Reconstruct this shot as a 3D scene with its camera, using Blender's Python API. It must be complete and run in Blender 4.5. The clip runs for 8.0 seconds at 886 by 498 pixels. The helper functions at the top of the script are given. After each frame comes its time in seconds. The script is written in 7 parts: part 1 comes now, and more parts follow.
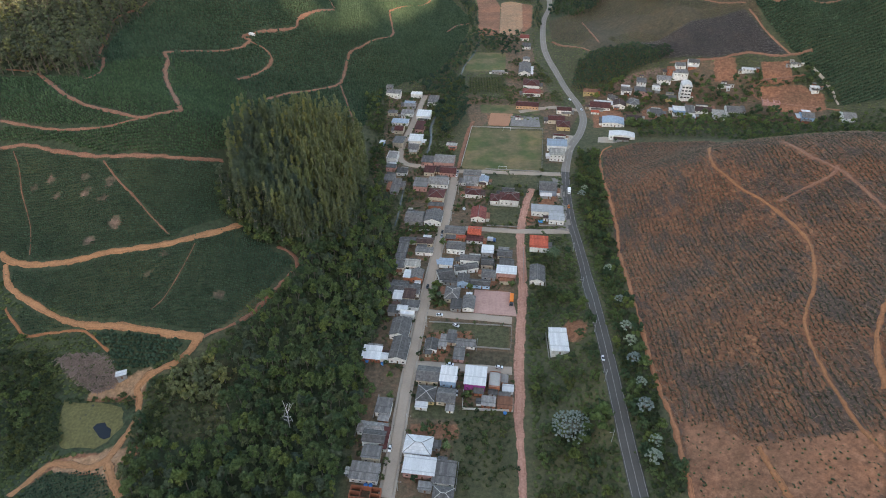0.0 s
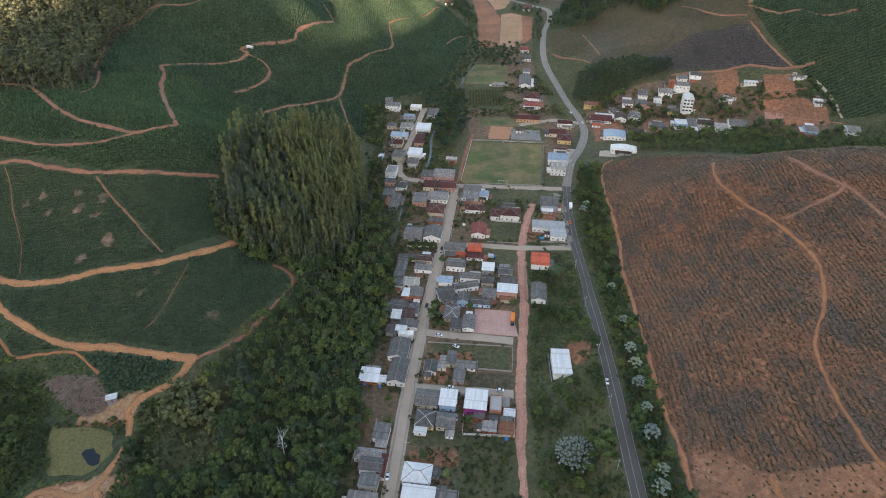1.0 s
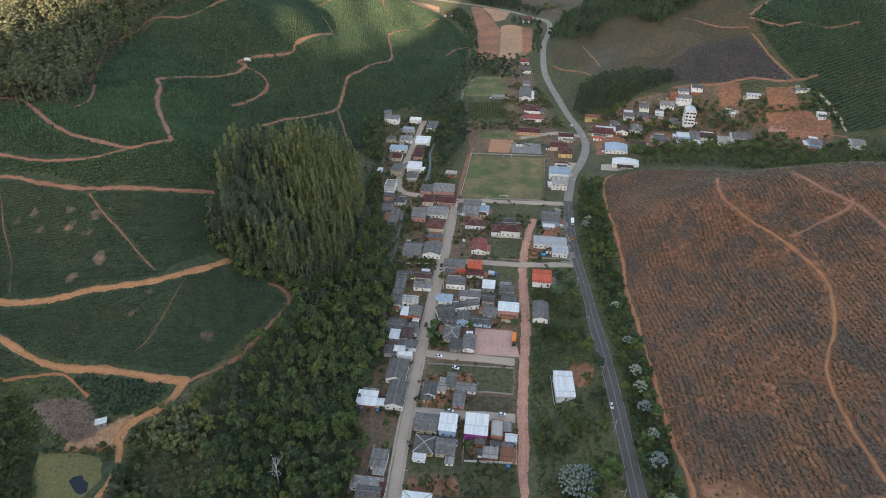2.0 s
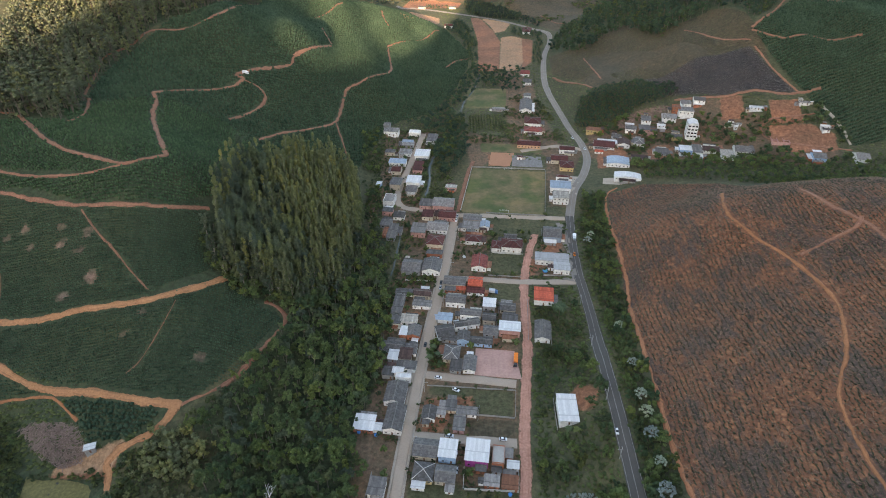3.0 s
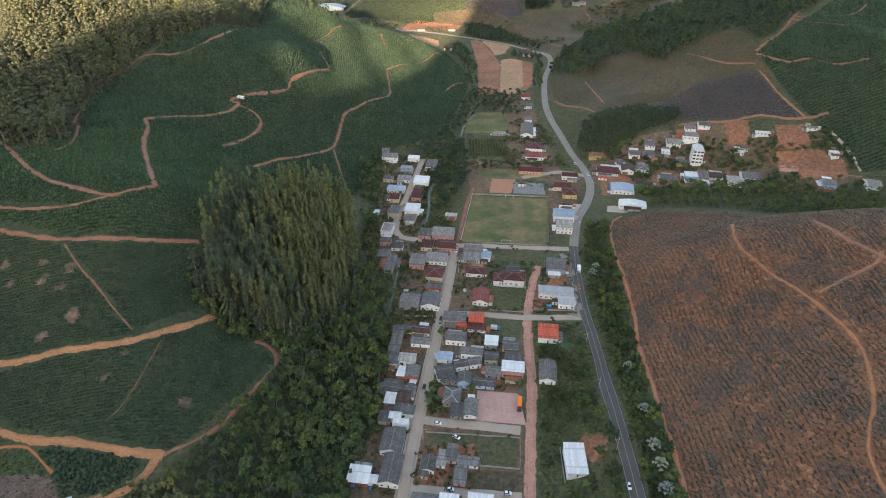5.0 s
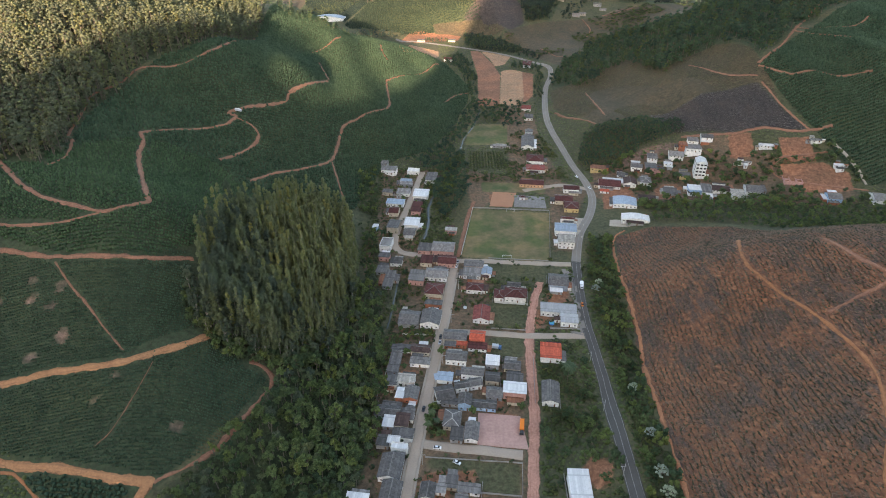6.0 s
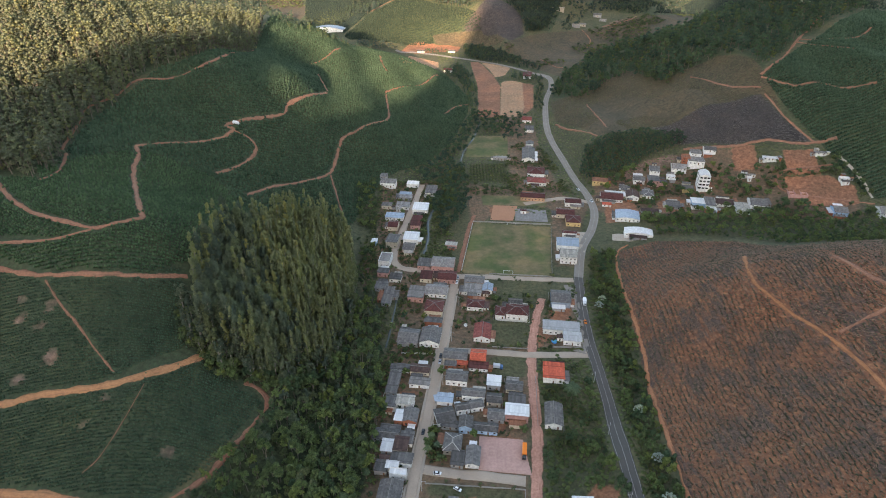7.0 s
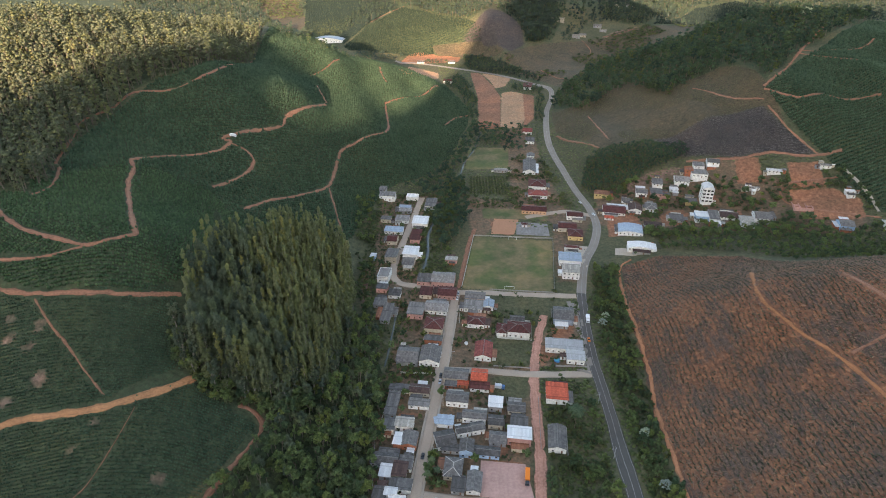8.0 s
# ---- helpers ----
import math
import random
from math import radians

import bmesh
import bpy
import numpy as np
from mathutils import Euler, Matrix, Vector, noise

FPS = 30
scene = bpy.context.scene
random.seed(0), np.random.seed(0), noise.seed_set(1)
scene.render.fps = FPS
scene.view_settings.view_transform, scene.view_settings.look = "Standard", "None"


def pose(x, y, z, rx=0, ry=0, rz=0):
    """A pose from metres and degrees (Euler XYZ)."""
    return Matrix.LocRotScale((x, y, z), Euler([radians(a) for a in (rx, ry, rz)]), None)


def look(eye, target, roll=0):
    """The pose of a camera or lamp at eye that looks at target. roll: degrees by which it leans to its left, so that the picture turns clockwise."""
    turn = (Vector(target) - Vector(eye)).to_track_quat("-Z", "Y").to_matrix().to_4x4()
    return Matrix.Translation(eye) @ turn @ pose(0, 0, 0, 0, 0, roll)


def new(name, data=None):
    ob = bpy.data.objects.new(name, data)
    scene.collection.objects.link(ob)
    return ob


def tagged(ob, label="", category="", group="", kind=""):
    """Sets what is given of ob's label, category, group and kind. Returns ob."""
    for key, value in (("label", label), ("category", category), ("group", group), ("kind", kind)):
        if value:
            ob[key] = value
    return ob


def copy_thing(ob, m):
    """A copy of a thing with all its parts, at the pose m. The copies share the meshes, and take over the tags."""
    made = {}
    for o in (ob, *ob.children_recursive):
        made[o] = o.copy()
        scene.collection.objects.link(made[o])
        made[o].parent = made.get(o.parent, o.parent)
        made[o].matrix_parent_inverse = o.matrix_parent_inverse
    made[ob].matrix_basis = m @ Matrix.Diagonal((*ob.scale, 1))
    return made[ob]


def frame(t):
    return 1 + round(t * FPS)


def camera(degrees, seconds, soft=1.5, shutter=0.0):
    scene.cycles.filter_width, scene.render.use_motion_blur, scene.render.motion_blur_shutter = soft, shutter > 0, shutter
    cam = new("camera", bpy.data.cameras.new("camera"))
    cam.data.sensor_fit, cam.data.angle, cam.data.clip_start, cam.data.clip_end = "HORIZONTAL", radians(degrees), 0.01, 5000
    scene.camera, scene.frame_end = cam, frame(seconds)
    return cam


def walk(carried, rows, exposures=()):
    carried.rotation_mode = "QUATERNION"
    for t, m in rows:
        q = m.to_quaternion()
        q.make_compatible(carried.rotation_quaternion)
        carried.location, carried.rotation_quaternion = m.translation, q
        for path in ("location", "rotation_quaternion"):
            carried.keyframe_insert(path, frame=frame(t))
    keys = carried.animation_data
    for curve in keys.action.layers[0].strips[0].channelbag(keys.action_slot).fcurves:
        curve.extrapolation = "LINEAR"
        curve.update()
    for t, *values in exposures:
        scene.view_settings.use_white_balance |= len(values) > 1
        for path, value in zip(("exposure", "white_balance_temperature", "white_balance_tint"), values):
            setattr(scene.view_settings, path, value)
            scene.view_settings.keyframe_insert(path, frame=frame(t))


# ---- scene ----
cam = camera(73.7, 8.0, 1.0)
METRES, EYE, TILT, LEAN, TURN = 80.0, 253.5, -37.0, 0.0, 0.0
ROWS = [
    (0, 0.0, 0.0, 0.0, -0.0, 0.0, 0.0),
    (0.5, 0.0005, 0.0501, 0.0381, -0.016, 0.412, -0.002),
    (1, 0.0009, 0.1001, 0.0762, -0.031, 0.825, -0.004),
    (1.5, 0.0013, 0.1501, 0.1143, -0.046, 1.237, -0.004),
    (3, 0.0021, 0.2998, 0.2282, -0.082, 2.475, 0.004),
    (3.5, 0.0022, 0.3496, 0.2661, -0.092, 2.888, 0.009),
    (4, 0.0023, 0.3994, 0.3039, -0.101, 3.3, 0.015),
    (4.5, 0.0023, 0.4491, 0.3417, -0.108, 3.713, 0.023),
    (6, 0.002, 0.598, 0.4549, -0.126, 4.95, 0.053),
    (6.5, 0.0018, 0.6475, 0.4925, -0.129, 5.363, 0.065),
    (7, 0.0016, 0.697, 0.5301, -0.132, 5.776, 0.079),
    (7.5, 0.0013, 0.7465, 0.5676, -0.134, 6.188, 0.094),
    (8, 0.0009, 0.7959, 0.6052, -0.134, 6.601, 0.11),
]
walk(cam, [(t, pose(0, 0, EYE, TILT, LEAN, TURN) @ pose(METRES * x, METRES * y, METRES * z, 90 + pitch, roll, yaw)) for t, x, y, z, yaw, pitch, roll in ROWS],
     exposures=[(0.0, 2.64, 7600, 14.5), (8.0, 2.64, 7600, 14.5)])


# ---- light ----
world = bpy.data.worlds.new("sky")
scene.world = world
world.use_nodes = True
SUN_ELEVATION, SUN_BEARING = 13.0, 188.0   # low behind the camera, degrees from +y clockwise
sky = world.node_tree.nodes.new("ShaderNodeTexSky")
sky.sky_type = "NISHITA"
sky.sun_disc = False
sky.sun_elevation = radians(SUN_ELEVATION)
sky.sun_rotation = radians(SUN_BEARING)
sky.air_density, sky.dust_density, sky.ozone_density = 1.0, 1.2, 1.0
background = world.node_tree.nodes["Background"]
background.inputs["Strength"].default_value = 0.12
world.node_tree.links.new(sky.outputs[0], background.inputs["Color"])
sun = new("sun", bpy.data.lights.new("sun", "SUN"))
sun.data.energy, sun.data.angle, sun.data.color = 3.0, radians(0.6), (1.0, 0.80, 0.635)
b, e = radians(SUN_BEARING), radians(SUN_ELEVATION)
sun.matrix_world = look((0, 0, 0), (-math.sin(b) * math.cos(e), -math.cos(b) * math.cos(e), -math.sin(e)))


# ---- materials ----
def nodes_of(name, rough=0.8, metal=0.0):
    m = bpy.data.materials.new(name)
    m.use_nodes = True
    n = m.node_tree.nodes
    p = n["Principled BSDF"]
    p.inputs["Roughness"].default_value = rough
    p.inputs["Metallic"].default_value = metal
    p.inputs["Specular IOR Level"].default_value = 0.25
    return m, n, m.node_tree.links, p


def noise_node(n, links, scale, detail=4, source="Object", rough=0.6, stretch=None):
    tc = n.new("ShaderNodeNewGeometry") if source == "World" else n.new("ShaderNodeTexCoord")
    out = tc.outputs["Position"] if source == "World" else tc.outputs["Object"]
    if stretch:
        mp = n.new("ShaderNodeMapping")
        mp.inputs["Scale"].default_value = stretch
        links.new(out, mp.inputs["Vector"])
        out = mp.outputs["Vector"]
    t = n.new("ShaderNodeTexNoise")
    t.inputs["Scale"].default_value = scale
    t.inputs["Detail"].default_value = detail
    t.inputs["Roughness"].default_value = rough
    links.new(out, t.inputs["Vector"])
    return t.outputs["Fac"]


def ramp(n, links, fac, stops):
    r = n.new("ShaderNodeValToRGB")
    while len(r.color_ramp.elements) < len(stops):
        r.color_ramp.elements.new(0.5)
    for el, (pos, c) in zip(r.color_ramp.elements, stops):
        el.position, el.color = pos, (*c, 1)
    links.new(fac, r.inputs["Fac"])
    return r.outputs["Color"]


def mix(n, links, fac, a, b, kind="MIX"):
    m = n.new("ShaderNodeMix")
    m.data_type, m.blend_type = "RGBA", kind
    for value, socket in ((fac, 0), (a, 6), (b, 7)):
        if isinstance(value, (int, float)):
            m.inputs[socket].default_value = value
        elif isinstance(value, tuple):
            m.inputs[socket].default_value = (*value, 1)
        else:
            links.new(value, m.inputs[socket])
    return m.outputs[2]


def maths(n, links, op, a, b=0.0, clamp=False):
    m = n.new("ShaderNodeMath")
    m.operation, m.use_clamp = op, clamp
    for value, socket in ((a, 0), (b, 1)):
        if isinstance(value, (int, float)):
            m.inputs[socket].default_value = value
        else:
            links.new(value, m.inputs[socket])
    return m.outputs[0]


def bump(n, links, p, height, strength, distance):
    bmp = n.new("ShaderNodeBump")
    bmp.inputs["Strength"].default_value = strength
    bmp.inputs["Distance"].default_value = distance
    links.new(height, bmp.inputs["Height"])
    links.new(bmp.outputs["Normal"], p.inputs["Normal"])


def shade(c, k):
    return tuple(min(1.0, v * k) for v in c)


def plain(name, c, rough=0.8, metal=0.0, vary=0.25, fine=3.0, coarse=0.25, source="World", rnd=0.0, relief=0.0):
    """A weathered surface: two scales of mottling, and a shift from object to object."""
    m, n, links, p = nodes_of(name, rough, metal)
    a = noise_node(n, links, coarse, 3, source)
    f = noise_node(n, links, fine, 5, source)
    col = ramp(n, links, a, [(0.3, shade(c, 1 - vary)), (0.7, shade(c, 1 + vary))])
    col = mix(n, links, 0.5, col, ramp(n, links, f, [(0.35, shade(c, 1 - 1.2 * vary)), (0.65, shade(c, 1 + 0.8 * vary))]))
    if rnd:
        info = n.new("ShaderNodeObjectInfo")
        col = mix(n, links, 1.0, col, ramp(n, links, info.outputs["Random"], [(0.0, (1 - rnd,) * 3), (1.0, (1 + rnd * 0.3,) * 3)]), "MULTIPLY")
    links.new(col, p.inputs["Base Color"])
    if relief:
        bump(n, links, p, f, 0.6, relief)
    return m


def foliage(name, dark, light, rnd=0.45, warm=0.0):
    """Leaves: hue shifts from clump to clump and from tree to tree; warm: how far some trees turn olive."""
    m, n, links, p = nodes_of(name, 0.75)
    info, geo, tone = n.new("ShaderNodeObjectInfo"), n.new("ShaderNodeNewGeometry"), n.new("ShaderNodeAttribute")
    tone.attribute_name = "tone"
    each = maths(n, links, "FRACT", maths(n, links, "ADD", info.outputs["Random"], tone.outputs["Fac"]))
    w = noise_node(n, links, 0.05, 2, "World")
    isl = maths(n, links, "MULTIPLY", geo.outputs["Random Per Island"], 0.45)
    fac = maths(n, links, "ADD", isl, maths(n, links, "MULTIPLY", w, 0.6))
    col = ramp(n, links, fac, [(0.15, dark), (0.8, light)])
    low = (1 - rnd * 1.05, 1 - rnd * 0.8, 1 - rnd * 0.55)
    col = mix(n, links, 1.0, col, ramp(n, links, each, [(0.0, low), (0.45, (0.98, 1.0, 0.95)), (0.8, (1.05, 1.1, 0.9)), (1.0, (1.2 + warm, 1.12 + warm * 0.3, 0.78))]), "MULTIPLY")
    links.new(col, p.inputs["Base Color"])
    p.inputs["Specular IOR Level"].default_value = 0.15
    glow = n.new("ShaderNodeBsdfTranslucent")
    links.new(col, glow.inputs["Color"])
    both = n.new("ShaderNodeMixShader")
    both.inputs[0].default_value = 0.3
    links.new(p.outputs[0], both.inputs[1])
    links.new(glow.outputs[0], both.inputs[2])
    links.new(both.outputs[0], n["Material Output"].inputs["Surface"])
    return m


def rutted(name, c, dark, vary=0.3, ruts=0.75):
    """Bare earth with wheel ruts that come and go along the way."""
    m, n, links, p = nodes_of(name, 0.95)
    a, f = noise_node(n, links, 0.07, 4, "World", 0.65), noise_node(n, links, 0.8, 5, "World", 0.7)
    col = ramp(n, links, a, [(0.3, shade(c, 1 - vary)), (0.7, shade(c, 1 + vary))])
    col = mix(n, links, 0.55, col, ramp(n, links, f, [(0.3, shade(c, 0.45)), (0.5, c), (0.7, shade(c, 1.5))]))
    uv = n.new("ShaderNodeUVMap")
    uv.uv_map = "way"
    sep = n.new("ShaderNodeSeparateXYZ")
    links.new(uv.outputs["UV"], sep.inputs[0])
    off = maths(n, links, "ABSOLUTE", maths(n, links, "SUBTRACT", sep.outputs["Y"], 0.5))
    near = maths(n, links, "ABSOLUTE", maths(n, links, "SUBTRACT", off, 0.24))
    band = maths(n, links, "SUBTRACT", 1.0, maths(n, links, "DIVIDE", near, 0.09), True)
    worn = ramp(n, links, noise_node(n, links, 0.16, 4, "World"), [(0.42, (0, 0, 0)), (0.6, (ruts,) * 3)])
    torn = noise_node(n, links, 0.35, 5, "World", 0.75)
    edge = maths(n, links, "MULTIPLY", maths(n, links, "GREATER_THAN", maths(n, links, "ADD", off, maths(n, links, "MULTIPLY", torn, 0.75)), 0.80), 0.7)
    col = mix(n, links, maths(n, links, "MULTIPLY", band, worn), col, dark)
    col = mix(n, links, edge, col, (0.095, 0.060, 0.036))
    links.new(col, p.inputs["Base Color"])
    bump(n, links, p, f, 0.5, 0.12)
    return m


M = {
    "dirt": rutted("tan_dirt_track", (0.36, 0.170, 0.080), (0.15, 0.08, 0.048)),
    "fieldedge": rutted("orange_field_track", (0.36, 0.150, 0.074), (0.15, 0.07, 0.04)),
    "fieldpath": rutted("field_path", (0.31, 0.128, 0.058), (0.15, 0.08, 0.048)),
    "red": rutted("red_earth_track", (0.250, 0.118, 0.072), (0.11, 0.055, 0.04)),
    "road": rutted("pinkish_gravel_road", (0.41, 0.205, 0.145), (0.25, 0.110, 0.072), 0.4, 0.8),
    "pale": plain("pale_gravel", (0.36, 0.30, 0.24), 0.95, vary=0.2, fine=1.0),
    "street": plain("worn_block_paving", (0.345, 0.270, 0.208), 0.95, vary=0.14, fine=1.4, coarse=0.12),
    "worn": plain("worn_asphalt", (0.215, 0.186, 0.156), 0.95, vary=0.15, fine=1.6, coarse=0.1),
    "asphalt": plain("asphalt", (0.086, 0.077, 0.068), 0.95, vary=0.15, fine=1.6, coarse=0.1),
    "concrete": plain("concrete", (0.34, 0.32, 0.29), 0.9, vary=0.2),
    "stream": plain("stream_water", (0.075, 0.085, 0.08), 0.25, vary=0.2),
    "paint": plain("road_paint", (0.31, 0.285, 0.25), 0.7, vary=0.2, fine=2.0),
}


def felled(n, links):
    """Red-brown soil that shows between greyish brush: bare spots, and streaks along and across the old rows."""
    patch = noise_node(n, links, 0.035, 5, "World", 0.7)
    blot = noise_node(n, links, 0.35, 5, "World", 0.75)
    along = noise_node(n, links, 0.45, 4, "World", 0.7, (1.0, 0.12, 1.0))
    twig = noise_node(n, links, 0.9, 5, "World", 0.8, (0.3, 1.0, 1.0))
    soil = ramp(n, links, blot, [(0.30, (0.085, 0.038, 0.023)), (0.5, (0.175, 0.073, 0.038)), (0.70, (0.36, 0.162, 0.080))])
    brushy = ramp(n, links, twig, [(0.36, (0.036, 0.028, 0.022)), (0.53, (0.090, 0.058, 0.043)), (0.68, (0.20, 0.125, 0.094))])
    w = maths(n, links, "ADD", maths(n, links, "MULTIPLY", patch, 1.15), maths(n, links, "MULTIPLY", along, 0.75))
    return mix(n, links, ramp(n, links, w, [(0.84, (0, 0, 0)), (1.04, (1, 1, 1))]), brushy, soil)


def ground_material():
    m, n, links, p = nodes_of("valley_ground", 0.95)
    big = noise_node(n, links, 0.028, 5, "World", 0.65)
    mid = noise_node(n, links, 0.22, 5, "World")
    fin = noise_node(n, links, 1.3, 5, "World")
    tuss = noise_node(n, links, 0.42, 5, "World", 0.72)

    def cover(lo, hi, third=None, rough=True):
        c = ramp(n, links, mid, [(0.32, lo), (0.68, hi)])
        c = mix(n, links, ramp(n, links, fin, [(0.4, (0, 0, 0)), (0.65, (0.55,) * 3)]), c, third or shade(lo, 0.7))
        c = mix(n, links, 1.0, c, ramp(n, links, big, [(0.32, (0.72, 0.80, 0.78)), (0.5, (1.0,) * 3), (0.68, (1.28, 1.16, 1.05))]), "MULTIPLY")
        if not rough:
            return c
        return mix(n, links, 1.0, c, ramp(n, links, tuss, [(0.3, (0.52,) * 3), (0.5, (0.98,) * 3), (0.68, (1.4,) * 3)]), "MULTIPLY")

    def mask(name, soft=0.22):
        a = n.new("ShaderNodeAttribute")
        a.attribute_name = name
        v = maths(n, links, "ADD", a.outputs["Fac"], maths(n, links, "MULTIPLY", maths(n, links, "SUBTRACT", mid, 0.5), 0.7))
        return maths(n, links, "DIVIDE", maths(n, links, "SUBTRACT", v, 0.5 - soft / 2), soft, True)

    col = cover((0.050, 0.060, 0.028), (0.090, 0.090, 0.046), (0.098, 0.076, 0.046))          # rough pasture and scrub
    col = mix(n, links, mask("planted"), col, cover((0.028, 0.046, 0.022), (0.046, 0.066, 0.032), (0.066, 0.056, 0.034)))
    col = mix(n, links, mask("woods"), col, cover((0.042, 0.056, 0.028), (0.075, 0.088, 0.042)))
    col = mix(n, links, mask("felled"), col, felled(n, links))
    col = mix(n, links, mask("yards", 0.5), col, cover((0.070, 0.062, 0.035), (0.192, 0.112, 0.068), (0.145, 0.098, 0.068)))
    col = mix(n, links, mask("lawn"), col, mix(n, links, ramp(n, links, noise_node(n, links, 0.035, 4, "World"), [(0.40, (0, 0, 0)), (0.55, (1, 1, 1))]), cover((0.058, 0.082, 0.027), (0.098, 0.106, 0.040), (0.076, 0.092, 0.034), False), cover((0.120, 0.102, 0.047), (0.205, 0.145, 0.078), (0.140, 0.110, 0.054), False)))
    col = mix(n, links, mask("meadow", 0.35), col, cover((0.053, 0.060, 0.027), (0.090, 0.086, 0.041), (0.092, 0.072, 0.042)))
    col = mix(n, links, mask("earth"), col, cover((0.205, 0.090, 0.049), (0.300, 0.138, 0.078), (0.165, 0.082, 0.050)))
    col = mix(n, links, mask("bald", 0.5), col, cover((0.165, 0.098, 0.070), (0.270, 0.165, 0.125), (0.07, 0.062, 0.04)))
    col = mix(n, links, mask("tilled"), col, cover((0.30, 0.165, 0.090), (0.37, 0.225, 0.135), (0.27, 0.15, 0.085)))
    col = mix(n, links, mask("burnt", 0.7), col, cover((0.044, 0.038, 0.035), (0.082, 0.065, 0.057), (0.034, 0.030, 0.029)))
    col = mix(n, links, mask("dry"), col, cover((0.044, 0.045, 0.025), (0.094, 0.076, 0.046), (0.100, 0.056, 0.036)))
    links.new(col, p.inputs["Base Color"])
    bump(n, links, p, fin, 0.5, 0.3)
    return m


# ---- the land ----
WEST_HILLS = [
    (-477, 735, 232, 137.3), (-245, 387, 77, 48.4), (-206, 968, 77, 43.1), (-52, 155, 155, -10.3), (-484, 415, 110, 46.7),
    (-400, 0, 77, 24.9), (-206, 697, 77, 32.8), (-284, 315, 41, -18.2), (-243, 191, 41, -20.9), (-77, 1037, 41, 15.0),
    (-139, 294, 41, 16.8), (-303, 1026, 58, 22.3), (-390, 213, 58, 11.2), (-98, 624, 41, -10.4), (-181, 397, 41, 21.8),
    (-243, 521, 41, 11.7), (-390, 909, 58, 9.4),
]
EAST_HILLS = [
    (568, 851, 232, 121.0), (335, 155, 155, 77.7), (26, 619, 155, -19.7), (277, 359, 58, 36.6), (103, 1084, 155, -21.7),
    (335, 531, 58, -20.8), (397, 5, 41, 52.2), (423, 299, 58, 40.8), (191, 377, 41, 22.8), (181, 0, 77, 21.0),
    (335, 735, 58, 19.9), (88, 335, 41, -8.1), (232, 583, 41, -10.6), (64, 851, 77, -10.7), (452, 996, 58, 20.8),
    (480, 666, 41, 16.5), (356, 397, 41, 9.5), (191, 232, 41, 7.1), (170, 686, 41, 8.1), (335, 851, 58, 8.5),
    (418, 521, 41, -9.3), (290, 945, 60, 16.0), (430, 930, 50, 6.0), (67, 562, 41, 7.7), (191, 975, 41, -9.9), (129, 459, 41, -4.4),
]
FAR_HILLS = [
    (103, 1548, 232, 95.1), (-243, 1388, 41, -25.8), (338, 1184, 110, -28.5), (-41, 1200, 58, -24.8), (253, 1347, 41, -10.7),
    (67, 1429, 41, -2.6), (-243, 1182, 41, -14.6), (393, 1490, 58, 19.5), (88, 1305, 41, 16.8), (-77, 1553, 41, 19.7),
    (-119, 1099, 41, -5.8),
]

FLOOR_WEST = ([0, 129, 322, 452, 580, 645, 774, 903, 1032, 1161], [-52, -58, -58, -58, -45, -19, 19, 32, 13, -52])
FLOOR_EAST = ([0, 258, 322, 516, 593, 774, 955, 1096, 1226], [46, 52, 101, 129, 144, 123, 157, 142, 77])


def smooth(t):
    t = np.clip(t, 0, 1)
    return t * t * (3 - 2 * t)


def land(x, y):
    """The height of the ground: hills, a flat valley floor, and an unseen southern range added to shade it."""
    x, y = np.asarray(x, float), np.asarray(y, float)
    z = np.zeros(np.broadcast(x, y).shape)
    for a, c, s, h in WEST_HILLS + EAST_HILLS + FAR_HILLS:
        z = z + h * np.exp(-((x - a) ** 2 + (y - c) ** 2) / (2 * s * s))
    ribs = smooth((y - 560) / 120) * smooth((1060 - y) / 80) * smooth((x + 300) / 60)
    z = z + ribs * (2.6 * np.sin(x / 14 + y / 37) + 1.6 * np.sin(x / 9 - y / 60 + 1))
    flat = smooth((x - np.interp(y, *FLOOR_WEST) + 32) / 32) * smooth((np.interp(y, *FLOOR_EAST) + 32 - x) / 32) * smooth((1290 - y) / 77)
    z = z * (1 - flat)
    pond = smooth(1.5 - np.hypot((x + 191) / 33, (y - 195) / 24))
    z = z * (1 - pond) + POND_LEVEL * pond
    far = smooth((y - 1480) / 1160) * (190 + 90 * np.sin(x / 400 + 1) + 52 * np.sin(x / 168 + y / 500))
    south = smooth((-200 - y) / 1160) * np.interp(x, *SHADE_CREST)
    side = smooth((np.abs(x) - 620) / 1160) * (155 + 65 * np.sin(y / 335) + 39 * np.sin(x / 220))
    return z + np.maximum(np.maximum(far, south), side)


POND_LEVEL = -9.7
# the crest of an unseen range added behind the eye, shaped to cast shadow over the valley: places from west to east,
# and heights
SHADE_CREST = ([-1500, -760, -640, -612, -598, -575, -540, -500, -480, -460, -445, -430, -410, -395, -375, -355, -335, -310, -285, -262, -200, 60, 130, 210, 300, 900],
               [585, 585, 550, 536, 538, 594, 606, 595, 579, 561, 543, 534, 522, 515, 517, 516, 522, 540, 620, 690, 740, 740, 662, 662, 740, 700])


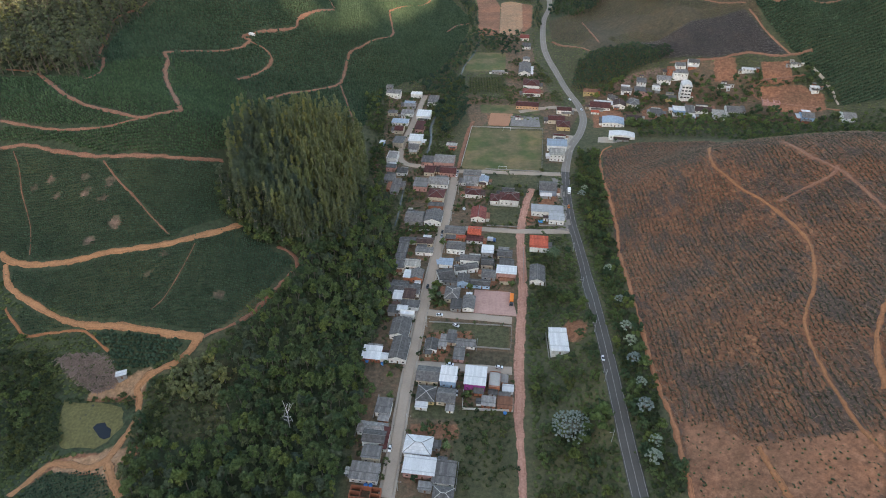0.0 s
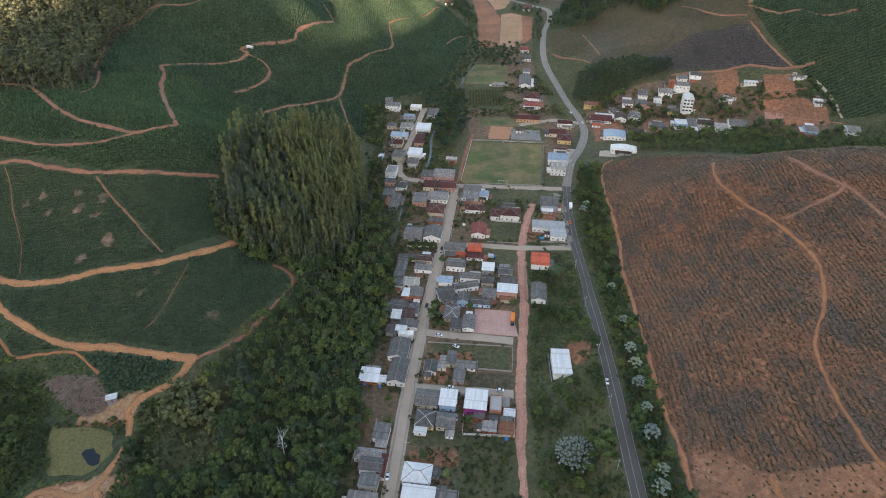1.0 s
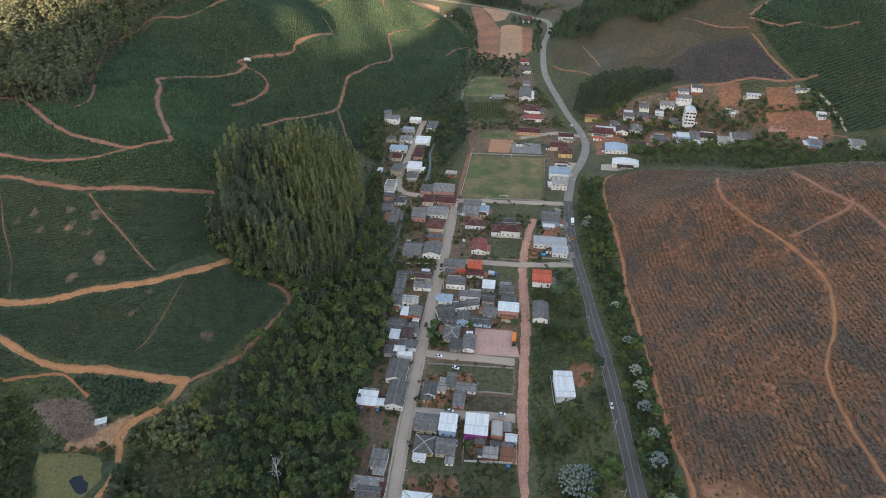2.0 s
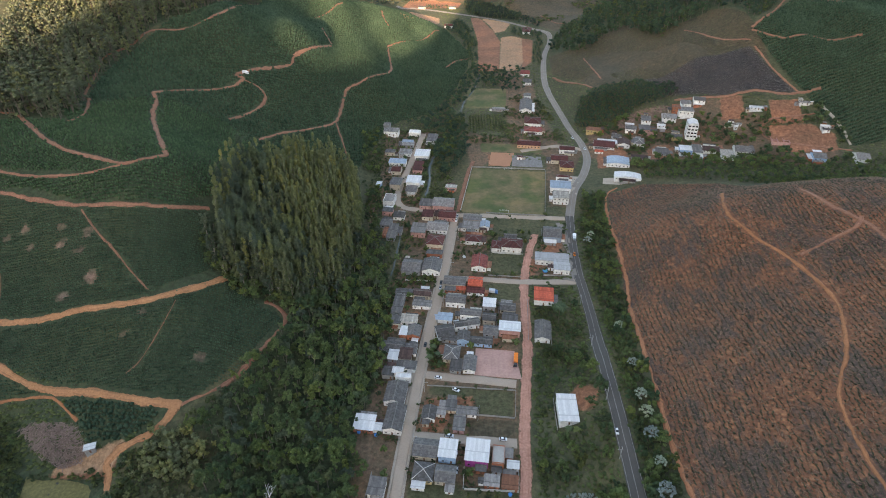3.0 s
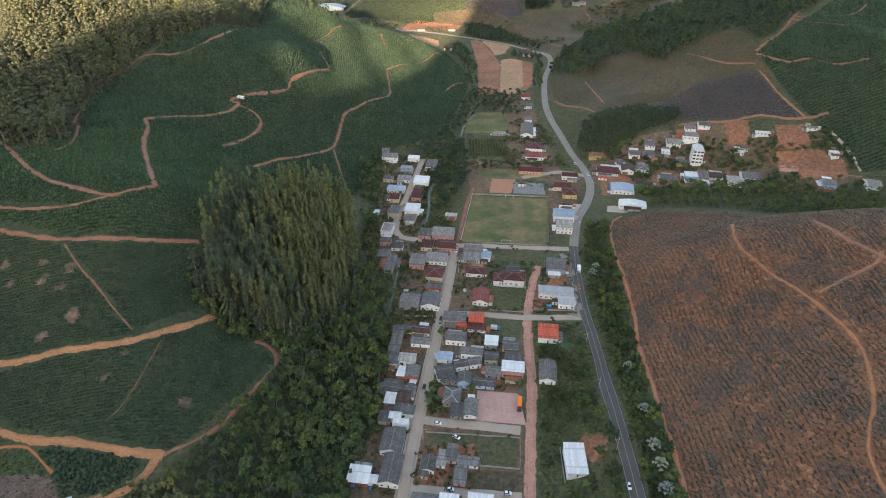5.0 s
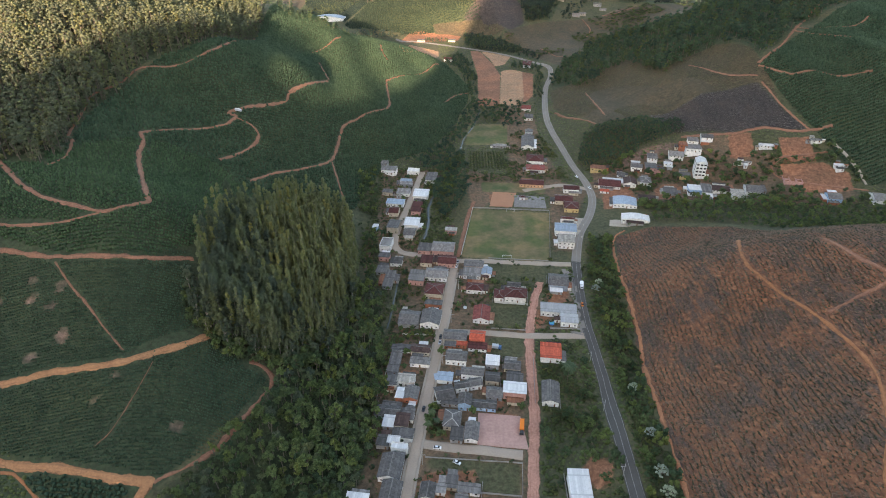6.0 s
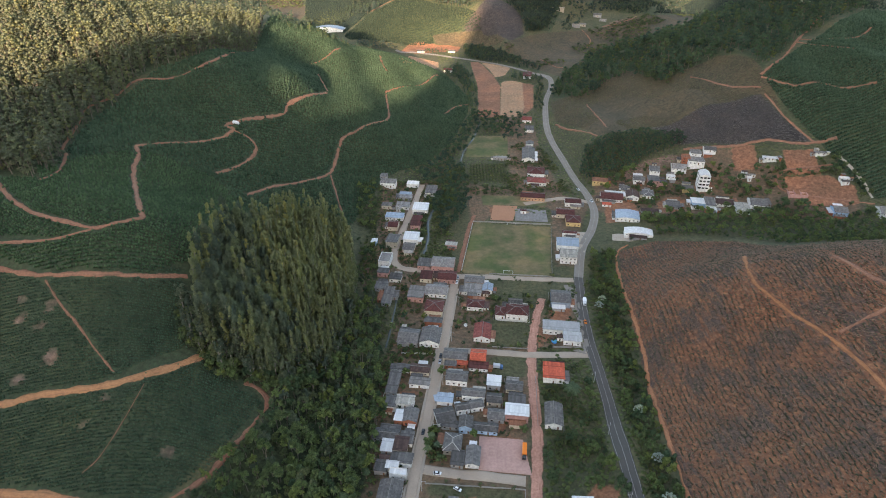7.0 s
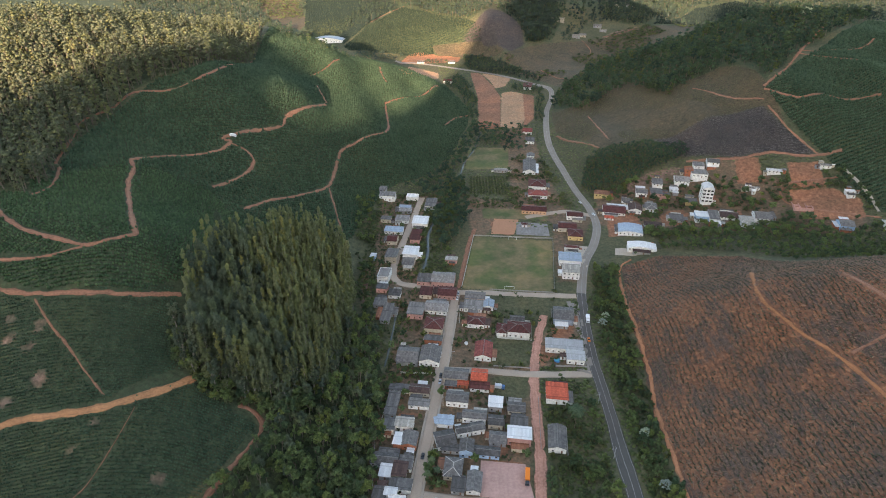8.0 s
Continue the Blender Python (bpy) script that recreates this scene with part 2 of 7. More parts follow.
def inside(poly, x, y, soft=3.0):
    """1 inside a polygon of the plan, 0 outside, with an edge that many metres soft."""
    x, y = np.asarray(x, float), np.asarray(y, float)
    within, near = np.zeros(x.shape, bool), np.full(x.shape, 1e9)
    for (ax, ay), (bx, by) in zip(poly, poly[1:] + poly[:1]):
        dx, dy = bx - ax, by - ay
        crosses = ((ay > y) != (by > y)) & (x < dx * (y - ay) / (dy if dy else 1e-9) + ax)
        within ^= crosses
        t = np.clip(((x - ax) * dx + (y - ay) * dy) / (dx * dx + dy * dy + 1e-9), 0, 1)
        near = np.minimum(near, np.hypot(x - ax - t * dx, y - ay - t * dy))
    return np.clip(0.5 + np.where(within, near, -near) / (2 * soft), 0, 1)


def mesh_from(name, verts, faces, material=None, flat=True):
    me = bpy.data.meshes.new(name)
    me.from_pydata(verts, [], faces)
    if material:
        me.materials.append(material)
    if not flat:
        me.polygons.foreach_set("use_smooth", [True] * len(me.polygons))
    me.update()
    return me


# covers of the ground, as outlines in the plan
COVER = {
    "planted": [
        [(-361, 129), (-168, 148), (-163, 213), (-142, 232), (-93, 299), (-123, 329), (-161, 387), (-77, 516), (-60, 615), (-42, 640), (-14, 672), (12, 740), (34, 830), (40, 903), (6, 1032), (-64, 1055), (-123, 1032), (-181, 991), (-245, 1013), (-235, 826), (-279, 645), (-297, 555), (-277, 445), (-335, 439), (-426, 361)],
        [(346, 716), (368, 617), (384, 542), (542, 529), (671, 671), (555, 890)],
        [(-183, 1233), (-151, 1351), (-83, 1427), (-23, 1366), (57, 1296), (75, 1273), (75, 1258), (-17, 1262), (-12, 1242), (-86, 1227), (-170, 1213)],
        [(444, 1391), (637, 1658), (769, 1730), (786, 1705), (662, 1556), (573, 1482)],
        [(-298, 1444), (-393, 1961), (-298, 1935), (-101, 1482), (-92, 1441), (-152, 1365), (-187, 1246), (-224, 1406), (-270, 1420)],
    ],
    "felled": [
        [(146, 485), (179, 494), (235, 473), (258, 426), (426, 426), (516, 258), (426, 77), (106, 77), (104, 134), (108, 178), (110, 228), (117, 295), (130, 402)],
    ],
    "woods": [
        [(-151, 151), (-159, 195), (-150, 214), (-139, 227), (-125, 241), (-112, 258), (-95, 292), (-92, 321), (-80, 356), (-66, 404), (-49, 432), (-40, 365), (-32, 311), (-34, 277), (-41, 248), (-46, 226), (-37, 206), (-41, 188), (-49, 174), (-48, 147), (-58, 103), (-142, 103)],
        [(-134, 330), (-97, 322), (-67, 348), (-61, 426), (-75, 480), (-111, 482), (-144, 426), (-148, 368)],
        [(-338, 441), (-279, 446), (-276, 464), (-289, 497), (-293, 533), (-295, 559), (-288, 591), (-289, 633), (-270, 667), (-246, 698), (-235, 737), (-230, 814), (-245, 929), (-310, 961), (-426, 961), (-542, 922), (-580, 877), (-529, 819), (-480, 744), (-432, 671), (-393, 600), (-381, 516), (-348, 445)],
        [(157, 903), (181, 825), (212, 842), (238, 850), (269, 771), (305, 792), (331, 778), (346, 770), (352, 726), (413, 788), (495, 850), (555, 890), (560, 1032), (400, 1075), (230, 1040), (180, 975)],
        [(-62, 1450), (83, 1411), (99, 1351), (59, 1299), (-25, 1371), (-54, 1410)],
        [(44, 1211), (84, 1219), (112, 1151), (144, 1107), (168, 1029), (141, 1068), (95, 1098), (53, 1122)],
        [(129, 1405), (270, 1459), (244, 1357), (210, 1251), (159, 1240), (159, 1282), (138, 1308), (110, 1365)],
        [(333, 1469), (875, 1970), (609, 1738), (415, 1373), (373, 1369), (342, 1393)],
        [(-107, 1468), (-79, 1428), (47, 1298), (92, 1357), (95, 1414), (-109, 1495)],
    ],
    "lawn": [
        [(14, 453), (84, 446), (97, 526), (27, 535)],
        [(32, 752), (80, 752), (74, 686), (26, 686)],
        [(39, 590), (102, 586), (99, 566), (39, 569)],
    ],
    "meadow": [
        [(-160, 220), (-145, 229), (-121, 229), (-112, 217), (-118, 200), (-110, 186), (-128, 179), (-146, 184), (-156, 200)],
        [(-74, 509), (-68, 518), (-54, 513), (-53, 495), (-62, 489)],
        [(39, 441), (79, 439), (77, 423), (37, 424)],
        [(30, 357), (54, 356), (52, 337), (30, 339)],
        [(34, 395), (58, 392), (54, 366), (32, 369)],
        [(-8, 263), (41, 258), (38, 239), (19, 242), (18, 253), (4, 255), (-7, 255)],
        [(-16, 201), (9, 200), (9, 190), (-17, 191)],
        [(9, 197), (37, 196), (33, 130), (6, 130)],
        [(60, 335), (91, 335), (88, 300), (84, 255), (57, 255), (57, 300)],
        [(82, 350), (92, 352), (91, 330), (80, 330)],
        [(70, 255), (84, 255), (82, 190), (70, 190)],
        [(27, 668), (72, 668), (68, 616), (26, 618)],
        [(-9, 545), (24, 540), (14, 478), (-11, 474)],
        [(42, 181), (81, 178), (81, 125), (40, 125)],
    ],
    "earth": [
        [(22, 293), (44, 290), (44, 267), (19, 270)],
        [(-9, 253), (18, 254), (18, 246), (6, 246), (1, 230), (-10, 230)],
        [(49, 822), (55, 973), (50, 1118), (67, 1109), (83, 1029), (90, 966), (77, 822)],
        [(125, 984), (141, 973), (126, 863), (108, 826)],
        [(293, 633), (312, 627), (307, 599), (286, 604)],
        [(334, 615), (361, 610), (357, 582), (330, 587)],
        [(326, 584), (361, 578), (378, 560), (372, 539), (329, 547), (321, 564)],
        [(212, 580), (230, 582), (222, 553), (204, 551)],
        [(152, 559), (164, 577), (182, 570), (181, 542), (168, 533), (147, 533)],
        [(206, 574), (233, 577), (221, 550), (199, 551)],
        [(-18, 188), (8, 187), (8, 178), (-18, 180)],
        [(-77, 1192), (-61, 1241), (-43, 1250), (-9, 1237), (37, 1226), (31, 1193), (-22, 1184), (-46, 1176)],
        [(45, 565), (67, 561), (63, 535), (45, 542)],
        [(67, 249), (76, 257), (85, 250), (79, 237), (75, 237)],
        [(-178, 221), (-164, 219), (-164, 209), (-181, 209), (-196, 210), (-201, 213), (-184, 213)],
        [(-208, 159), (-199, 173), (-184, 177), (-173, 177), (-166, 174), (-157, 181), (-151, 175), (-156, 170), (-164, 170), (-163, 164), (-168, 163), (-196, 168), (-204, 159)],
        [(104, 134), (112, 174), (121, 169), (134, 154), (182, 150), (166, 121)],
        [(-25, 326), (-12, 326), (-12, 323), (-25, 322)],
        [(26, 302), (36, 302), (36, 295), (27, 295)],
        [(59, 384), (74, 387), (76, 405), (92, 409), (90, 397), (64, 365)],
    ],
    "burnt": [
        [(230, 695), (284, 694), (338, 691), (350, 655), (364, 619), (293, 635), (246, 660)],
        [(99, 1346), (139, 1325), (158, 1286), (155, 1227), (129, 1200), (75, 1247), (40, 1262), (70, 1292)],
    ],
    "dry": [
        [(143, 788), (152, 880), (172, 862), (214, 864), (246, 862), (274, 795), (330, 792), (350, 745), (352, 716), (351, 659), (338, 691), (284, 694), (232, 694), (173, 695)],
        [(114, 1193), (191, 1238), (334, 1298), (501, 1392), (605, 1460), (378, 1214), (299, 1147), (232, 979), (181, 1005), (166, 1042), (129, 1125)],
        [(-522, 1837), (-454, 1895), (-409, 1838), (-299, 1487), (-307, 1428), (-357, 1486), (-449, 1662)],
        [(326, 1303), (442, 1383), (561, 1449), (516, 1390), (389, 1274)],
        [(-17, 1262), (75, 1258), (124, 1202), (104, 1206), (-9, 1240)],
        [(14, 239), (39, 237), (37, 226), (14, 228)],
    ],
    "tilled": [
        [(-177, 221), (-165, 224), (-159, 221), (-166, 214), (-167, 207), (-174, 211), (-199, 212), (-195, 216)],
        [(-196, 167), (-186, 174), (-172, 176), (-170, 181), (-157, 176), (-154, 171), (-162, 170), (-153, 157), (-155, 154), (-167, 164), (-182, 166)],
        [(93, 988), (110, 997), (125, 984), (114, 863), (103, 826), (77, 822)],
        [(67, 1113), (117, 1076), (102, 1027), (85, 1014), (80, 1062)],
        [(-70, 1024), (-59, 1162), (-5, 1111), (-4, 1076), (-58, 1010)],
    ],
    "yards": [
        [(-44, 147), (-43, 191), (-46, 230), (-36, 267), (-39, 299), (-35, 351), (-31, 388), (-27, 423), (-46, 423), (-57, 516), (-58, 617), (-5, 620), (-18, 517), (-19, 452), (10, 452), (32, 452), (37, 423), (32, 365), (59, 365), (48, 299), (39, 222), (37, 195), (8, 195), (4, 178), (5, 147)],
        [(22, 620), (74, 600), (71, 575), (36, 535), (27, 539)],
        [(72, 813), (106, 826), (117, 775), (111, 686), (117, 627), (119, 586), (79, 577), (71, 627), (74, 686)],
        [(139, 586), (205, 608), (250, 642), (292, 631), (321, 596), (328, 560), (375, 539), (365, 521), (257, 533), (166, 543), (137, 560)],
        [(66, 397), (94, 409), (92, 365), (64, 364)],
        [(90, 462), (107, 462), (120, 517), (139, 569), (120, 590), (74, 600), (71, 575), (102, 561)],
        [(151, 611), (169, 615), (214, 628), (280, 639), (303, 593), (299, 546), (183, 544), (151, 568)],
    ],
}


def ring(x, y, rx, ry):
    return [(x + rx * (1 + 0.3 * math.sin(3 * a + x)) * math.cos(a), y + ry * (1 + 0.3 * math.sin(2 * a + y)) * math.sin(a)) for a in (k * math.pi / 5 for k in range(10))]


# bald spots of pinkish soil among the planted rows
SOIL_PATCHES = [ring(x, y, rx * 0.85, ry * 0.72) for x, y, rx, ry in ((-210.0, 312.2, 5.4, 4.4), (-261.9, 343.1, 3.2, 3.2), (-237.4, 341.9, 3.9, 2.6), (-234.8, 332.8, 3.4, 3.1), (-219.3, 338.0, 3.9, 3.4), (-221.9, 327.7, 4.4, 3.1),
                                  (-224.5, 301.9, 4.6, 3.4), (-134.2, 267.0, 3.9, 4.1), (-255.4, 332.8, 2.8, 2.6), (-272.2, 339.3, 3.1, 2.6), (-172.9, 291.5, 2.1, 2.8), (-180.6, 278.6, 1.8, 3.9))]
COVER["bald"] = SOIL_PATCHES + [[(169, 621), (205, 634), (245, 643), (249, 637), (208, 622), (176, 614)], [(-59, 486), (-55, 482), (-54, 454), (-53, 427), (-58, 428), (-60, 462)], [(318, 1297), (352, 1327), (404, 1360), (388, 1296), (349, 1289)], [(214, 1182), (231, 1155), (243, 1117), (215, 1080), (209, 1133)], [(96, 1208), (123, 1193), (155, 1201), (126, 1186)]]


def axis(*spans):
    out = [spans[0][0]]
    for a, c, step in spans:
        k = max(1, round((c - a) / step))
        out += [a + (c - a) * i / k for i in range(1, k + 1)]
    return np.array(out)


def build_ground():
    xs = axis((-4800, -1900, 480), (-1900, -650, 125), (-650, -365, 15), (-365, 425, 3.8), (425, 670, 12), (670, 1900, 125), (1900, 4800, 480))
    ys = axis((-3600, -1680, 320), (-1680, -260, 60), (-260, 100, 24), (100, 720, 3.8), (720, 1470, 7.5), (1470, 1950, 28), (1950, 4900, 300))
    X, Y = np.meshgrid(xs, ys)
    Z = land(X, Y)
    near = np.exp(-((X / 500) ** 2 + ((Y - 500) / 770) ** 2))
    Z = Z + near * 0.25 * np.sin(X * 0.37 + 1.3 * np.sin(Y * 0.21)) * np.sin(Y * 0.31)
    w, h = len(xs), len(ys)
    idx = np.arange(w * h).reshape(h, w)
    faces = np.stack([idx[:-1, :-1], idx[:-1, 1:], idx[1:, 1:], idx[1:, :-1]], -1).reshape(-1, 4)
    me = mesh_from("ground", np.stack([X, Y, Z], -1).reshape(-1, 3).tolist(), faces.tolist(), ground_material(), False)
    for name, polys in COVER.items():
        v = np.zeros(X.shape)
        for poly in polys:
            v = np.maximum(v, inside(poly, X, Y))
        if name == "woods":
            v = np.maximum(v, smooth((Y - 1330 - 60 * np.sin(X / 130)) / 120))
        at = me.attributes.new(name, "FLOAT", "POINT")
        at.data.foreach_set("value", v.astype(np.float32).ravel())
    tagged(new("ground", me), "hilly valley ground of grass, red soil and fields", "ground", kind="structure")


build_ground()


# ---- roads and tracks ----
def spline(points, step):
    """Evenly spaced points of a smooth line through the given ones."""
    P = np.array([points[0], *points, points[-1]], float)
    out = []
    for i in range(1, len(P) - 2):
        n = max(1, int(np.linalg.norm(P[i + 1] - P[i]) / step))
        for k in range(n):
            t = k / n
            a, c, d, f = P[i - 1:i + 3]
            out.append(0.5 * (2 * c + (d - a) * t + (2 * a - 5 * c + 4 * d - f) * t * t + (3 * c - a - 3 * d + f) * t ** 3))
    return np.array(out + [P[-1]])


def ribbon(name, kind, width, points, lift, offset=0.0, ragged=0.0, step=1.5, thick=0.25, label="", category="road"):
    C = spline(points, step)
    T = np.gradient(C, axis=0)
    T /= np.linalg.norm(T, axis=1)[:, None] + 1e-9
    N = np.stack([-T[:, 1], T[:, 0]], 1)
    cols = max(4, int(width / 0.9)) + 1
    rng = np.random.default_rng(len(points) * 7 + int(abs(points[0][0])))
    wave = lambda: 0.55 * np.convolve(rng.normal(size=len(C) + 2), np.ones(3) / 3, "valid") + np.convolve(rng.normal(size=len(C) + 12), np.ones(13) / 13, "valid")
    wob = ragged * wave(), ragged * wave()
    verts, faces = [], []
    for j in range(cols):
        s = j / (cols - 1) * 2 - 1
        edge = (wob[0] if s < 0 else wob[1]) * abs(s)
        Q = C + N * (offset + s * width / 2 + edge)[:, None] if ragged else C + N * (offset + s * width / 2)
        verts.append(Q)
    rows = len(C)
    grid = np.stack(verts, 1)
    z = land(grid[..., 0], grid[..., 1])
    near = np.exp(-((grid[..., 0] / 500) ** 2 + ((grid[..., 1] - 500) / 770) ** 2)) * 0.25
    z = z + near * np.sin(grid[..., 0] * 0.37 + 1.3 * np.sin(grid[..., 1] * 0.21)) * np.sin(grid[..., 1] * 0.31)
    if ragged > 0.2:
        across = np.abs(np.linspace(-1, 1, cols))[None, :]
        z = z + lift * (1 - 1.25 * across ** 4) + np.where(grid[..., 1] > 720, 0.2, 0.0) * (1 - across ** 4)
    else:
        z = z + lift
    top = np.concatenate([grid, z[..., None]], -1)
    skirt_l, skirt_r = top[:, :1].copy(), top[:, -1:].copy()
    skirt_l[..., 2] -= thick + lift
    skirt_r[..., 2] -= thick + lift
    top = np.concatenate([skirt_l, top, skirt_r], 1)
    k = cols + 2
    for i in range(rows - 1):
        for j in range(k - 1):
            q = i * k + j
            faces.append((q, q + 1, q + k + 1, q + k))
    ob = new(name, mesh_from(name, top.reshape(-1, 3).tolist(), faces, M[kind], False))
    across = np.tile(np.concatenate([[0], np.linspace(0, 1, cols), [1]]), rows)
    way = np.stack([np.repeat(np.arange(rows) * step, k), across], 1)
    corner = np.empty(len(ob.data.loops), np.int32)
    ob.data.loops.foreach_get("vertex_index", corner)
    ob.data.uv_layers.new(name="way").data.foreach_set("uv", way[corner].astype(np.float32).ravel())
    return tagged(ob, label, category, kind="structure")


LABELS = {"dirt": "tan dirt track worn through the plantation", "red": "narrow red earth track across the hillside", "road": "wide pinkish gravel road beside the houses",
          "stream": "narrow grey stream between the trees", "pale": "pale gravel farm path", "fieldedge": "orange dirt track along the felled field", "fieldpath": "brown path across the felled field", "street": "grey paved village street", "asphalt": "dark asphalt two-lane highway", "worn": "pale worn asphalt two-lane highway"}


def strip(name, kind, width, points):
    lift = {"stream": 0.15, "asphalt": 0.24, "worn": 0.24, "street": 0.20, "road": 0.18}.get(kind, 0.24)
    ragged = {"asphalt": 0.0, "worn": 0.0, "street": 0.12, "road": 0.7}.get(kind, min(0.95, 0.35 * width))
    ob = ribbon(name, kind, width, points, lift, 0, ragged, label=LABELS[kind])
    if kind in ("asphalt", "worn"):
        for off in (-3.1, 0.0, 3.1):
            tagged(ribbon("road_line", "paint", 0.16, points, lift + 0.03, off, 0, thick=0.0, category="road marking"), "worn painted line on the highway", "road marking", kind="structure")
    return ob


strip("plantation_track", "dirt", 4.4, [(-282.0, 299.0), (-268.2, 291.8), (-237.6, 289.5), (-206.0, 293.9), (-171.6, 298.4), (-146.9, 310.5), (-131.5, 325.2)])
strip("plantation_track", "dirt", 4.4, [(-275.0, 291.2), (-268.6, 278.4), (-259.0, 270.6), (-241.7, 261.7), (-225.8, 254.9), (-210.8, 250.9), (-189.4, 248.5), (-168.2, 245.1), (-151.2, 242.6), (-138.2, 241.6)])
strip("plantation_track", "red", 2.8, [(-138.2, 241.6), (-126.8, 248.3), (-115.7, 256.8), (-105.9, 274.4), (-97.7, 294.4), (-95.8, 305.6), (-101.9, 312.2), (-109.8, 313.2)])
strip("plantation_track", "dirt", 4.6, [(-141.0, 240.5), (-147.7, 228.8), (-158.7, 222.4), (-169.2, 215.6), (-165.8, 208.2), (-163.4, 195.0), (-165.0, 184.0), (-168.3, 171.6), (-176.9, 168.1), (-194.1, 172.0), (-202.4, 165.6), (-208.6, 154.9)])
strip("plantation_track", "dirt", 4.0, [(-166.9, 170.5), (-159.6, 160.5), (-151.6, 151.1)])
strip("plantation_path", "fieldpath", 2.0, [(-262.1, 261.2), (-253.5, 252.7), (-243.6, 246.0), (-230.1, 247.3), (-211.8, 247.7), (-201.1, 242.0), (-191.4, 235.0)])
strip("plantation_track", "red", 2.8, [(-302.9, 364.4), (-283.8, 365.8), (-262.3, 360.3), (-228.7, 353.5), (-199.3, 355.7), (-175.6, 360.6), (-155.4, 371.5)])
strip("plantation_path", "red", 1.1, [(-226.9, 350.9), (-213.9, 338.4), (-200.5, 328.0), (-186.7, 315.5), (-173.1, 304.3)])
strip("plantation_track", "red", 3.1, [(-343.9, 450.7), (-318.1, 449.8), (-294.8, 429.7), (-272.1, 409.2), (-249.5, 394.9), (-226.1, 386.4), (-209.6, 383.0), (-197.1, 391.1), (-189.4, 399.8), (-192.7, 407.5), (-217.0, 451.6), (-231.8, 481.9), (-238.3, 505.8), (-245.9, 520.0)])
strip("plantation_track", "red", 3.1, [(-245.9, 520.0), (-233.2, 537.8), (-215.8, 559.2), (-199.0, 582.4), (-193.6, 598.7), (-200.0, 599.5), (-183.1, 622.3), (-160.3, 651.2), (-157.0, 667.4), (-145.1, 705.4), (-134.3, 757.1)])
strip("plantation_track", "red", 2.3, [(-209.6, 383.0), (-226.7, 375.4), (-246.1, 374.1), (-275.3, 376.9), (-310.4, 384.9)])
strip("plantation_track", "red", 2.6, [(-193.2, 597.0), (-178.5, 595.7), (-171.4, 585.1), (-174.5, 561.1), (-188.6, 526.8)])
strip("plantation_track", "red", 2.9, [(-161.8, 512.9), (-148.5, 539.3), (-128.1, 565.5), (-108.9, 599.7), (-106.2, 646.9), (-104.4, 669.3), (-87.6, 702.9), (-63.7, 750.4), (-73.1, 851.5), (-69.5, 873.3), (-33.5, 933.6), (-5.2, 1003.7)])
strip("plantation_path", "red", 1.7, [(-107.1, 597.8), (-94.6, 555.9), (-85.1, 523.6)])
strip("plantation_track", "red", 2.9, [(3.9, 835.0), (18.6, 863.9), (38.3, 875.9)])
strip("plantation_track", "red", 2.8, [(-275.0, 441.1), (-271.7, 457.6), (-282.0, 487.0), (-291.5, 500.9), (-302.6, 547.6), (-306.5, 575.7), (-294.2, 602.4), (-287.0, 628.7), (-260.1, 647.2), (-235.7, 671.1), (-226.9, 715.3), (-234.3, 829.1)])
strip("field_track", "fieldedge", 2.5, [(155.6, 493.3), (145.8, 485.4), (138.4, 461.4), (130.8, 403.0), (125.5, 352.8), (117.0, 295.8), (113.4, 258.0), (109.9, 228.3), (107.7, 199.8), (108.0, 178.1), (106.4, 156.5), (104.0, 134.3)])
strip("field_track", "fieldpath", 1.9, [(203.2, 406.7), (188.9, 370.2), (193.5, 339.4), (203.2, 318.5), (209.0, 299.7), (210.7, 278.8), (204.9, 257.4), (193.5, 234.3), (181.4, 216.1), (176.5, 202.0), (174.4, 181.5), (173.8, 165.8), (174.3, 149.6), (176.6, 139.4)])
strip("field_track", "red", 2.7, [(234.5, 370.5), (238.9, 346.0), (250.5, 319.9), (255.9, 286.8)])
strip("field_track", "red", 2.4, [(210.3, 313.7), (224.8, 317.9), (242.5, 323.1), (249.4, 330.5)])
strip("field_track", "fieldpath", 2.9, [(136.6, 152.2), (136.4, 138.4), (137.8, 127.5)])
strip("field_track", "fieldpath", 2.7, [(217.5, 216.8), (205.2, 200.1), (196.0, 181.6), (191.0, 167.1)])
strip("plantation_track", "red", 2.4, [(-93.4, 994.5), (-87.5, 962.5), (-78.8, 934.6)])
strip("plantation_track", "red", 2.4, [(-158.7, 667.8), (-145.6, 702.4), (-135.3, 761.4), (-141.3, 784.6), (-155.4, 819.5)])
strip("plantation_track", "red", 2.4, [(-170.2, 856.2), (-155.7, 884.9), (-143.2, 938.1)])
strip("plantation_track", "red", 2.7, [(-147.2, 1375.8), (-108.5, 1414.1), (-79.2, 1431.9)])
strip("hill_track", "red", 2.2, [(93.9, 1207.8), (108.0, 1176.0), (119.1, 1141.8), (122.9, 1108.0)])
strip("hill_track", "red", 2.6, [(172.0, 1112.0), (180.0, 1088.0), (188.4, 1053.1), (199.9, 1041.6)])
strip("hill_track", "red", 2.2, [(273.9, 1275.3), (281.7, 1229.9), (267.7, 1187.0)])
strip("hill_track", "red", 2.2, [(318.4, 1297.5), (348.2, 1310.4), (390.9, 1344.8)])
strip("hill_track", "red", 2.4, [(183.8, 803.3), (184.3, 756.2), (186.0, 712.0)])
strip("hill_track", "red", 2.4, [(291.3, 764.8), (318.5, 717.2), (341.2, 698.3)])
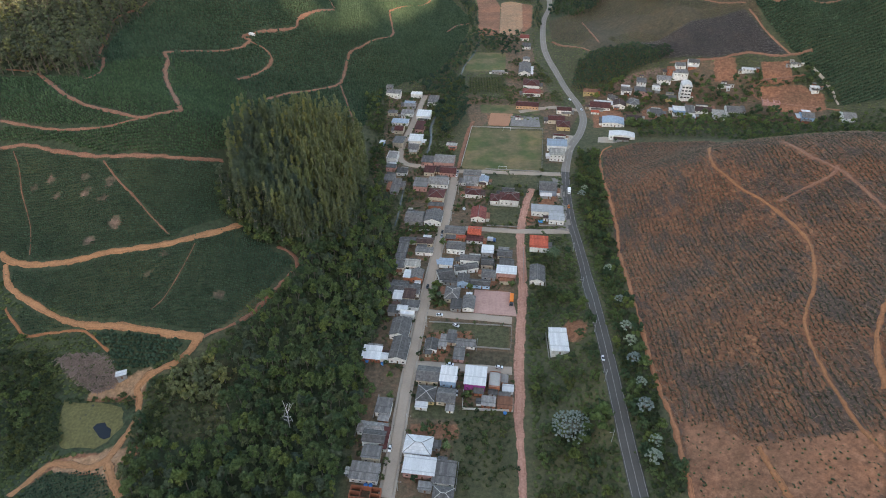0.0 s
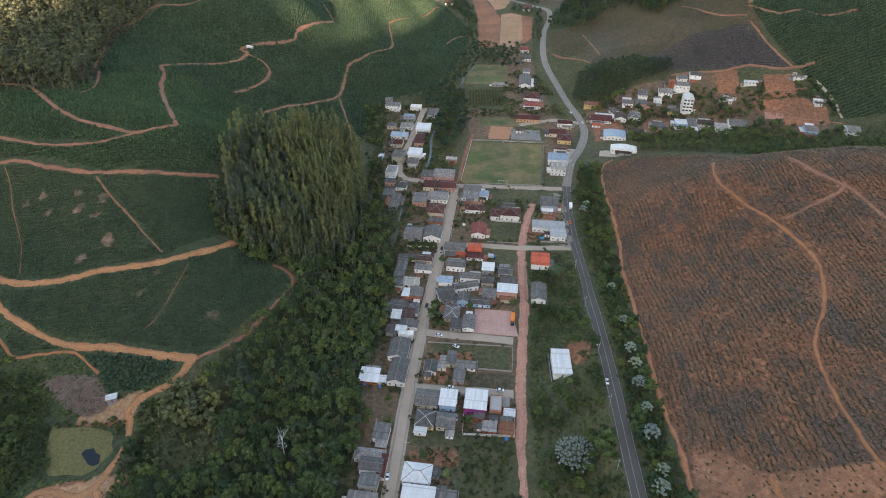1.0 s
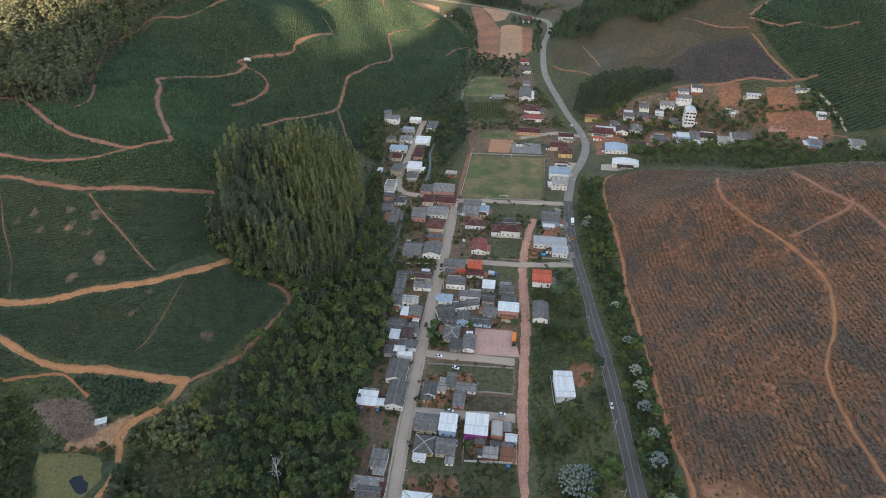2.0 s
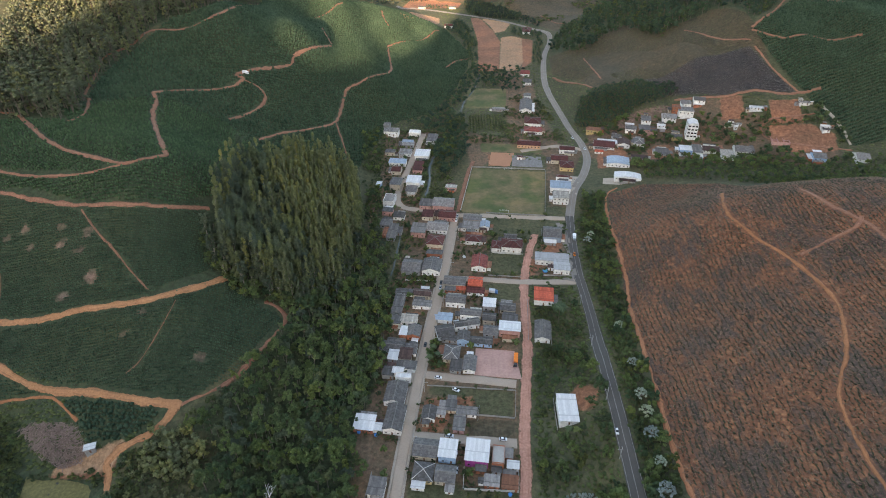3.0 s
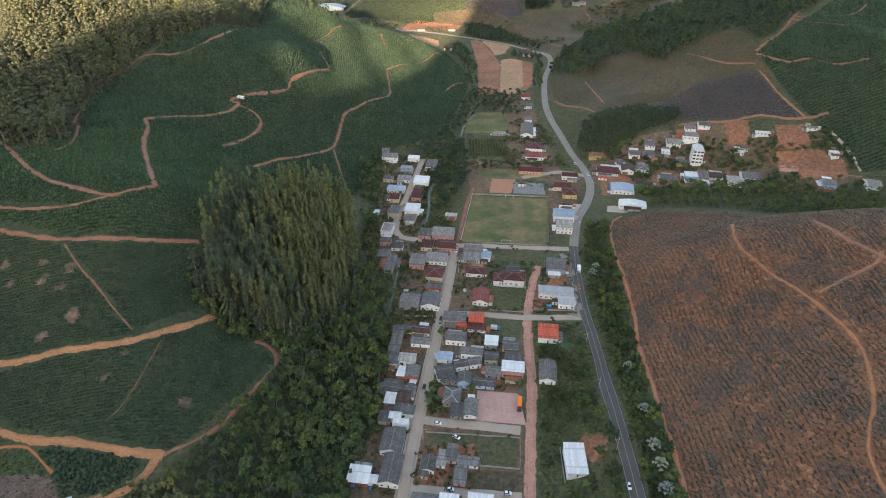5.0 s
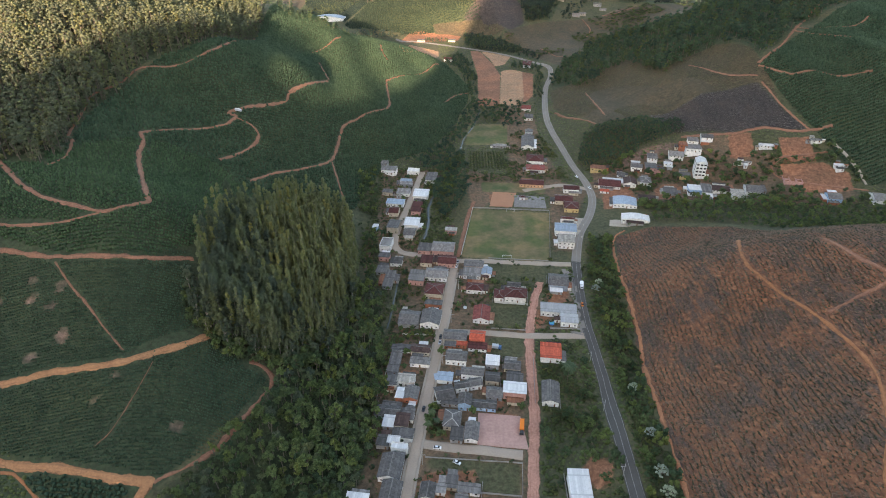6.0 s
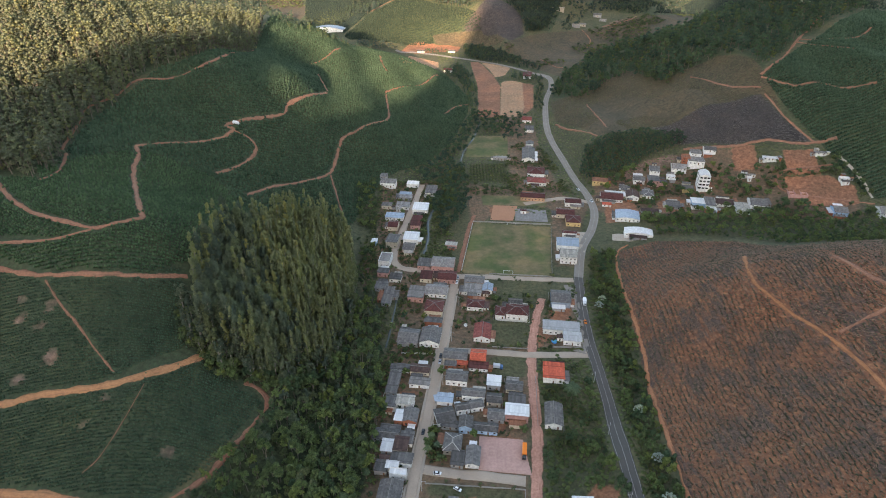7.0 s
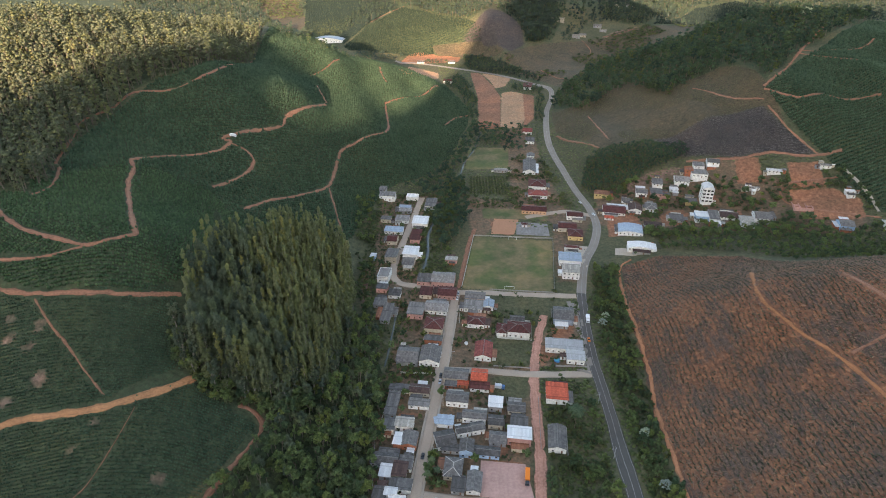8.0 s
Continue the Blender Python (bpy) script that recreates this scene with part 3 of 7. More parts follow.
strip("hill_track", "red", 3.8, [(251.6, 648.6), (292.7, 633.9), (332.2, 626.6), (364.6, 617.1), (383.4, 614.0)])
strip("hill_track", "pale", 2.8, [(378.1, 594.3), (384.8, 569.9), (384.5, 543.7)])
strip("hill_track", "red", 3.4, [(347.3, 715.4), (378.4, 743.8), (415.1, 786.3), (446.2, 825.9), (486.2, 865.2)])
strip("hill_track", "red", 2.9, [(346.2, 712.6), (367.0, 694.8), (374.6, 688.5), (402.2, 685.2), (441.1, 668.1)])
strip("hill_track", "red", 3.1, [(414.1, 786.6), (436.3, 767.9), (450.7, 748.8), (476.5, 732.1)])
strip("hill_track", "red", 2.4, [(421.4, 795.2), (458.9, 787.8), (490.7, 789.0), (505.8, 799.0)])
strip("hill_track", "red", 2.2, [(342.5, 689.1), (352.3, 654.4), (364.6, 617.1)])
strip("hill_track", "red", 2.4, [(141.9, 777.4), (156.2, 732.2), (172.7, 693.8)])
strip("hill_track", "red", 2.4, [(317.2, 584.0), (329.9, 591.2), (354.2, 589.7), (373.2, 588.1)])
strip("hill_track", "red", 2.4, [(317.2, 584.0), (319.3, 569.5), (341.1, 556.8), (383.4, 536.8)])
strip("plantation_path", "red", 0.7, [(-293.0, 362.0), (-286.0, 351.0), (-280.0, 336.0), (-269.0, 317.0), (-262.0, 297.0)])
strip("plantation_path", "red", 0.5, [(-156.0, 299.0), (-160.0, 280.0), (-166.0, 264.0), (-172.0, 257.0)])
strip("main_street", "street", 5.8, [(-26.1, 147.2), (-23.7, 171.3), (-21.4, 198.5), (-18.1, 230.1), (-13.7, 267.2), (-9.0, 299.7), (-3.6, 337.1), (2.6, 380.7), (9.0, 432.0), (12.3, 451.2)])
strip("lane", "red", 4.1, [(13.3, 453.3), (18.7, 491.4), (26.6, 534.2), (30.4, 548.4)])
strip("village_street", "street", 5.9, [(-19.2, 613.9), (-27.9, 556.5), (-34.3, 515.6), (-38.2, 488.3), (-37.8, 469.8), (-30.2, 459.4), (-13.5, 456.3), (8.1, 457.7)])
strip("cross_street", "street", 5.9, [(-12.6, 271.3), (5.5, 268.2), (23.1, 266.3), (42.3, 263.2)])
strip("cross_street", "street", 5.7, [(-16.3, 227.9), (5.0, 225.9), (38.6, 222.9)])
strip("cross_street", "street", 5.5, [(0.9, 362.4), (29.9, 360.9), (57.0, 358.0), (95.6, 358.0)])
strip("cross_street", "street", 5.9, [(10.7, 447.4), (32.1, 447.4), (56.4, 445.3), (100.6, 442.5)])
strip("dirt_track", "road", 4.3, [(36.6, 147.2), (38.2, 171.3), (39.3, 193.1)])
strip("dirt_road", "road", 6.5, [(39.1, 191.3), (41.3, 209.8), (43.0, 225.9), (47.7, 262.3), (52.8, 299.7), (56.0, 343.9), (59.5, 369.1), (65.0, 392.7), (69.4, 406.9), (73.1, 419.2)])
strip("side_road", "street", 6.5, [(142.4, 572.9), (117.6, 582.3), (78.6, 570.8)])
strip("stream", "stream", 1.7, [(49.9, 806.4), (40.0, 751.9), (26.2, 705.6), (20.0, 667.3)])
strip("stream", "stream", 2.6, [(-6.8, 563.1), (-11.8, 535.4), (-11.1, 513.7), (-12.2, 495.3), (-15.0, 478.0)])
strip("stream", "stream", 1.4, [(-32.6, 418.3), (-34.3, 387.1), (-36.2, 365.1)])
strip("highway", "asphalt", 7.2, [(84.5, 137.9), (85.9, 166.9), (87.7, 197.4), (89.8, 232.2), (92.3, 272.1), (96.4, 311.3), (97.2, 343.9), (97.4, 372.8), (100.4, 409.6), (105.1, 446.3)])
strip("highway", "worn", 7.4, [(105.1, 446.3), (116.1, 488.0), (131.7, 521.8), (141.3, 555.0), (141.9, 590.0), (137.0, 628.5), (133.6, 680.1), (130.4, 737.6), (132.9, 793.0), (146.9, 887.8), (166.2, 963.4), (166.4, 1009.4), (138.2, 1054.1), (95.6, 1098.3), (48.6, 1129.8), (-21.2, 1171.7), (-84.4, 1199.7)])


# ---- houses ----
def stained(name, c, rough=0.75, vary=0.3, grime=0.6, rnd=0.3, metal=0.0):
    """Painted wall or roof sheet with rain streaks and blotches."""
    m, n, links, p = nodes_of(name, rough, metal)
    blotch = noise_node(n, links, 0.6, 5, "World", 0.7)
    streak = noise_node(n, links, 1.6, 4, "Object", 0.7, (1.0, 1.0, 0.25))
    col = ramp(n, links, blotch, [(0.3, shade(c, 1 - vary)), (0.7, shade(c, 1 + vary * 0.6))])
    dirty = ramp(n, links, streak, [(0.48, (0, 0, 0)), (0.75, (grime,) * 3)])
    col = mix(n, links, dirty, col, shade((c[0] * 0.5 + 0.03, c[1] * 0.47 + 0.03, c[2] * 0.43 + 0.03), 0.8))
    info = n.new("ShaderNodeObjectInfo")
    col = mix(n, links, 1.0, col, ramp(n, links, info.outputs["Random"], [(0.0, (1 - rnd,) * 3), (1.0, (1.0 + rnd * 0.4,) * 3)]), "MULTIPLY")
    links.new(col, p.inputs["Base Color"])
    return m, n, links, p


def corrugated(name, c, rough=0.7, pitch=0.55, metal=0.0, sheets=0.66, **k):
    m, n, links, p = stained(name, c, rough, metal=metal, **k)
    tc = n.new("ShaderNodeTexCoord")
    w = n.new("ShaderNodeTexWave")
    w.inputs["Scale"].default_value = 0.5 / pitch
    w.inputs["Distortion"].default_value = 0.0
    links.new(tc.outputs["UV"], w.inputs["Vector"])
    bump(n, links, p, w.outputs["Fac"], 0.7, 0.08)
    b = n.new("ShaderNodeTexBrick")
    for key, value in (("Scale", 1.0), ("Brick Width", 1.15), ("Row Height", 0.52), ("Mortar Size", 0.02)):
        b.inputs[key].default_value = value
    for key, value in (("Color1", sheets), ("Color2", 1.12), ("Mortar", sheets * 0.85)):
        b.inputs[key].default_value = (value, value, value, 1)
    links.new(tc.outputs["UV"], b.inputs["Vector"])
    paint = p.inputs["Base Color"].links[0].from_socket
    links.new(mix(n, links, 1.0, paint, b.outputs["Color"], "MULTIPLY"), p.inputs["Base Color"])
    return m


ROOF = {
    "slate": corrugated("weathered_fibre_cement", (0.158, 0.145, 0.134), 0.9, rnd=0.4, grime=0.6),
    "grey": corrugated("grey_fibre_cement", (0.275, 0.250, 0.228), 0.85, rnd=0.3),
    "zinc": corrugated("pale_zinc_sheet", (0.36, 0.355, 0.345), 0.6, rnd=0.2, vary=0.12, sheets=0.88),
    "white": corrugated("white_roof_sheet", (0.60, 0.585, 0.565), 0.5, rnd=0.2, grime=0.3, vary=0.08, sheets=0.9),
    "bluegrey": corrugated("blue_grey_roof_sheet", (0.30, 0.36, 0.42), 0.55, rnd=0.2, vary=0.1, sheets=0.88),
    "beige": corrugated("beige_roof_sheet", (0.42, 0.38, 0.32), 0.8),
    "maroon": corrugated("dark_red_clay_tiles", (0.13, 0.042, 0.035), 0.85, 0.35, rnd=0.3),
    "brown": corrugated("brown_clay_tiles", (0.10, 0.06, 0.05), 0.9, 0.35),
    "red": corrugated("faded_red_tiles", (0.36, 0.10, 0.08), 0.85, 0.35),
    "orange": corrugated("orange_roof_tiles", (0.60, 0.118, 0.062), 0.8, 0.35, grime=0.35),
    "rust": corrugated("rusty_roof_sheet", (0.30, 0.13, 0.075), 0.85),
    "concrete": M["concrete"],
}
WALL_COLOURS = {
    "white": (0.80, 0.775, 0.73), "cream": (0.55, 0.47, 0.36), "pink": (0.50, 0.28, 0.24), "brick": (0.34, 0.125, 0.07), "lightblue": (0.36, 0.50, 0.66),
    "magenta": (0.33, 0.06, 0.24), "yellow": (0.58, 0.42, 0.20), "grey": (0.30, 0.29, 0.28), "beige": (0.44, 0.38, 0.30), "peach": (0.55, 0.33, 0.20),
    "rust": (0.36, 0.13, 0.08), "bluegrey": (0.27, 0.31, 0.36),
}
WALL = {k: stained(k + "_wall", c, 0.85, rnd=0.12, grime=0.35)[0] for k, c in WALL_COLOURS.items()}
WALL["brick"] = plain("bare_red_brick", WALL_COLOURS["brick"], 0.95, vary=0.3, fine=4.0, source="Object", relief=0.02)
GLASS, gn, gl, gp = nodes_of("window_glass", 0.08)
gp.inputs["Base Color"].default_value = (0.10, 0.12, 0.12, 1)
gp.inputs["Transmission Weight"].default_value = 1.0
FRAME = plain("window_frame_paint", (0.35, 0.34, 0.32), 0.6, source="Object")
DOOR = plain("door_wood", (0.16, 0.085, 0.05), 0.7, source="Object")
PALE_RIDGE = plain("pale_ridge_capping", (0.46, 0.43, 0.39), 0.85, source="Object")
RIDGE = plain("ridge_capping", (0.20, 0.185, 0.17), 0.85, source="Object")


def part(name, data, material, parent, label="", at=None):
    """Links a bmesh, or a mesh that is shared, as one mesh object under a thing or a part."""
    if isinstance(data, bmesh.types.BMesh):
        me = bpy.data.meshes.new(name)
        data.to_mesh(me)
        data.free()
        me.materials.append(material)
    else:
        me = data
    ob = new(name, me)
    ob.parent = parent
    if at is not None:
        ob.matrix_basis = at
    return tagged(ob, label) if label else ob


def box(bm, x0, x1, y0, y1, z0, z1):
    v = [bm.verts.new(c) for c in ((x0, y0, z0), (x1, y0, z0), (x1, y1, z0), (x0, y1, z0), (x0, y0, z1), (x1, y0, z1), (x1, y1, z1), (x0, y1, z1))]
    for f in ((3, 2, 1, 0), (4, 5, 6, 7), (0, 1, 5, 4), (1, 2, 6, 5), (2, 3, 7, 6), (3, 0, 4, 7)):
        bm.faces.new([v[i] for i in f])
    return v


def bar_mesh(name, material, *boxes):
    bm = bmesh.new()
    for b in boxes:
        box(bm, *b)
    me = bpy.data.meshes.new(name)
    bm.to_mesh(me)
    bm.free()
    me.materials.append(material)
    return me


def facade(bm, o, u, n, w, zs, holes, depth=0.16):
    """A wall face of w by h from corner o along u (outward normal n) with openings that have reveals. holes: (x0, x1, z0, z1)."""
    xs = sorted({0.0, w, *(v for c in holes for v in c[:2])})
    P = lambda x, z, d=0.0: bm.verts.new(o + u * x + Vector((0, 0, z)) - n * d)
    for x0, x1 in zip(xs, xs[1:]):
        for z0, z1 in zip(zs, zs[1:]):
            cx, cz = (x0 + x1) / 2, (z0 + z1) / 2
            if not any(c[0] < cx < c[1] and c[2] < cz < c[3] for c in holes):
                bm.faces.new([P(x0, z0), P(x1, z0), P(x1, z1), P(x0, z1)])
    for x0, x1, z0, z1 in holes:
        for a, c in (((x0, z0), (x1, z0)), ((x1, z0), (x1, z1)), ((x1, z1), (x0, z1)), ((x0, z1), (x0, z0))):
            bm.faces.new([P(*a), P(*c), P(*c, depth), P(*a, depth)])


WINDOW_MESH, PANE_MESH, DOOR_MESH = {}, {}, {}


def lattice(name, material, xs, zs, t):
    """A window frame with its mullion, as one solid with openings in every second field."""
    bm = bmesh.new()
    V = {(i, k, s): bm.verts.new((x, y, z)) for i, x in enumerate(xs) for k, z in enumerate(zs) for s, y in ((0, -t), (1, 0.0))}
    solid = {(i, k) for i in range(len(xs) - 1) for k in range(len(zs) - 1) if i % 2 == 0 or k % 2 == 0}
    for i, k in solid:
        bm.faces.new([V[q] for q in ((i, k, 0), (i + 1, k, 0), (i + 1, k + 1, 0), (i, k + 1, 0))])
        bm.faces.new([V[q] for q in ((i, k, 1), (i, k + 1, 1), (i + 1, k + 1, 1), (i + 1, k, 1))])
        for near, p, q in (((i - 1, k), (i, k), (i, k + 1)), ((i + 1, k), (i + 1, k), (i + 1, k + 1)), ((i, k - 1), (i, k), (i + 1, k)), ((i, k + 1), (i, k + 1), (i + 1, k + 1))):
            if near not in solid:
                bm.faces.new([V[(*p, 0)], V[(*q, 0)], V[(*q, 1)], V[(*p, 1)]])
    bmesh.ops.recalc_face_normals(bm, faces=bm.faces)
    me = bpy.data.meshes.new(name)
    bm.to_mesh(me)
    bm.free()
    me.materials.append(material)
    return me


def window_meshes(w, h):
    key = (round(w, 1), round(h, 1))
    if key not in WINDOW_MESH:
        t = 0.07
        WINDOW_MESH[key] = lattice("window", FRAME, [0, t, w / 2 - t / 2, w / 2 + t / 2, w - t, w], [0, t, h - t, h], t)
        PANE_MESH[key] = bar_mesh("pane", GLASS, (t, w - t, -t * 0.6, -t * 0.4, t, h - t))
        DOOR_MESH[key] = bar_mesh("door", DOOR, (0.02, w - 0.02, -0.06, 0, 0.02, h - 0.02))
    return key


def sheet(bm, pts, thick=0.13):
    """A roof slope: a slab over a convex outline, with uv along and across the slope."""
    uv = bm.loops.layers.uv.verify()
    top = [Vector(p) for p in pts]
    n = (top[1] - top[0]).cross(top[2] - top[0]).normalized()
    if n.z < 0:
        top.reverse()
        n = -n
    eave = min(((a - c, a, c) for a, c in zip(top, top[1:] + top[:1])), key=lambda k: k[1].z + k[2].z)[0].normalized()
    a = [bm.verts.new(p + n * thick) for p in top]
    c = [bm.verts.new(p) for p in top]
    faces = [bm.faces.new(a), bm.faces.new(c[::-1])]
    for i in range(len(top)):
        j = (i + 1) % len(top)
        faces.append(bm.faces.new([a[j], a[i], c[i], c[j]]))
    for f in faces:
        for lp in f.loops:
            lp[uv].uv = (lp.vert.co.dot(eave), lp.vert.co.z)


def shell(bm, pts, half, thick=0.08):
    """A curved roof over a line of (x, z) points: one closed shell from -half to half along y."""
    uv = bm.loops.layers.uv.verify()
    rings = [[bm.verts.new((px, y, pz + up)) for px, pz in pts] for y, up in ((-half, 0.0), (half, 0.0), (half, thick), (-half, thick))]
    for a, c in zip(rings, rings[1:] + rings[:1]):
        for i in range(len(pts) - 1):
            for lp in bm.faces.new([a[i], a[i + 1], c[i + 1], c[i]]).loops:
                lp[uv].uv = (lp.vert.co.y, lp.vert.co.x * 0.35)
    for i in (0, -1):
        bm.faces.new([ring[i] for ring in rings])
    bmesh.ops.recalc_face_normals(bm, faces=bm.faces)


def cap(bm, a, c, r=0.14):
    a, c = Vector(a), Vector(c)
    d = (c - a).normalized()
    s = d.cross(Vector((0, 0, 1))).normalized() * r
    up = Vector((0, 0, r * 0.9))
    ring = [[bm.verts.new(p + q) for q in (-s * 1.2 - up * 0.3, -s * 0.5 + up * 0.8, s * 0.5 + up * 0.8, s * 1.2 - up * 0.3)] for p in (a, c)]
    for i in range(3):
        bm.faces.new([ring[0][i], ring[0][i + 1], ring[1][i + 1], ring[1][i]])
    bm.faces.new(ring[0][::-1]), bm.faces.new(ring[1])


WORDS = {"slate": "dark weathered grey roof", "grey": "light grey sheet roof", "zinc": "pale zinc sheet roof", "white": "white metal roof", "bluegrey": "blue-grey metal roof", "beige": "pale beige roof", "maroon": "dark red tiled roof",
         "brown": "brown tiled roof", "red": "faded red tiled roof", "orange": "bright orange-red roof", "rust": "rust-red roof", "concrete": "bare concrete roof slab", "none": "no roof yet"}
TONES = {"lightblue": "light blue", "bluegrey": "blue-grey", "rust": "reddish", "brick": "bare red brick"}
house_rng = random.Random(5)


FOOTPRINTS = []


def house(x, y, w, d, h, rot, roof, wall, style, blind=False):
    r = house_rng
    FOOTPRINTS.append((x, y, w, d, rot))
    corners = [(x + sx * w / 2, y + sy * d / 2) for sx in (-1, 1) for sy in (-1, 1)]
    zs = [float(land(*c)) for c in corners]
    z = max(zs) * 0.2 + sum(zs) / 5
    foot = z - min(zs) + 0.5
    root = new("apartment_building" if h > 12 else "warehouse" if style == "arch" else "house")
    root.matrix_basis = pose(x, y, z, 0, 0, rot)
    floors = 4 if h > 12 else max(1, int(h / 2.75)) if style != "arch" else 1
    tagged(root, "%s %s with %s walls and %s" % ("four-storey" if h > 12 else "unfinished" if style == "unfinished" else "two-storey" if floors > 1 else "single-storey", "building" if style == "arch" else "house",
           TONES.get(wall, wall), WORDS[roof] if roof != "none" else "no roof yet"), "building" if style == "arch" else "house", "village houses")
    a, b = w / 2, d / 2
    sides = [(Vector((-a, -b, 0)), Vector((1, 0, 0)), Vector((0, -1, 0)), w, 0), (Vector((a, -b, 0)), Vector((0, 1, 0)), Vector((1, 0, 0)), d, 90),
             (Vector((a, b, 0)), Vector((-1, 0, 0)), Vector((0, 1, 0)), w, 180), (Vector((-a, b, 0)), Vector((0, -1, 0)), Vector((-1, 0, 0)), d, 270)]
    bm = bmesh.new()
    opens = []
    if style == "unfinished":
        t = 0.18
        for q in ((-a, a, -b, -b + t), (-a, a, b - t, b), (-a, -a + t, -b + t, b - t), (a - t, a, -b + t, b - t), (-a / 3, -a / 3 + t, -b + t, b - t), (a / 3, a / 3 + t, -b + t, b - t)):
            box(bm, *q, -foot, h * r.uniform(0.75, 1.0))
        box(bm, -a + t, -a / 3, -t / 2, t / 2, -foot, h * 0.9)
        box(bm, a / 3 + t, a - t, -t / 2, t / 2, -foot, h * 0.8)
    else:
        plans = []
        for i, (o, u, n, length, turn) in enumerate(sides):
            holes = []
            plans.append(holes)
            for f in range(floors):
                z0 = f * (h / floors)
                k = max(1, int(length / (3.2 if h > 12 else 3.1)))
                ww, wh = (2.3, 1.7) if h > 12 else (1.2, 1.1)
                if length < 2.4:
                    continue
                for j in range(k):
                    c = length * (j + 0.5) / k + r.uniform(-0.15, 0.15)
                    if i == 2 and h < 12 or r.random() < 0.12 or blind and (i or j != k // 2):
                        continue
                    if f == 0 and j == k // 2 and i in (0, 1) and h < 12:
                        holes.append((c - 0.45, c + 0.45, z0 + 0.02, z0 + 2.12))
                        opens.append((o + u * (c - 0.45) + Vector((0, 0, z0 + 0.02)) - n * 0.08, turn, 0.9, 2.1, True))
                    else:
                        s = min(z0 + 1.0, h - wh - 0.35)
                        holes.append((c - ww / 2, c + ww / 2, s, s + wh))
                        opens.append((o + u * (c - ww / 2) + Vector((0, 0, s)) - n * 0.08, turn, ww, wh, False))
        levels = sorted({-foot, 0.0, h, *(round(v, 3) for holes in plans for c in holes for v in c[2:])})
        for (o, u, n, length, turn), holes in zip(sides, plans):
            facade(bm, o, u, n, length, levels, [(c[0], c[1], round(c[2], 3), round(c[3], 3)) for c in holes])
    def crest(side, top):
        """A wall face above the eaves, from the points of the wall's top edge up to the given ones."""
        o, u, n, length, turn = sides[side]
        xs = sorted({0.0, length, *(v for c in (plans[side] if style != "unfinished" else []) for v in c[:2])})
        bm.faces.new([bm.verts.new(o + u * x + Vector((0, 0, h))) for x in xs] + [bm.verts.new(p) for p in top])

    g = 0.45
    rm = ROOF.get(roof)
    slope = math.tan(radians(20))
    rb = bmesh.new()
    caps = bmesh.new()
    if style == "mono":
        lo, hi = (h + 0.02, h + 0.02 + min(d * 0.09, 0.9)) if r.random() < 0.75 else (h + 0.02 + min(d * 0.09, 0.9), h + 0.02)
        sheet(rb, [(-a - g, -b - g, lo), (a + g, -b - g, lo), (a + g, b + g, hi), (-a - g, b + g, hi)])
        crest(1, [(a, b, hi), (a, -b, lo)])
        crest(3, [(-a, -b, lo), (-a, b, hi)])
        crest(0, [(a, -b, lo), (-a, -b, lo)])
        crest(2, [(-a, b, hi), (a, b, hi)])
    elif style in ("gable_x", "gable_y"):
        alongx = style == "gable_x"
        half, run = (b, a) if alongx else (a, b)
        top = h + half * slope
        drop = h - g * slope + 0.03
        for s in (-1, 1):
            if alongx:
                sheet(rb, [(-run - g, s * (half + g), drop), (run + g, s * (half + g), drop), (run + g, 0, top + 0.03), (-run - g, 0, top + 0.03)])
                crest(1 if s > 0 else 3, [(s * run, 0, top)])
            else:
                sheet(rb, [(s * (half + g), -run - g, drop), (s * (half + g), run + g, drop), (0, run + g, top + 0.03), (0, -run - g, top + 0.03)])
                crest(2 if s > 0 else 0, [(0, s * run, top)])
        cap(caps, (-run - g, 0, top + 0.14) if alongx else (0, -run - g, top + 0.14), (run + g, 0, top + 0.14) if alongx else (0, run + g, top + 0.14))
    elif style == "hip":
        A, B = a + g, b + g
        rise = min(A, B) * slope
        ex, ey = max(0, A - B), max(0, B - A)
        e = h + 0.03
        R0, R1 = (-ex, -ey, e + rise), (ex, ey, e + rise)
        c = [(-A, -B, e), (A, -B, e), (A, B, e), (-A, B, e)]
        if A >= B:
            for q in ([c[0], c[1], R1, R0], [c[2], c[3], R0, R1], [c[1], c[2], R1], [c[3], c[0], R0]):
                sheet(rb, q, 0.1)
            pairs = ((c[0], R0), (c[3], R0), (c[1], R1), (c[2], R1))
        else:
            for q in ([c[1], c[2], R1, R0], [c[3], c[0], R0, R1], [c[0], c[1], R0], [c[2], c[3], R1]):
                sheet(rb, q, 0.1)
            pairs = ((c[0], R0), (c[1], R0), (c[2], R1), (c[3], R1))
        up = Vector((0, 0, 0.12))
        for p, q in pairs:
            cap(caps, Vector(p) + up, Vector(q) + up)
        if abs(A - B) > 0.05:
            cap(caps, Vector(R0) + up, Vector(R1) + up)
    elif style == "flat":
        sheet(rb, [(-a - 0.1, -b - 0.1, h), (a + 0.1, -b - 0.1, h), (a + 0.1, b + 0.1, h), (-a - 0.1, b + 0.1, h)], 0.18)
        for q in ((-a, a, -b, -b + 0.14), (-a, a, b - 0.14, b), (-a, -a + 0.14, -b + 0.14, b - 0.14), (a - 0.14, a, -b + 0.14, b - 0.14)):
            box(caps, *q, h + 0.18, h + 0.75)
    elif style == "arch":
        k, rise = 12, w * (0.2 if h > 12 else 0.07)
        pts = [(-a - 0.2 + (w + 0.4) * i / k, h + rise * math.sin(math.pi * i / k)) for i in range(k + 1)]
        shell(rb, pts, b + 0.3)
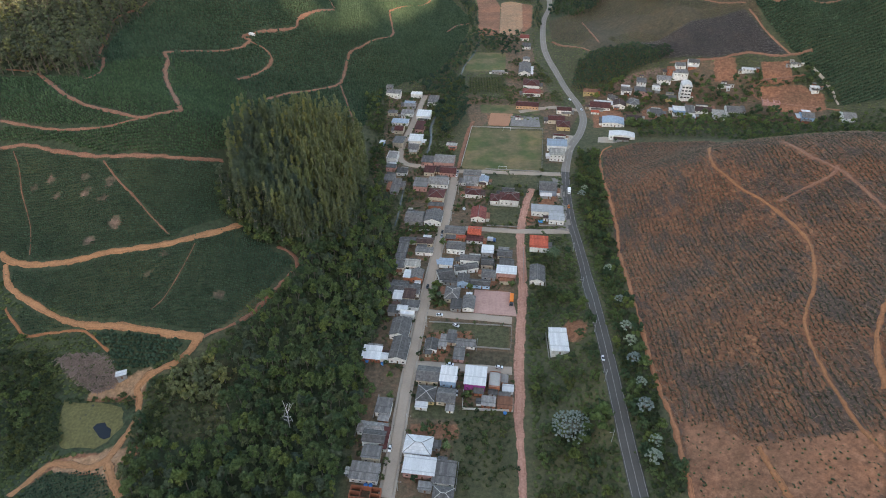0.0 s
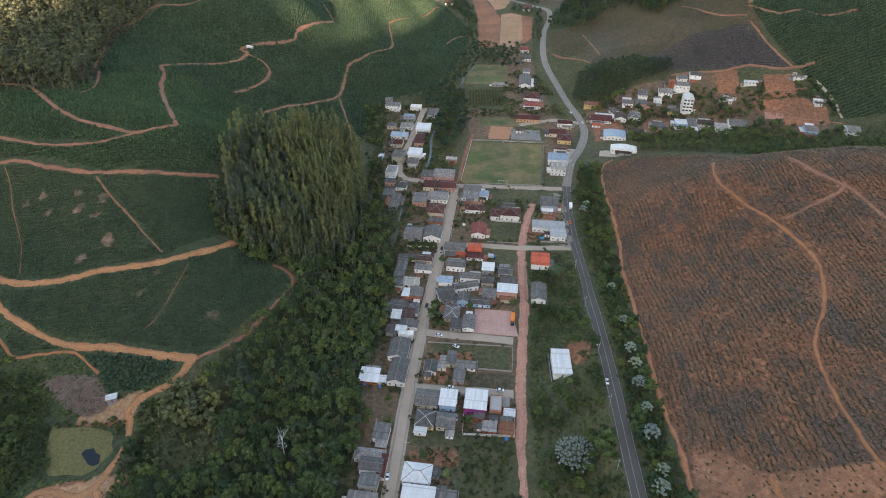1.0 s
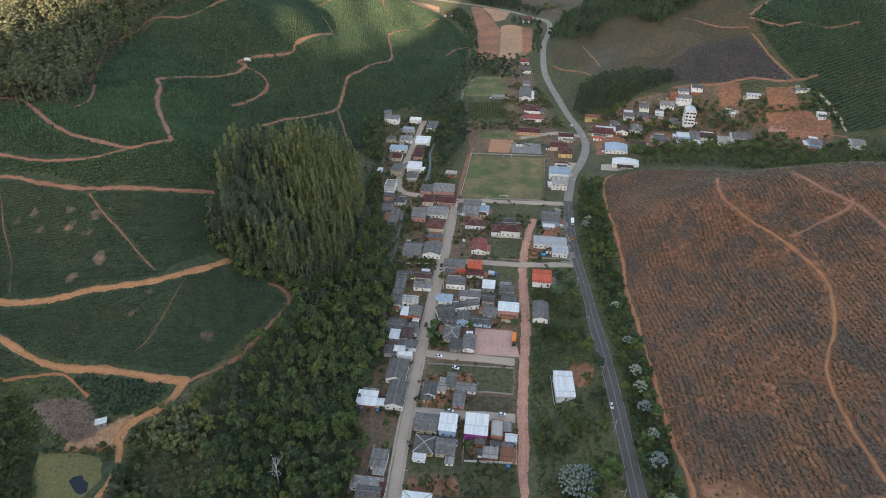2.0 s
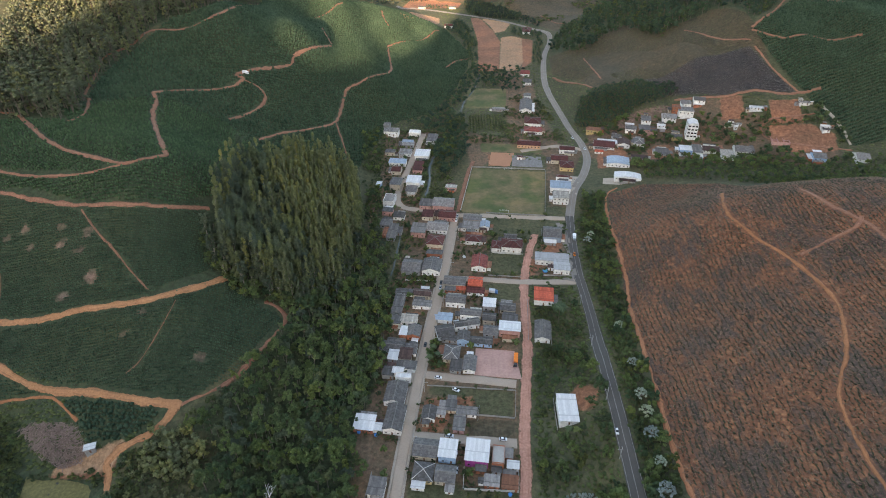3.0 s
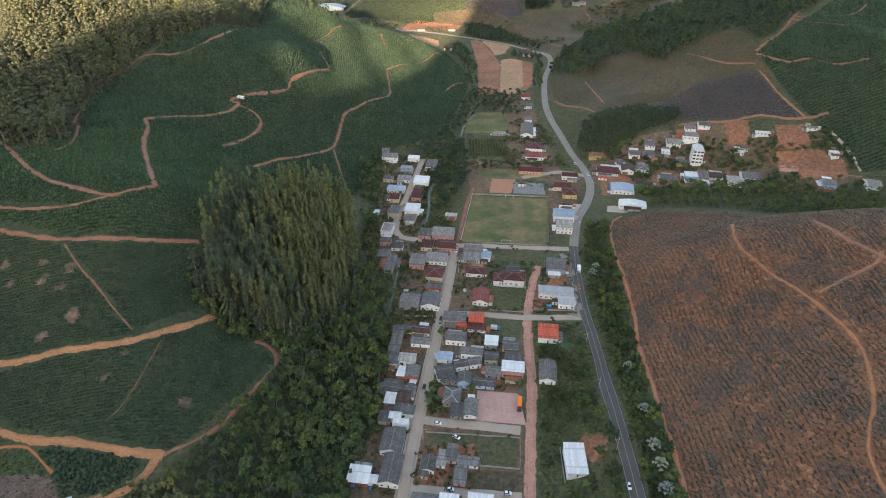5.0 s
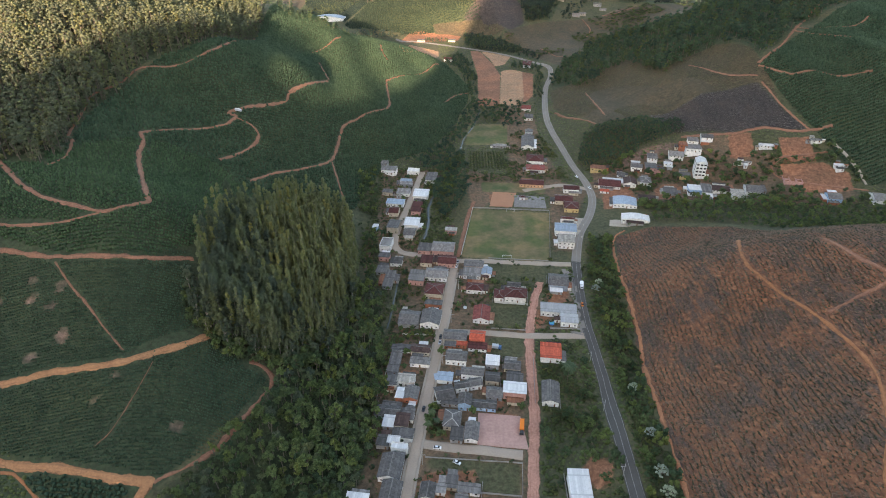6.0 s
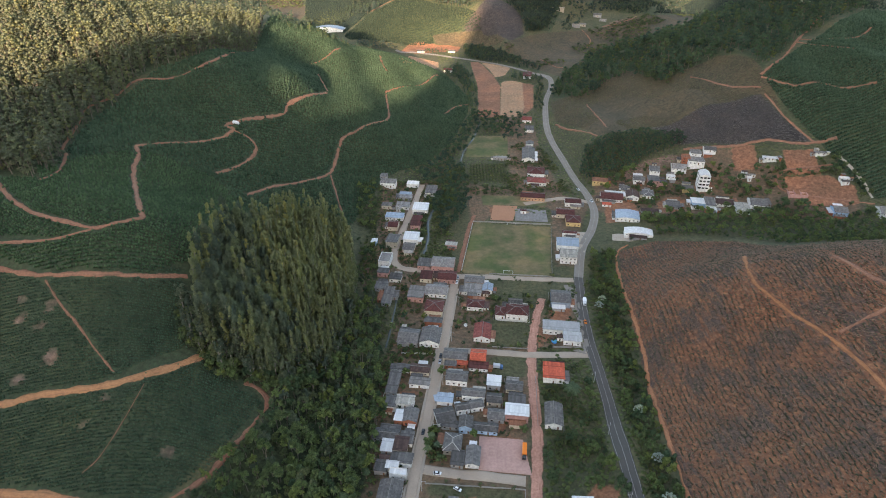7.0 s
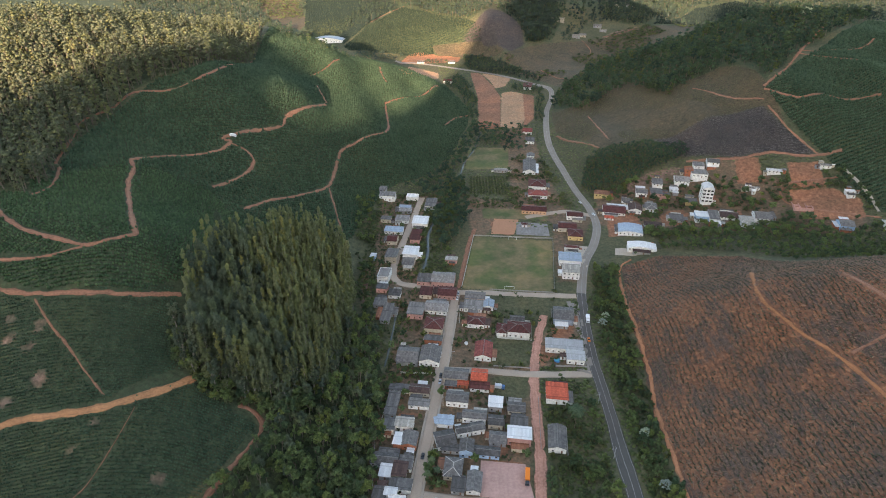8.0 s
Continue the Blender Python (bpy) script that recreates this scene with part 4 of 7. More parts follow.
        for sy in (-b, b):
            v = [bm.verts.new((max(-a, min(a, px)), sy, pz)) for px, pz in pts]
            bm.faces.new(v)
    if style != "unfinished":
        bmesh.ops.remove_doubles(bm, verts=bm.verts, dist=0.001)
    part("wall", bm, WALL[wall], root)
    if len(rb.faces):
        roof_ob = part("roof", rb, rm, root, WORDS[roof])
        if len(caps.faces):
            part("parapet" if style == "flat" else "ridge_cap", caps, WALL[wall] if style == "flat" else PALE_RIDGE if (style, roof) == ("hip", "slate") else RIDGE, roof_ob)
        else:
            caps.free()
    else:
        rb.free(), caps.free()
    for at, turn, ww, wh, is_door in opens:
        key = window_meshes(ww, wh)
        m = Matrix.Translation(at) @ pose(0, 0, 0, 0, 0, turn) @ Matrix.Translation((0, 0.09, 0))
        if is_door:
            part("door", DOOR_MESH[key], None, root, at=m)
        else:
            part("pane", PANE_MESH[key], None, part("window", WINDOW_MESH[key], None, root, at=m))
    return root


house(-40.5, 234.1, 10.2, 9.0, 3.0, -7.5, "white", "brick", "mono")
house(-24.8, 236.7, 9.5, 16.7, 4.1, -7.5, "slate", "white", "gable_y")
house(-33.3, 231.6, 4.8, 3.9, 2.7, -7.5, "white", "white", "mono")
house(-25.3, 253.9, 10.9, 14.0, 4.0, -7.5, "slate", "white", "gable_y")
house(-30.7, 196.3, 7.5, 8.6, 3.7, -7.5, "slate", "white", "mono")
house(-35.4, 183.3, 14.6, 5.8, 3.2, -7.5, "grey", "white", "hip")
house(-34.0, 177.2, 10.8, 6.6, 4.5, -7.5, "slate", "white", "gable_x")
house(-34.4, 168.6, 8.6, 7.0, 4.0, -7.5, "slate", "cream", "mono")
house(-36.7, 158.5, 13.1, 8.2, 3.7, -7.5, "grey", "white", "mono")
house(-35.6, 148.3, 14.3, 5.6, 3.6, -7.5, "none", "brick", "unfinished")
house(-12.0, 173.1, 13.1, 9.8, 3.4, -7.5, "white", "white", "hip")
house(-11.1, 161.0, 14.7, 8.5, 4.4, -7.5, "white", "pink", "mono")
house(0.6, 158.3, 10.1, 11.2, 3.2, -7.5, "slate", "white", "mono")
house(0.0, 147.2, 8.9, 6.6, 3.0, -7.5, "slate", "cream", "hip")
house(-8.3, 151.6, 5.7, 3.9, 2.7, -7.5, "grey", "grey", "mono")
house(-8.1, 217.9, 11.9, 10.1, 3.7, -7.5, "slate", "cream", "gable_x")
house(3.1, 216.2, 8.5, 9.9, 5.2, -7.5, "white", "lightblue", "mono")
house(17.7, 215.1, 11.2, 12.2, 5.2, -7.5, "white", "magenta", "mono")
house(28.1, 213.3, 6.0, 10.2, 4.3, -7.5, "concrete", "brick", "flat")
house(-8.9, 204.8, 9.5, 9.7, 3.0, -7.5, "slate", "yellow", "hip")
house(1.8, 203.3, 9.4, 8.9, 3.4, -7.5, "slate", "cream", "gable_x")
house(23.9, 199.8, 6.8, 5.6, 2.8, -7.5, "grey", "brick", "mono")
house(32.5, 198.9, 7.3, 6.6, 2.8, -7.5, "rust", "brick", "mono")
house(34.9, 208.6, 5.4, 3.9, 2.7, -7.5, "white", "white", "mono")
house(-6.6, 240.6, 6.5, 8.2, 3.2, -7.5, "slate", "white", "gable_y")
house(-0.4, 241.8, 4.6, 4.3, 2.7, -7.5, "grey", "white", "mono")
house(5.1, 245.6, 5.2, 6.5, 2.8, -7.5, "slate", "cream", "mono")
house(13.5, 242.0, 10.4, 4.7, 2.7, -7.5, "grey", "white", "mono")
house(9.2, 233.6, 5.7, 8.7, 2.8, -7.5, "slate", "pink", "mono")
house(6.0, 285.5, 8.9, 11.8, 3.2, -7.5, "slate", "cream", "hip")
house(8.3, 275.5, 6.3, 8.6, 2.8, -7.5, "slate", "grey", "mono")
house(16.3, 277.1, 7.0, 11.8, 2.8, -7.5, "slate", "white", "gable_y")
house(13.3, 297.8, 7.0, 7.9, 5.2, -7.5, "slate", "lightblue", "gable_y")
house(24.0, 296.1, 13.4, 5.6, 3.0, -7.5, "slate", "lightblue", "gable_x")
house(1.8, 304.6, 10.2, 10.1, 3.4, 14.0, "slate", "white", "gable_x")
house(11.9, 310.3, 7.8, 4.9, 4.0, 12.0, "slate", "white", "gable_x")
house(19.9, 312.4, 7.1, 5.5, 4.0, 12.0, "slate", "white", "gable_x")
house(2.1, 317.6, 8.8, 6.1, 3.2, -7.5, "bluegrey", "white", "mono")
house(18.6, 320.6, 13.1, 5.8, 4.5, -7.5, "slate", "white", "gable_x")
house(9.3, 334.5, 12.6, 8.2, 4.5, -7.5, "slate", "white", "gable_x")
house(31.3, 330.3, 7.8, 7.7, 4.3, -7.5, "white", "grey", "mono")
house(30.3, 316.8, 8.0, 7.0, 4.0, -7.5, "slate", "beige", "gable_x")
house(43.1, 327.5, 9.7, 7.1, 3.2, -7.5, "slate", "cream", "gable_x")
house(43.5, 316.6, 9.2, 6.5, 3.0, -7.5, "slate", "white", "mono")
house(42.4, 306.5, 12.7, 9.2, 4.9, -7.5, "white", "pink", "mono")
house(30.6, 305.2, 8.9, 7.6, 3.2, -7.5, "slate", "grey", "gable_x")
house(9.0, 354.9, 14.6, 9.0, 3.9, -7.5, "slate", "beige", "gable_x")
house(12.8, 347.8, 6.6, 3.8, 2.7, -7.5, "orange", "brick", "mono")
house(5.6, 347.0, 6.8, 3.9, 2.9, -7.5, "slate", "brick", "mono")
house(23.2, 353.3, 9.3, 9.6, 4.4, -7.5, "orange", "rust", "gable_x")
house(23.0, 345.3, 11.4, 5.4, 2.7, -7.5, "maroon", "white", "mono")
house(-28.6, 330.7, 6.2, 17.5, 3.2, -7.5, "slate", "grey", "mono")
house(-13.1, 342.4, 11.6, 6.7, 3.4, -7.5, "brown", "cream", "gable_x")
house(-13.1, 331.1, 11.8, 5.2, 3.2, -7.5, "grey", "white", "mono")
house(-28.9, 314.7, 6.1, 8.9, 3.4, -7.5, "slate", "white", "mono")
house(-20.7, 315.2, 9.9, 6.1, 4.1, -7.5, "beige", "white", "mono")
house(-17.2, 303.7, 7.8, 9.3, 4.1, -7.5, "slate", "brick", "gable_y")
house(-23.6, 303.9, 4.1, 8.6, 3.7, -7.5, "white", "brick", "mono")
house(-29.9, 291.3, 13.8, 7.0, 3.2, -7.5, "slate", "grey", "gable_x")
house(-21.4, 284.3, 7.1, 8.3, 3.4, -7.5, "brown", "cream", "mono")
house(-28.7, 283.7, 5.7, 7.1, 3.0, -7.5, "white", "grey", "mono")
house(-18.6, 288.7, 6.8, 7.3, 3.0, -7.5, "slate", "white", "mono")
house(-25.2, 270.7, 5.9, 3.9, 3.7, -7.5, "white", "white", "mono")
house(-18.6, 275.2, 7.0, 6.8, 3.0, -7.5, "slate", "white", "mono")
house(-21.4, 373.2, 13.1, 14.4, 3.4, -7.5, "slate", "grey", "gable_x")
house(-7.1, 372.7, 12.6, 14.8, 4.1, -7.5, "slate", "white", "gable_y")
house(-5.0, 403.9, 12.5, 12.7, 5.1, -7.5, "maroon", "cream", "hip")
house(-5.4, 389.8, 11.4, 5.8, 3.4, -7.5, "slate", "brick", "mono")
house(-18.1, 421.1, 11.0, 12.7, 4.5, -7.5, "grey", "pink", "mono")
house(-3.4, 425.9, 15.7, 11.8, 3.6, -7.5, "grey", "white", "gable_x")
house(-11.4, 444.4, 8.6, 9.7, 3.6, -7.5, "maroon", "cream", "mono")
house(4.6, 444.3, 13.3, 11.4, 3.7, -7.5, "maroon", "pink", "gable_x")
house(1.6, 461.1, 17.1, 13.8, 5.1, -7.5, "grey", "pink", "gable_x")
house(-13.2, 462.4, 9.8, 10.4, 3.6, -7.5, "slate", "pink", "mono")
house(8.2, 492.1, 9.3, 6.2, 3.0, -7.5, "beige", "pink", "mono")
house(-44.4, 468.0, 8.9, 13.4, 4.9, -7.5, "grey", "white", "flat")
house(-44.6, 451.0, 8.2, 7.4, 3.4, -7.5, "slate", "pink", "mono")
house(-34.7, 443.3, 8.6, 7.4, 3.2, -7.5, "slate", "white", "mono")
house(-38.6, 419.2, 6.4, 19.5, 3.0, -7.5, "slate", "grey", "mono")
house(-40.6, 497.6, 9.3, 14.9, 4.9, -7.5, "slate", "beige", "mono")
house(-25.2, 501.7, 12.0, 11.8, 4.9, -7.5, "white", "white", "mono")
house(-26.5, 488.0, 9.2, 11.0, 3.2, -7.5, "slate", "cream", "gable_x")
house(-41.9, 524.6, 8.1, 10.6, 4.1, -7.5, "maroon", "cream", "gable_x")
house(-42.0, 542.0, 16.0, 8.1, 3.2, -7.5, "bluegrey", "white", "mono")
house(-18.9, 556.1, 13.5, 13.0, 4.9, -7.5, "white", "white", "mono")
house(-22.0, 530.2, 8.1, 17.1, 4.1, -7.5, "maroon", "pink", "mono")
house(-35.8, 563.4, 11.9, 8.8, 3.2, -7.5, "grey", "white", "mono")
house(-33.9, 581.7, 11.1, 6.5, 3.2, -7.5, "grey", "grey", "mono")
house(-52.0, 604.6, 8.1, 4.7, 3.0, -7.5, "white", "white", "mono")
house(-28.4, 610.3, 11.5, 7.6, 3.7, -7.5, "white", "white", "flat")
house(-9.9, 595.2, 10.0, 16.3, 3.6, -7.5, "slate", "white", "mono")
house(-57.8, 619.3, 6.5, 7.5, 3.2, -7.5, "slate", "grey", "mono")
house(-56.1, 497.7, 4.0, 6.5, 2.8, -7.5, "white", "lightblue", "mono")
house(24.9, 438.0, 14.2, 8.2, 4.3, -7.5, "slate", "peach", "gable_x")
house(23.1, 427.7, 13.0, 9.8, 3.2, -7.5, "grey", "white", "mono")
house(34.2, 428.9, 7.0, 8.7, 3.4, -7.5, "bluegrey", "white", "gable_y")
house(24.2, 408.8, 11.7, 8.9, 3.4, -7.5, "maroon", "white", "hip")
house(41.2, 400.2, 6.7, 10.3, 3.4, -7.5, "maroon", "white", "hip")
house(52.7, 399.4, 15.0, 11.6, 4.9, -7.5, "maroon", "white", "hip")
house(52.4, 408.6, 9.4, 5.4, 5.6, -7.5, "slate", "white", "gable_x")
house(27.3, 377.9, 10.6, 14.8, 3.4, -7.5, "red", "white", "gable_y")
house(85.5, 414.9, 13.6, 14.4, 5.1, -7.5, "slate", "bluegrey", "gable_x")
house(80.2, 381.9, 23.7, 8.9, 4.3, -7.5, "zinc", "white", "mono")
house(85.7, 370.8, 11.0, 8.0, 4.1, -7.5, "zinc", "white", "mono")
house(68.2, 338.7, 12.3, 12.7, 4.4, -7.5, "orange", "white", "mono")
house(62.7, 304.8, 9.2, 16.1, 3.6, -7.5, "slate", "white", "gable_y")
house(66.4, 239.6, 9.6, 17.0, 3.3, -2.5, "white", "white", "mono", True)
house(101.5, 470.9, 12.9, 11.0, 6.3, -7.5, "beige", "white", "mono")
house(104.4, 490.4, 17.4, 11.5, 5.4, -7.5, "bluegrey", "white", "mono")
house(109.6, 509.3, 11.6, 3.9, 4.4, -7.5, "maroon", "white", "hip")
house(87.8, 582.6, 22.7, 11.2, 3.7, -7.5, "maroon", "peach", "gable_x")
house(112.7, 547.7, 15.5, 11.8, 4.1, -7.5, "maroon", "cream", "gable_x")
house(117.3, 533.5, 12.5, 13.8, 4.1, -7.5, "maroon", "yellow", "hip")
house(123.8, 569.1, 14.3, 9.3, 4.4, -7.5, "maroon", "white", "gable_x")
house(167.4, 540.4, 20.7, 16.4, 3.0, -12.0, "bluegrey", "white", "arch")
house(168.1, 508.2, 23.0, 10.4, 2.9, -12.0, "white", "white", "arch")
house(162.8, 579.7, 20.3, 15.6, 3.0, -12.0, "maroon", "white", "gable_x")
house(183.0, 581.6, 11.4, 13.4, 3.4, -12.0, "brown", "white", "gable_y")
house(196.9, 609.6, 10.6, 9.3, 3.0, -12.0, "slate", "white", "gable_x")
house(199.3, 584.8, 9.8, 13.6, 2.9, -12.0, "slate", "white", "hip")
house(210.2, 607.1, 10.5, 15.7, 2.5, -12.0, "slate", "pink", "mono")
house(214.7, 619.9, 9.4, 11.4, 2.5, -12.0, "slate", "white", "mono")
house(251.9, 590.2, 9.7, 13.5, 14.0, -12.0, "white", "white", "arch")
house(239.3, 563.9, 11.3, 13.2, 3.7, -12.0, "white", "lightblue", "mono")
house(248.9, 560.8, 8.4, 16.9, 3.4, -12.0, "slate", "white", "mono")
house(261.9, 560.7, 15.7, 11.8, 2.2, -12.0, "brown", "white", "gable_x")
house(272.8, 546.9, 11.0, 17.5, 3.0, -12.0, "beige", "white", "hip")
house(289.2, 553.8, 14.2, 14.9, 2.5, -12.0, "slate", "white", "gable_x")
house(247.6, 629.5, 7.6, 9.5, 5.6, -12.0, "rust", "brick", "flat")
house(259.1, 635.3, 10.1, 9.2, 2.9, -12.0, "grey", "white", "mono")
house(272.2, 635.0, 11.1, 10.4, 2.5, -12.0, "slate", "white", "gable_x")
house(238.6, 620.9, 13.7, 13.2, 2.5, -12.0, "grey", "white", "gable_x")
house(256.1, 625.5, 15.1, 17.6, 2.9, -12.0, "grey", "white", "mono")
house(319.3, 605.7, 12.8, 5.8, 2.1, -12.0, "white", "white", "hip")
house(293.5, 593.3, 8.5, 3.9, 2.1, -12.0, "slate", "white", "hip")
house(364.0, 601.6, 9.2, 3.9, 2.1, -12.0, "grey", "white", "mono")
house(371.6, 569.1, 7.9, 3.9, 2.1, -12.0, "white", "white", "mono")
house(328.9, 563.5, 16.0, 12.0, 0.8, -12.0, "none", "pink", "unfinished")
house(350.6, 532.3, 11.0, 12.5, 3.0, -12.0, "slate", "lightblue", "gable_x")
house(383.2, 522.5, 10.6, 15.2, 2.5, -12.0, "grey", "white", "gable_x")
house(159.0, 612.3, 14.6, 10.9, 2.5, -12.0, "rust", "yellow", "mono")
house(216.2, 562.9, 12.2, 11.7, 2.2, -12.0, "slate", "grey", "mono")
house(238.9, 590.0, 10.0, 8.2, 2.2, -12.0, "slate", "yellow", "mono")
house(190.4, 549.7, 14.8, 5.7, 2.2, -12.0, "brown", "grey", "mono")
house(-25.4, 343.9, 11.5, 3.9, 2.8, -7.5, "slate", "white", "mono")
house(5.0, 298.4, 9.7, 3.9, 2.8, -7.5, "slate", "grey", "mono")
house(-30.6, 270.8, 6.4, 7.0, 2.8, -7.5, "slate", "grey", "mono")
house(-21.9, 266.4, 8.6, 3.9, 3.7, -7.5, "white", "white", "flat")
house(0.9, 318.3, 9.8, 4.0, 3.0, 10.0, "bluegrey", "grey", "mono")
house(178.7, 598.5, 7.3, 7.3, 2.3, -12.0, "slate", "white", "gable_x")
house(217.8, 602.6, 8.9, 6.0, 2.3, -12.0, "slate", "pink", "mono")
house(228.1, 609.5, 7.7, 4.7, 2.3, -12.0, "white", "white", "mono")
house(235.6, 557.9, 7.7, 6.6, 2.2, -12.0, "slate", "white", "mono")
house(246.3, 547.4, 7.0, 6.0, 2.3, -12.0, "white", "lightblue", "mono")
house(155.1, 565.6, 8.0, 4.1, 2.2, -12.0, "orange", "white", "mono")
house(-52.6, 608.2, 15.1, 8.5, 3.6, -7.5, "grey", "white", "mono")
house(-34.5, 586.2, 10.7, 4.3, 4.0, -7.5, "bluegrey", "white", "mono")
house(-50.7, 562.2, 8.9, 5.6, 3.7, -7.5, "slate", "cream", "mono")
house(-44.5, 431.8, 8.5, 8.0, 3.0, -7.5, "slate", "grey", "mono")
house(-35.6, 421.1, 8.4, 7.0, 3.0, -7.5, "slate", "grey", "mono")
house(-21.5, 344.4, 11.8, 3.9, 2.8, -7.5, "slate", "grey", "mono")
house(-25.2, 375.8, 5.7, 11.0, 3.0, -7.5, "slate", "white", "mono")
house(98.5, 638.1, 17.1, 17.2, 4.9, -7.5, "maroon", "white", "hip")
house(96.4, 617.4, 18.4, 13.0, 3.7, -7.5, "red", "white", "hip")
house(96.7, 686.8, 13.3, 33.5, 4.1, -7.5, "slate", "white", "gable_y")
house(102.7, 721.1, 8.3, 11.0, 3.2, -7.5, "slate", "white", "mono")
house(109.9, 806.7, 11.4, 14.1, 3.4, -7.5, "red", "white", "gable_x")
house(108.6, 771.6, 10.2, 13.0, 3.2, -7.5, "slate", "white", "mono")
house(64.8, 678.4, 14.6, 3.9, 2.8, -7.5, "grey", "grey", "mono")
house(137.7, 1019.9, 14.1, 26.8, 3.7, -7.5, "maroon", "white", "hip")
# far white walls muted to beige and grey, dimming their sunlit look
house(-36.8, 1184.3, 13.3, 7.7, 3.2, -7.5, "slate", "beige", "gable_x")
house(19.3, 1184.1, 12.3, 7.7, 3.2, -7.5, "slate", "beige", "gable_x")
house(11.5, 1049.3, 13.6, 10.7, 3.7, -7.5, "maroon", "white", "gable_x")
house(-217.5, 1274.6, 58.8, 23.0, 4.1, -7.5, "bluegrey", "white", "arch")
house(317.9, 1345.3, 15.7, 12.0, 3.0, -12.0, "slate", "grey", "gable_x")
house(324.9, 1323.7, 13.3, 5.0, 3.0, -12.0, "grey", "grey", "gable_x")
house(264.3, 1288.6, 14.6, 9.9, 3.7, -7.5, "grey", "grey", "gable_x")
house(279.3, 1298.0, 13.1, 10.2, 3.0, -12.0, "slate", "beige", "mono")
house(237.1, 1359.7, 29.4, 3.9, 4.5, -7.5, "grey", "beige", "mono")
house(411.5, 1464.8, 15.9, 11.9, 3.7, -12.0, "slate", "grey", "gable_x")
house(534.3, 1773.0, 23.4, 23.2, 3.7, -12.0, "grey", "grey", "gable_x")
house(378.9, 1450.0, 12.3, 3.9, 3.7, -12.0, "slate", "beige", "mono")
house(-179.3, 221.2, 5.0, 3.6, 2.8, 20.0, "white", "grey", "mono")
house(75.3, 552.8, 5.0, 3.8, 3.0, -5.0, "maroon", "white", "hip")

house(-28.8, 177.0, 3.4, 11.5, 3.0, -7.5, "maroon", "white", "mono", True)


# ---- trees ----
LEAF = {
    "broad": foliage("broadleaf_foliage", (0.050, 0.080, 0.035), (0.158, 0.195, 0.083), 0.5, 0.12),
    # greyed, bluish leaves: the haze of distance is put into this colour
    "hazed": foliage("haze_tinted_foliage", (0.026, 0.043, 0.036), (0.066, 0.090, 0.070), 0.3),
    # leaves darkened in colour, standing in for shade that misses the far slope
    "dimmed_crop": foliage("dimmed_far_plantation_foliage", (0.016, 0.028, 0.025), (0.034, 0.050, 0.042), 0.3),
    # darker, bluer copy of the broad leaves, with haze and dimness in the colour
    "native": foliage("haze_darkened_foliage", (0.026, 0.050, 0.034), (0.088, 0.128, 0.080), 0.4, 0.05),
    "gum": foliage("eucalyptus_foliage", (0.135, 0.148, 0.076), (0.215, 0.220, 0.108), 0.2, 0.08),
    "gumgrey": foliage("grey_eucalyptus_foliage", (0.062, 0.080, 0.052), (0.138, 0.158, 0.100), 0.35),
    "ridge": foliage("ridge_foliage", (0.092, 0.107, 0.067), (0.164, 0.172, 0.107), 0.12, 0.05),
    "silver": foliage("silvery_foliage", (0.20, 0.23, 0.20), (0.45, 0.485, 0.435), 0.25),
    "palm": foliage("palm_foliage", (0.058, 0.084, 0.040), (0.165, 0.195, 0.095)),
    "bush": foliage("plantation_foliage", (0.028, 0.058, 0.033), (0.088, 0.132, 0.076), 0.2),
    "slash": foliage("felled_slash", (0.10, 0.060, 0.040), (0.34, 0.205, 0.130), 0.2),
    "straw": foliage("dry_grass", (0.070, 0.070, 0.036), (0.13, 0.118, 0.064), 0.2),
    "heap": foliage("bleached_branches", (0.09, 0.060, 0.050), (0.40, 0.285, 0.245), 0.5),
    "ash": foliage("ashen_branches", (0.085, 0.074, 0.068), (0.240, 0.208, 0.188), 0.2),
    "weed": foliage("green_scrub", (0.044, 0.063, 0.030), (0.120, 0.138, 0.064), 0.4, 0.1),
}
BARK = plain("bark", (0.14, 0.115, 0.09), 0.95, source="Object", fine=2.0)
PALE_BARK = plain("pale_bark", (0.22, 0.195, 0.165), 0.9, source="Object", fine=2.0)


def leaf_cloud(rng, centres, radii, per, size, flat=0.75):
    """Small leafy sprays over the surface of many lobes."""
    V, F = [], []
    for c, r in zip(centres, radii):
        n = rng.normal(size=(per, 3))
        n[:, 2] = np.abs(n[:, 2]) * 1.1 - 0.35
        n /= np.linalg.norm(n, axis=1)[:, None]
        p = c + n * np.array([r, r, r * flat]) * rng.uniform(0.58, 1.16, (per, 1))
        t = np.cross(n, rng.normal(size=(per, 3)))
        t /= np.linalg.norm(t, axis=1)[:, None] + 1e-9
        s = np.cross(n, t)
        k = size * 1.3 * rng.uniform(0.6, 1.25, (per, 1))
        fan = np.stack([p - t * k * 0.9 - s * k * 0.5, p + t * k * 0.9 - s * k * 0.5 - n * k * 0.3, p + s * k + n * k * 0.12], 1).reshape(-1, 3)
        base = sum(len(v) for v in V)
        V.append(fan)
        F.append(base + np.arange(per * 3).reshape(-1, 3))
    return np.concatenate(V), np.concatenate(F)


def tube(points, radii, sides=6):
    V, F = [], []
    for p, r in zip(points, radii):
        for k in range(sides):
            a = 2 * math.pi * k / sides
            V.append((p[0] + r * math.cos(a), p[1] + r * math.sin(a), p[2]))
    for i in range(len(points) - 1):
        for k in range(sides):
            a, b = i * sides + k, i * sides + (k + 1) % sides
            F.append((a, b, b + sides, a + sides))
    return V, F


def joined(parts):
    V, F = [], []
    for v, f in parts:
        o = len(V)
        V += [tuple(p) for p in v]
        F += [tuple(int(i) + o for i in q) for q in f]
    return V, F


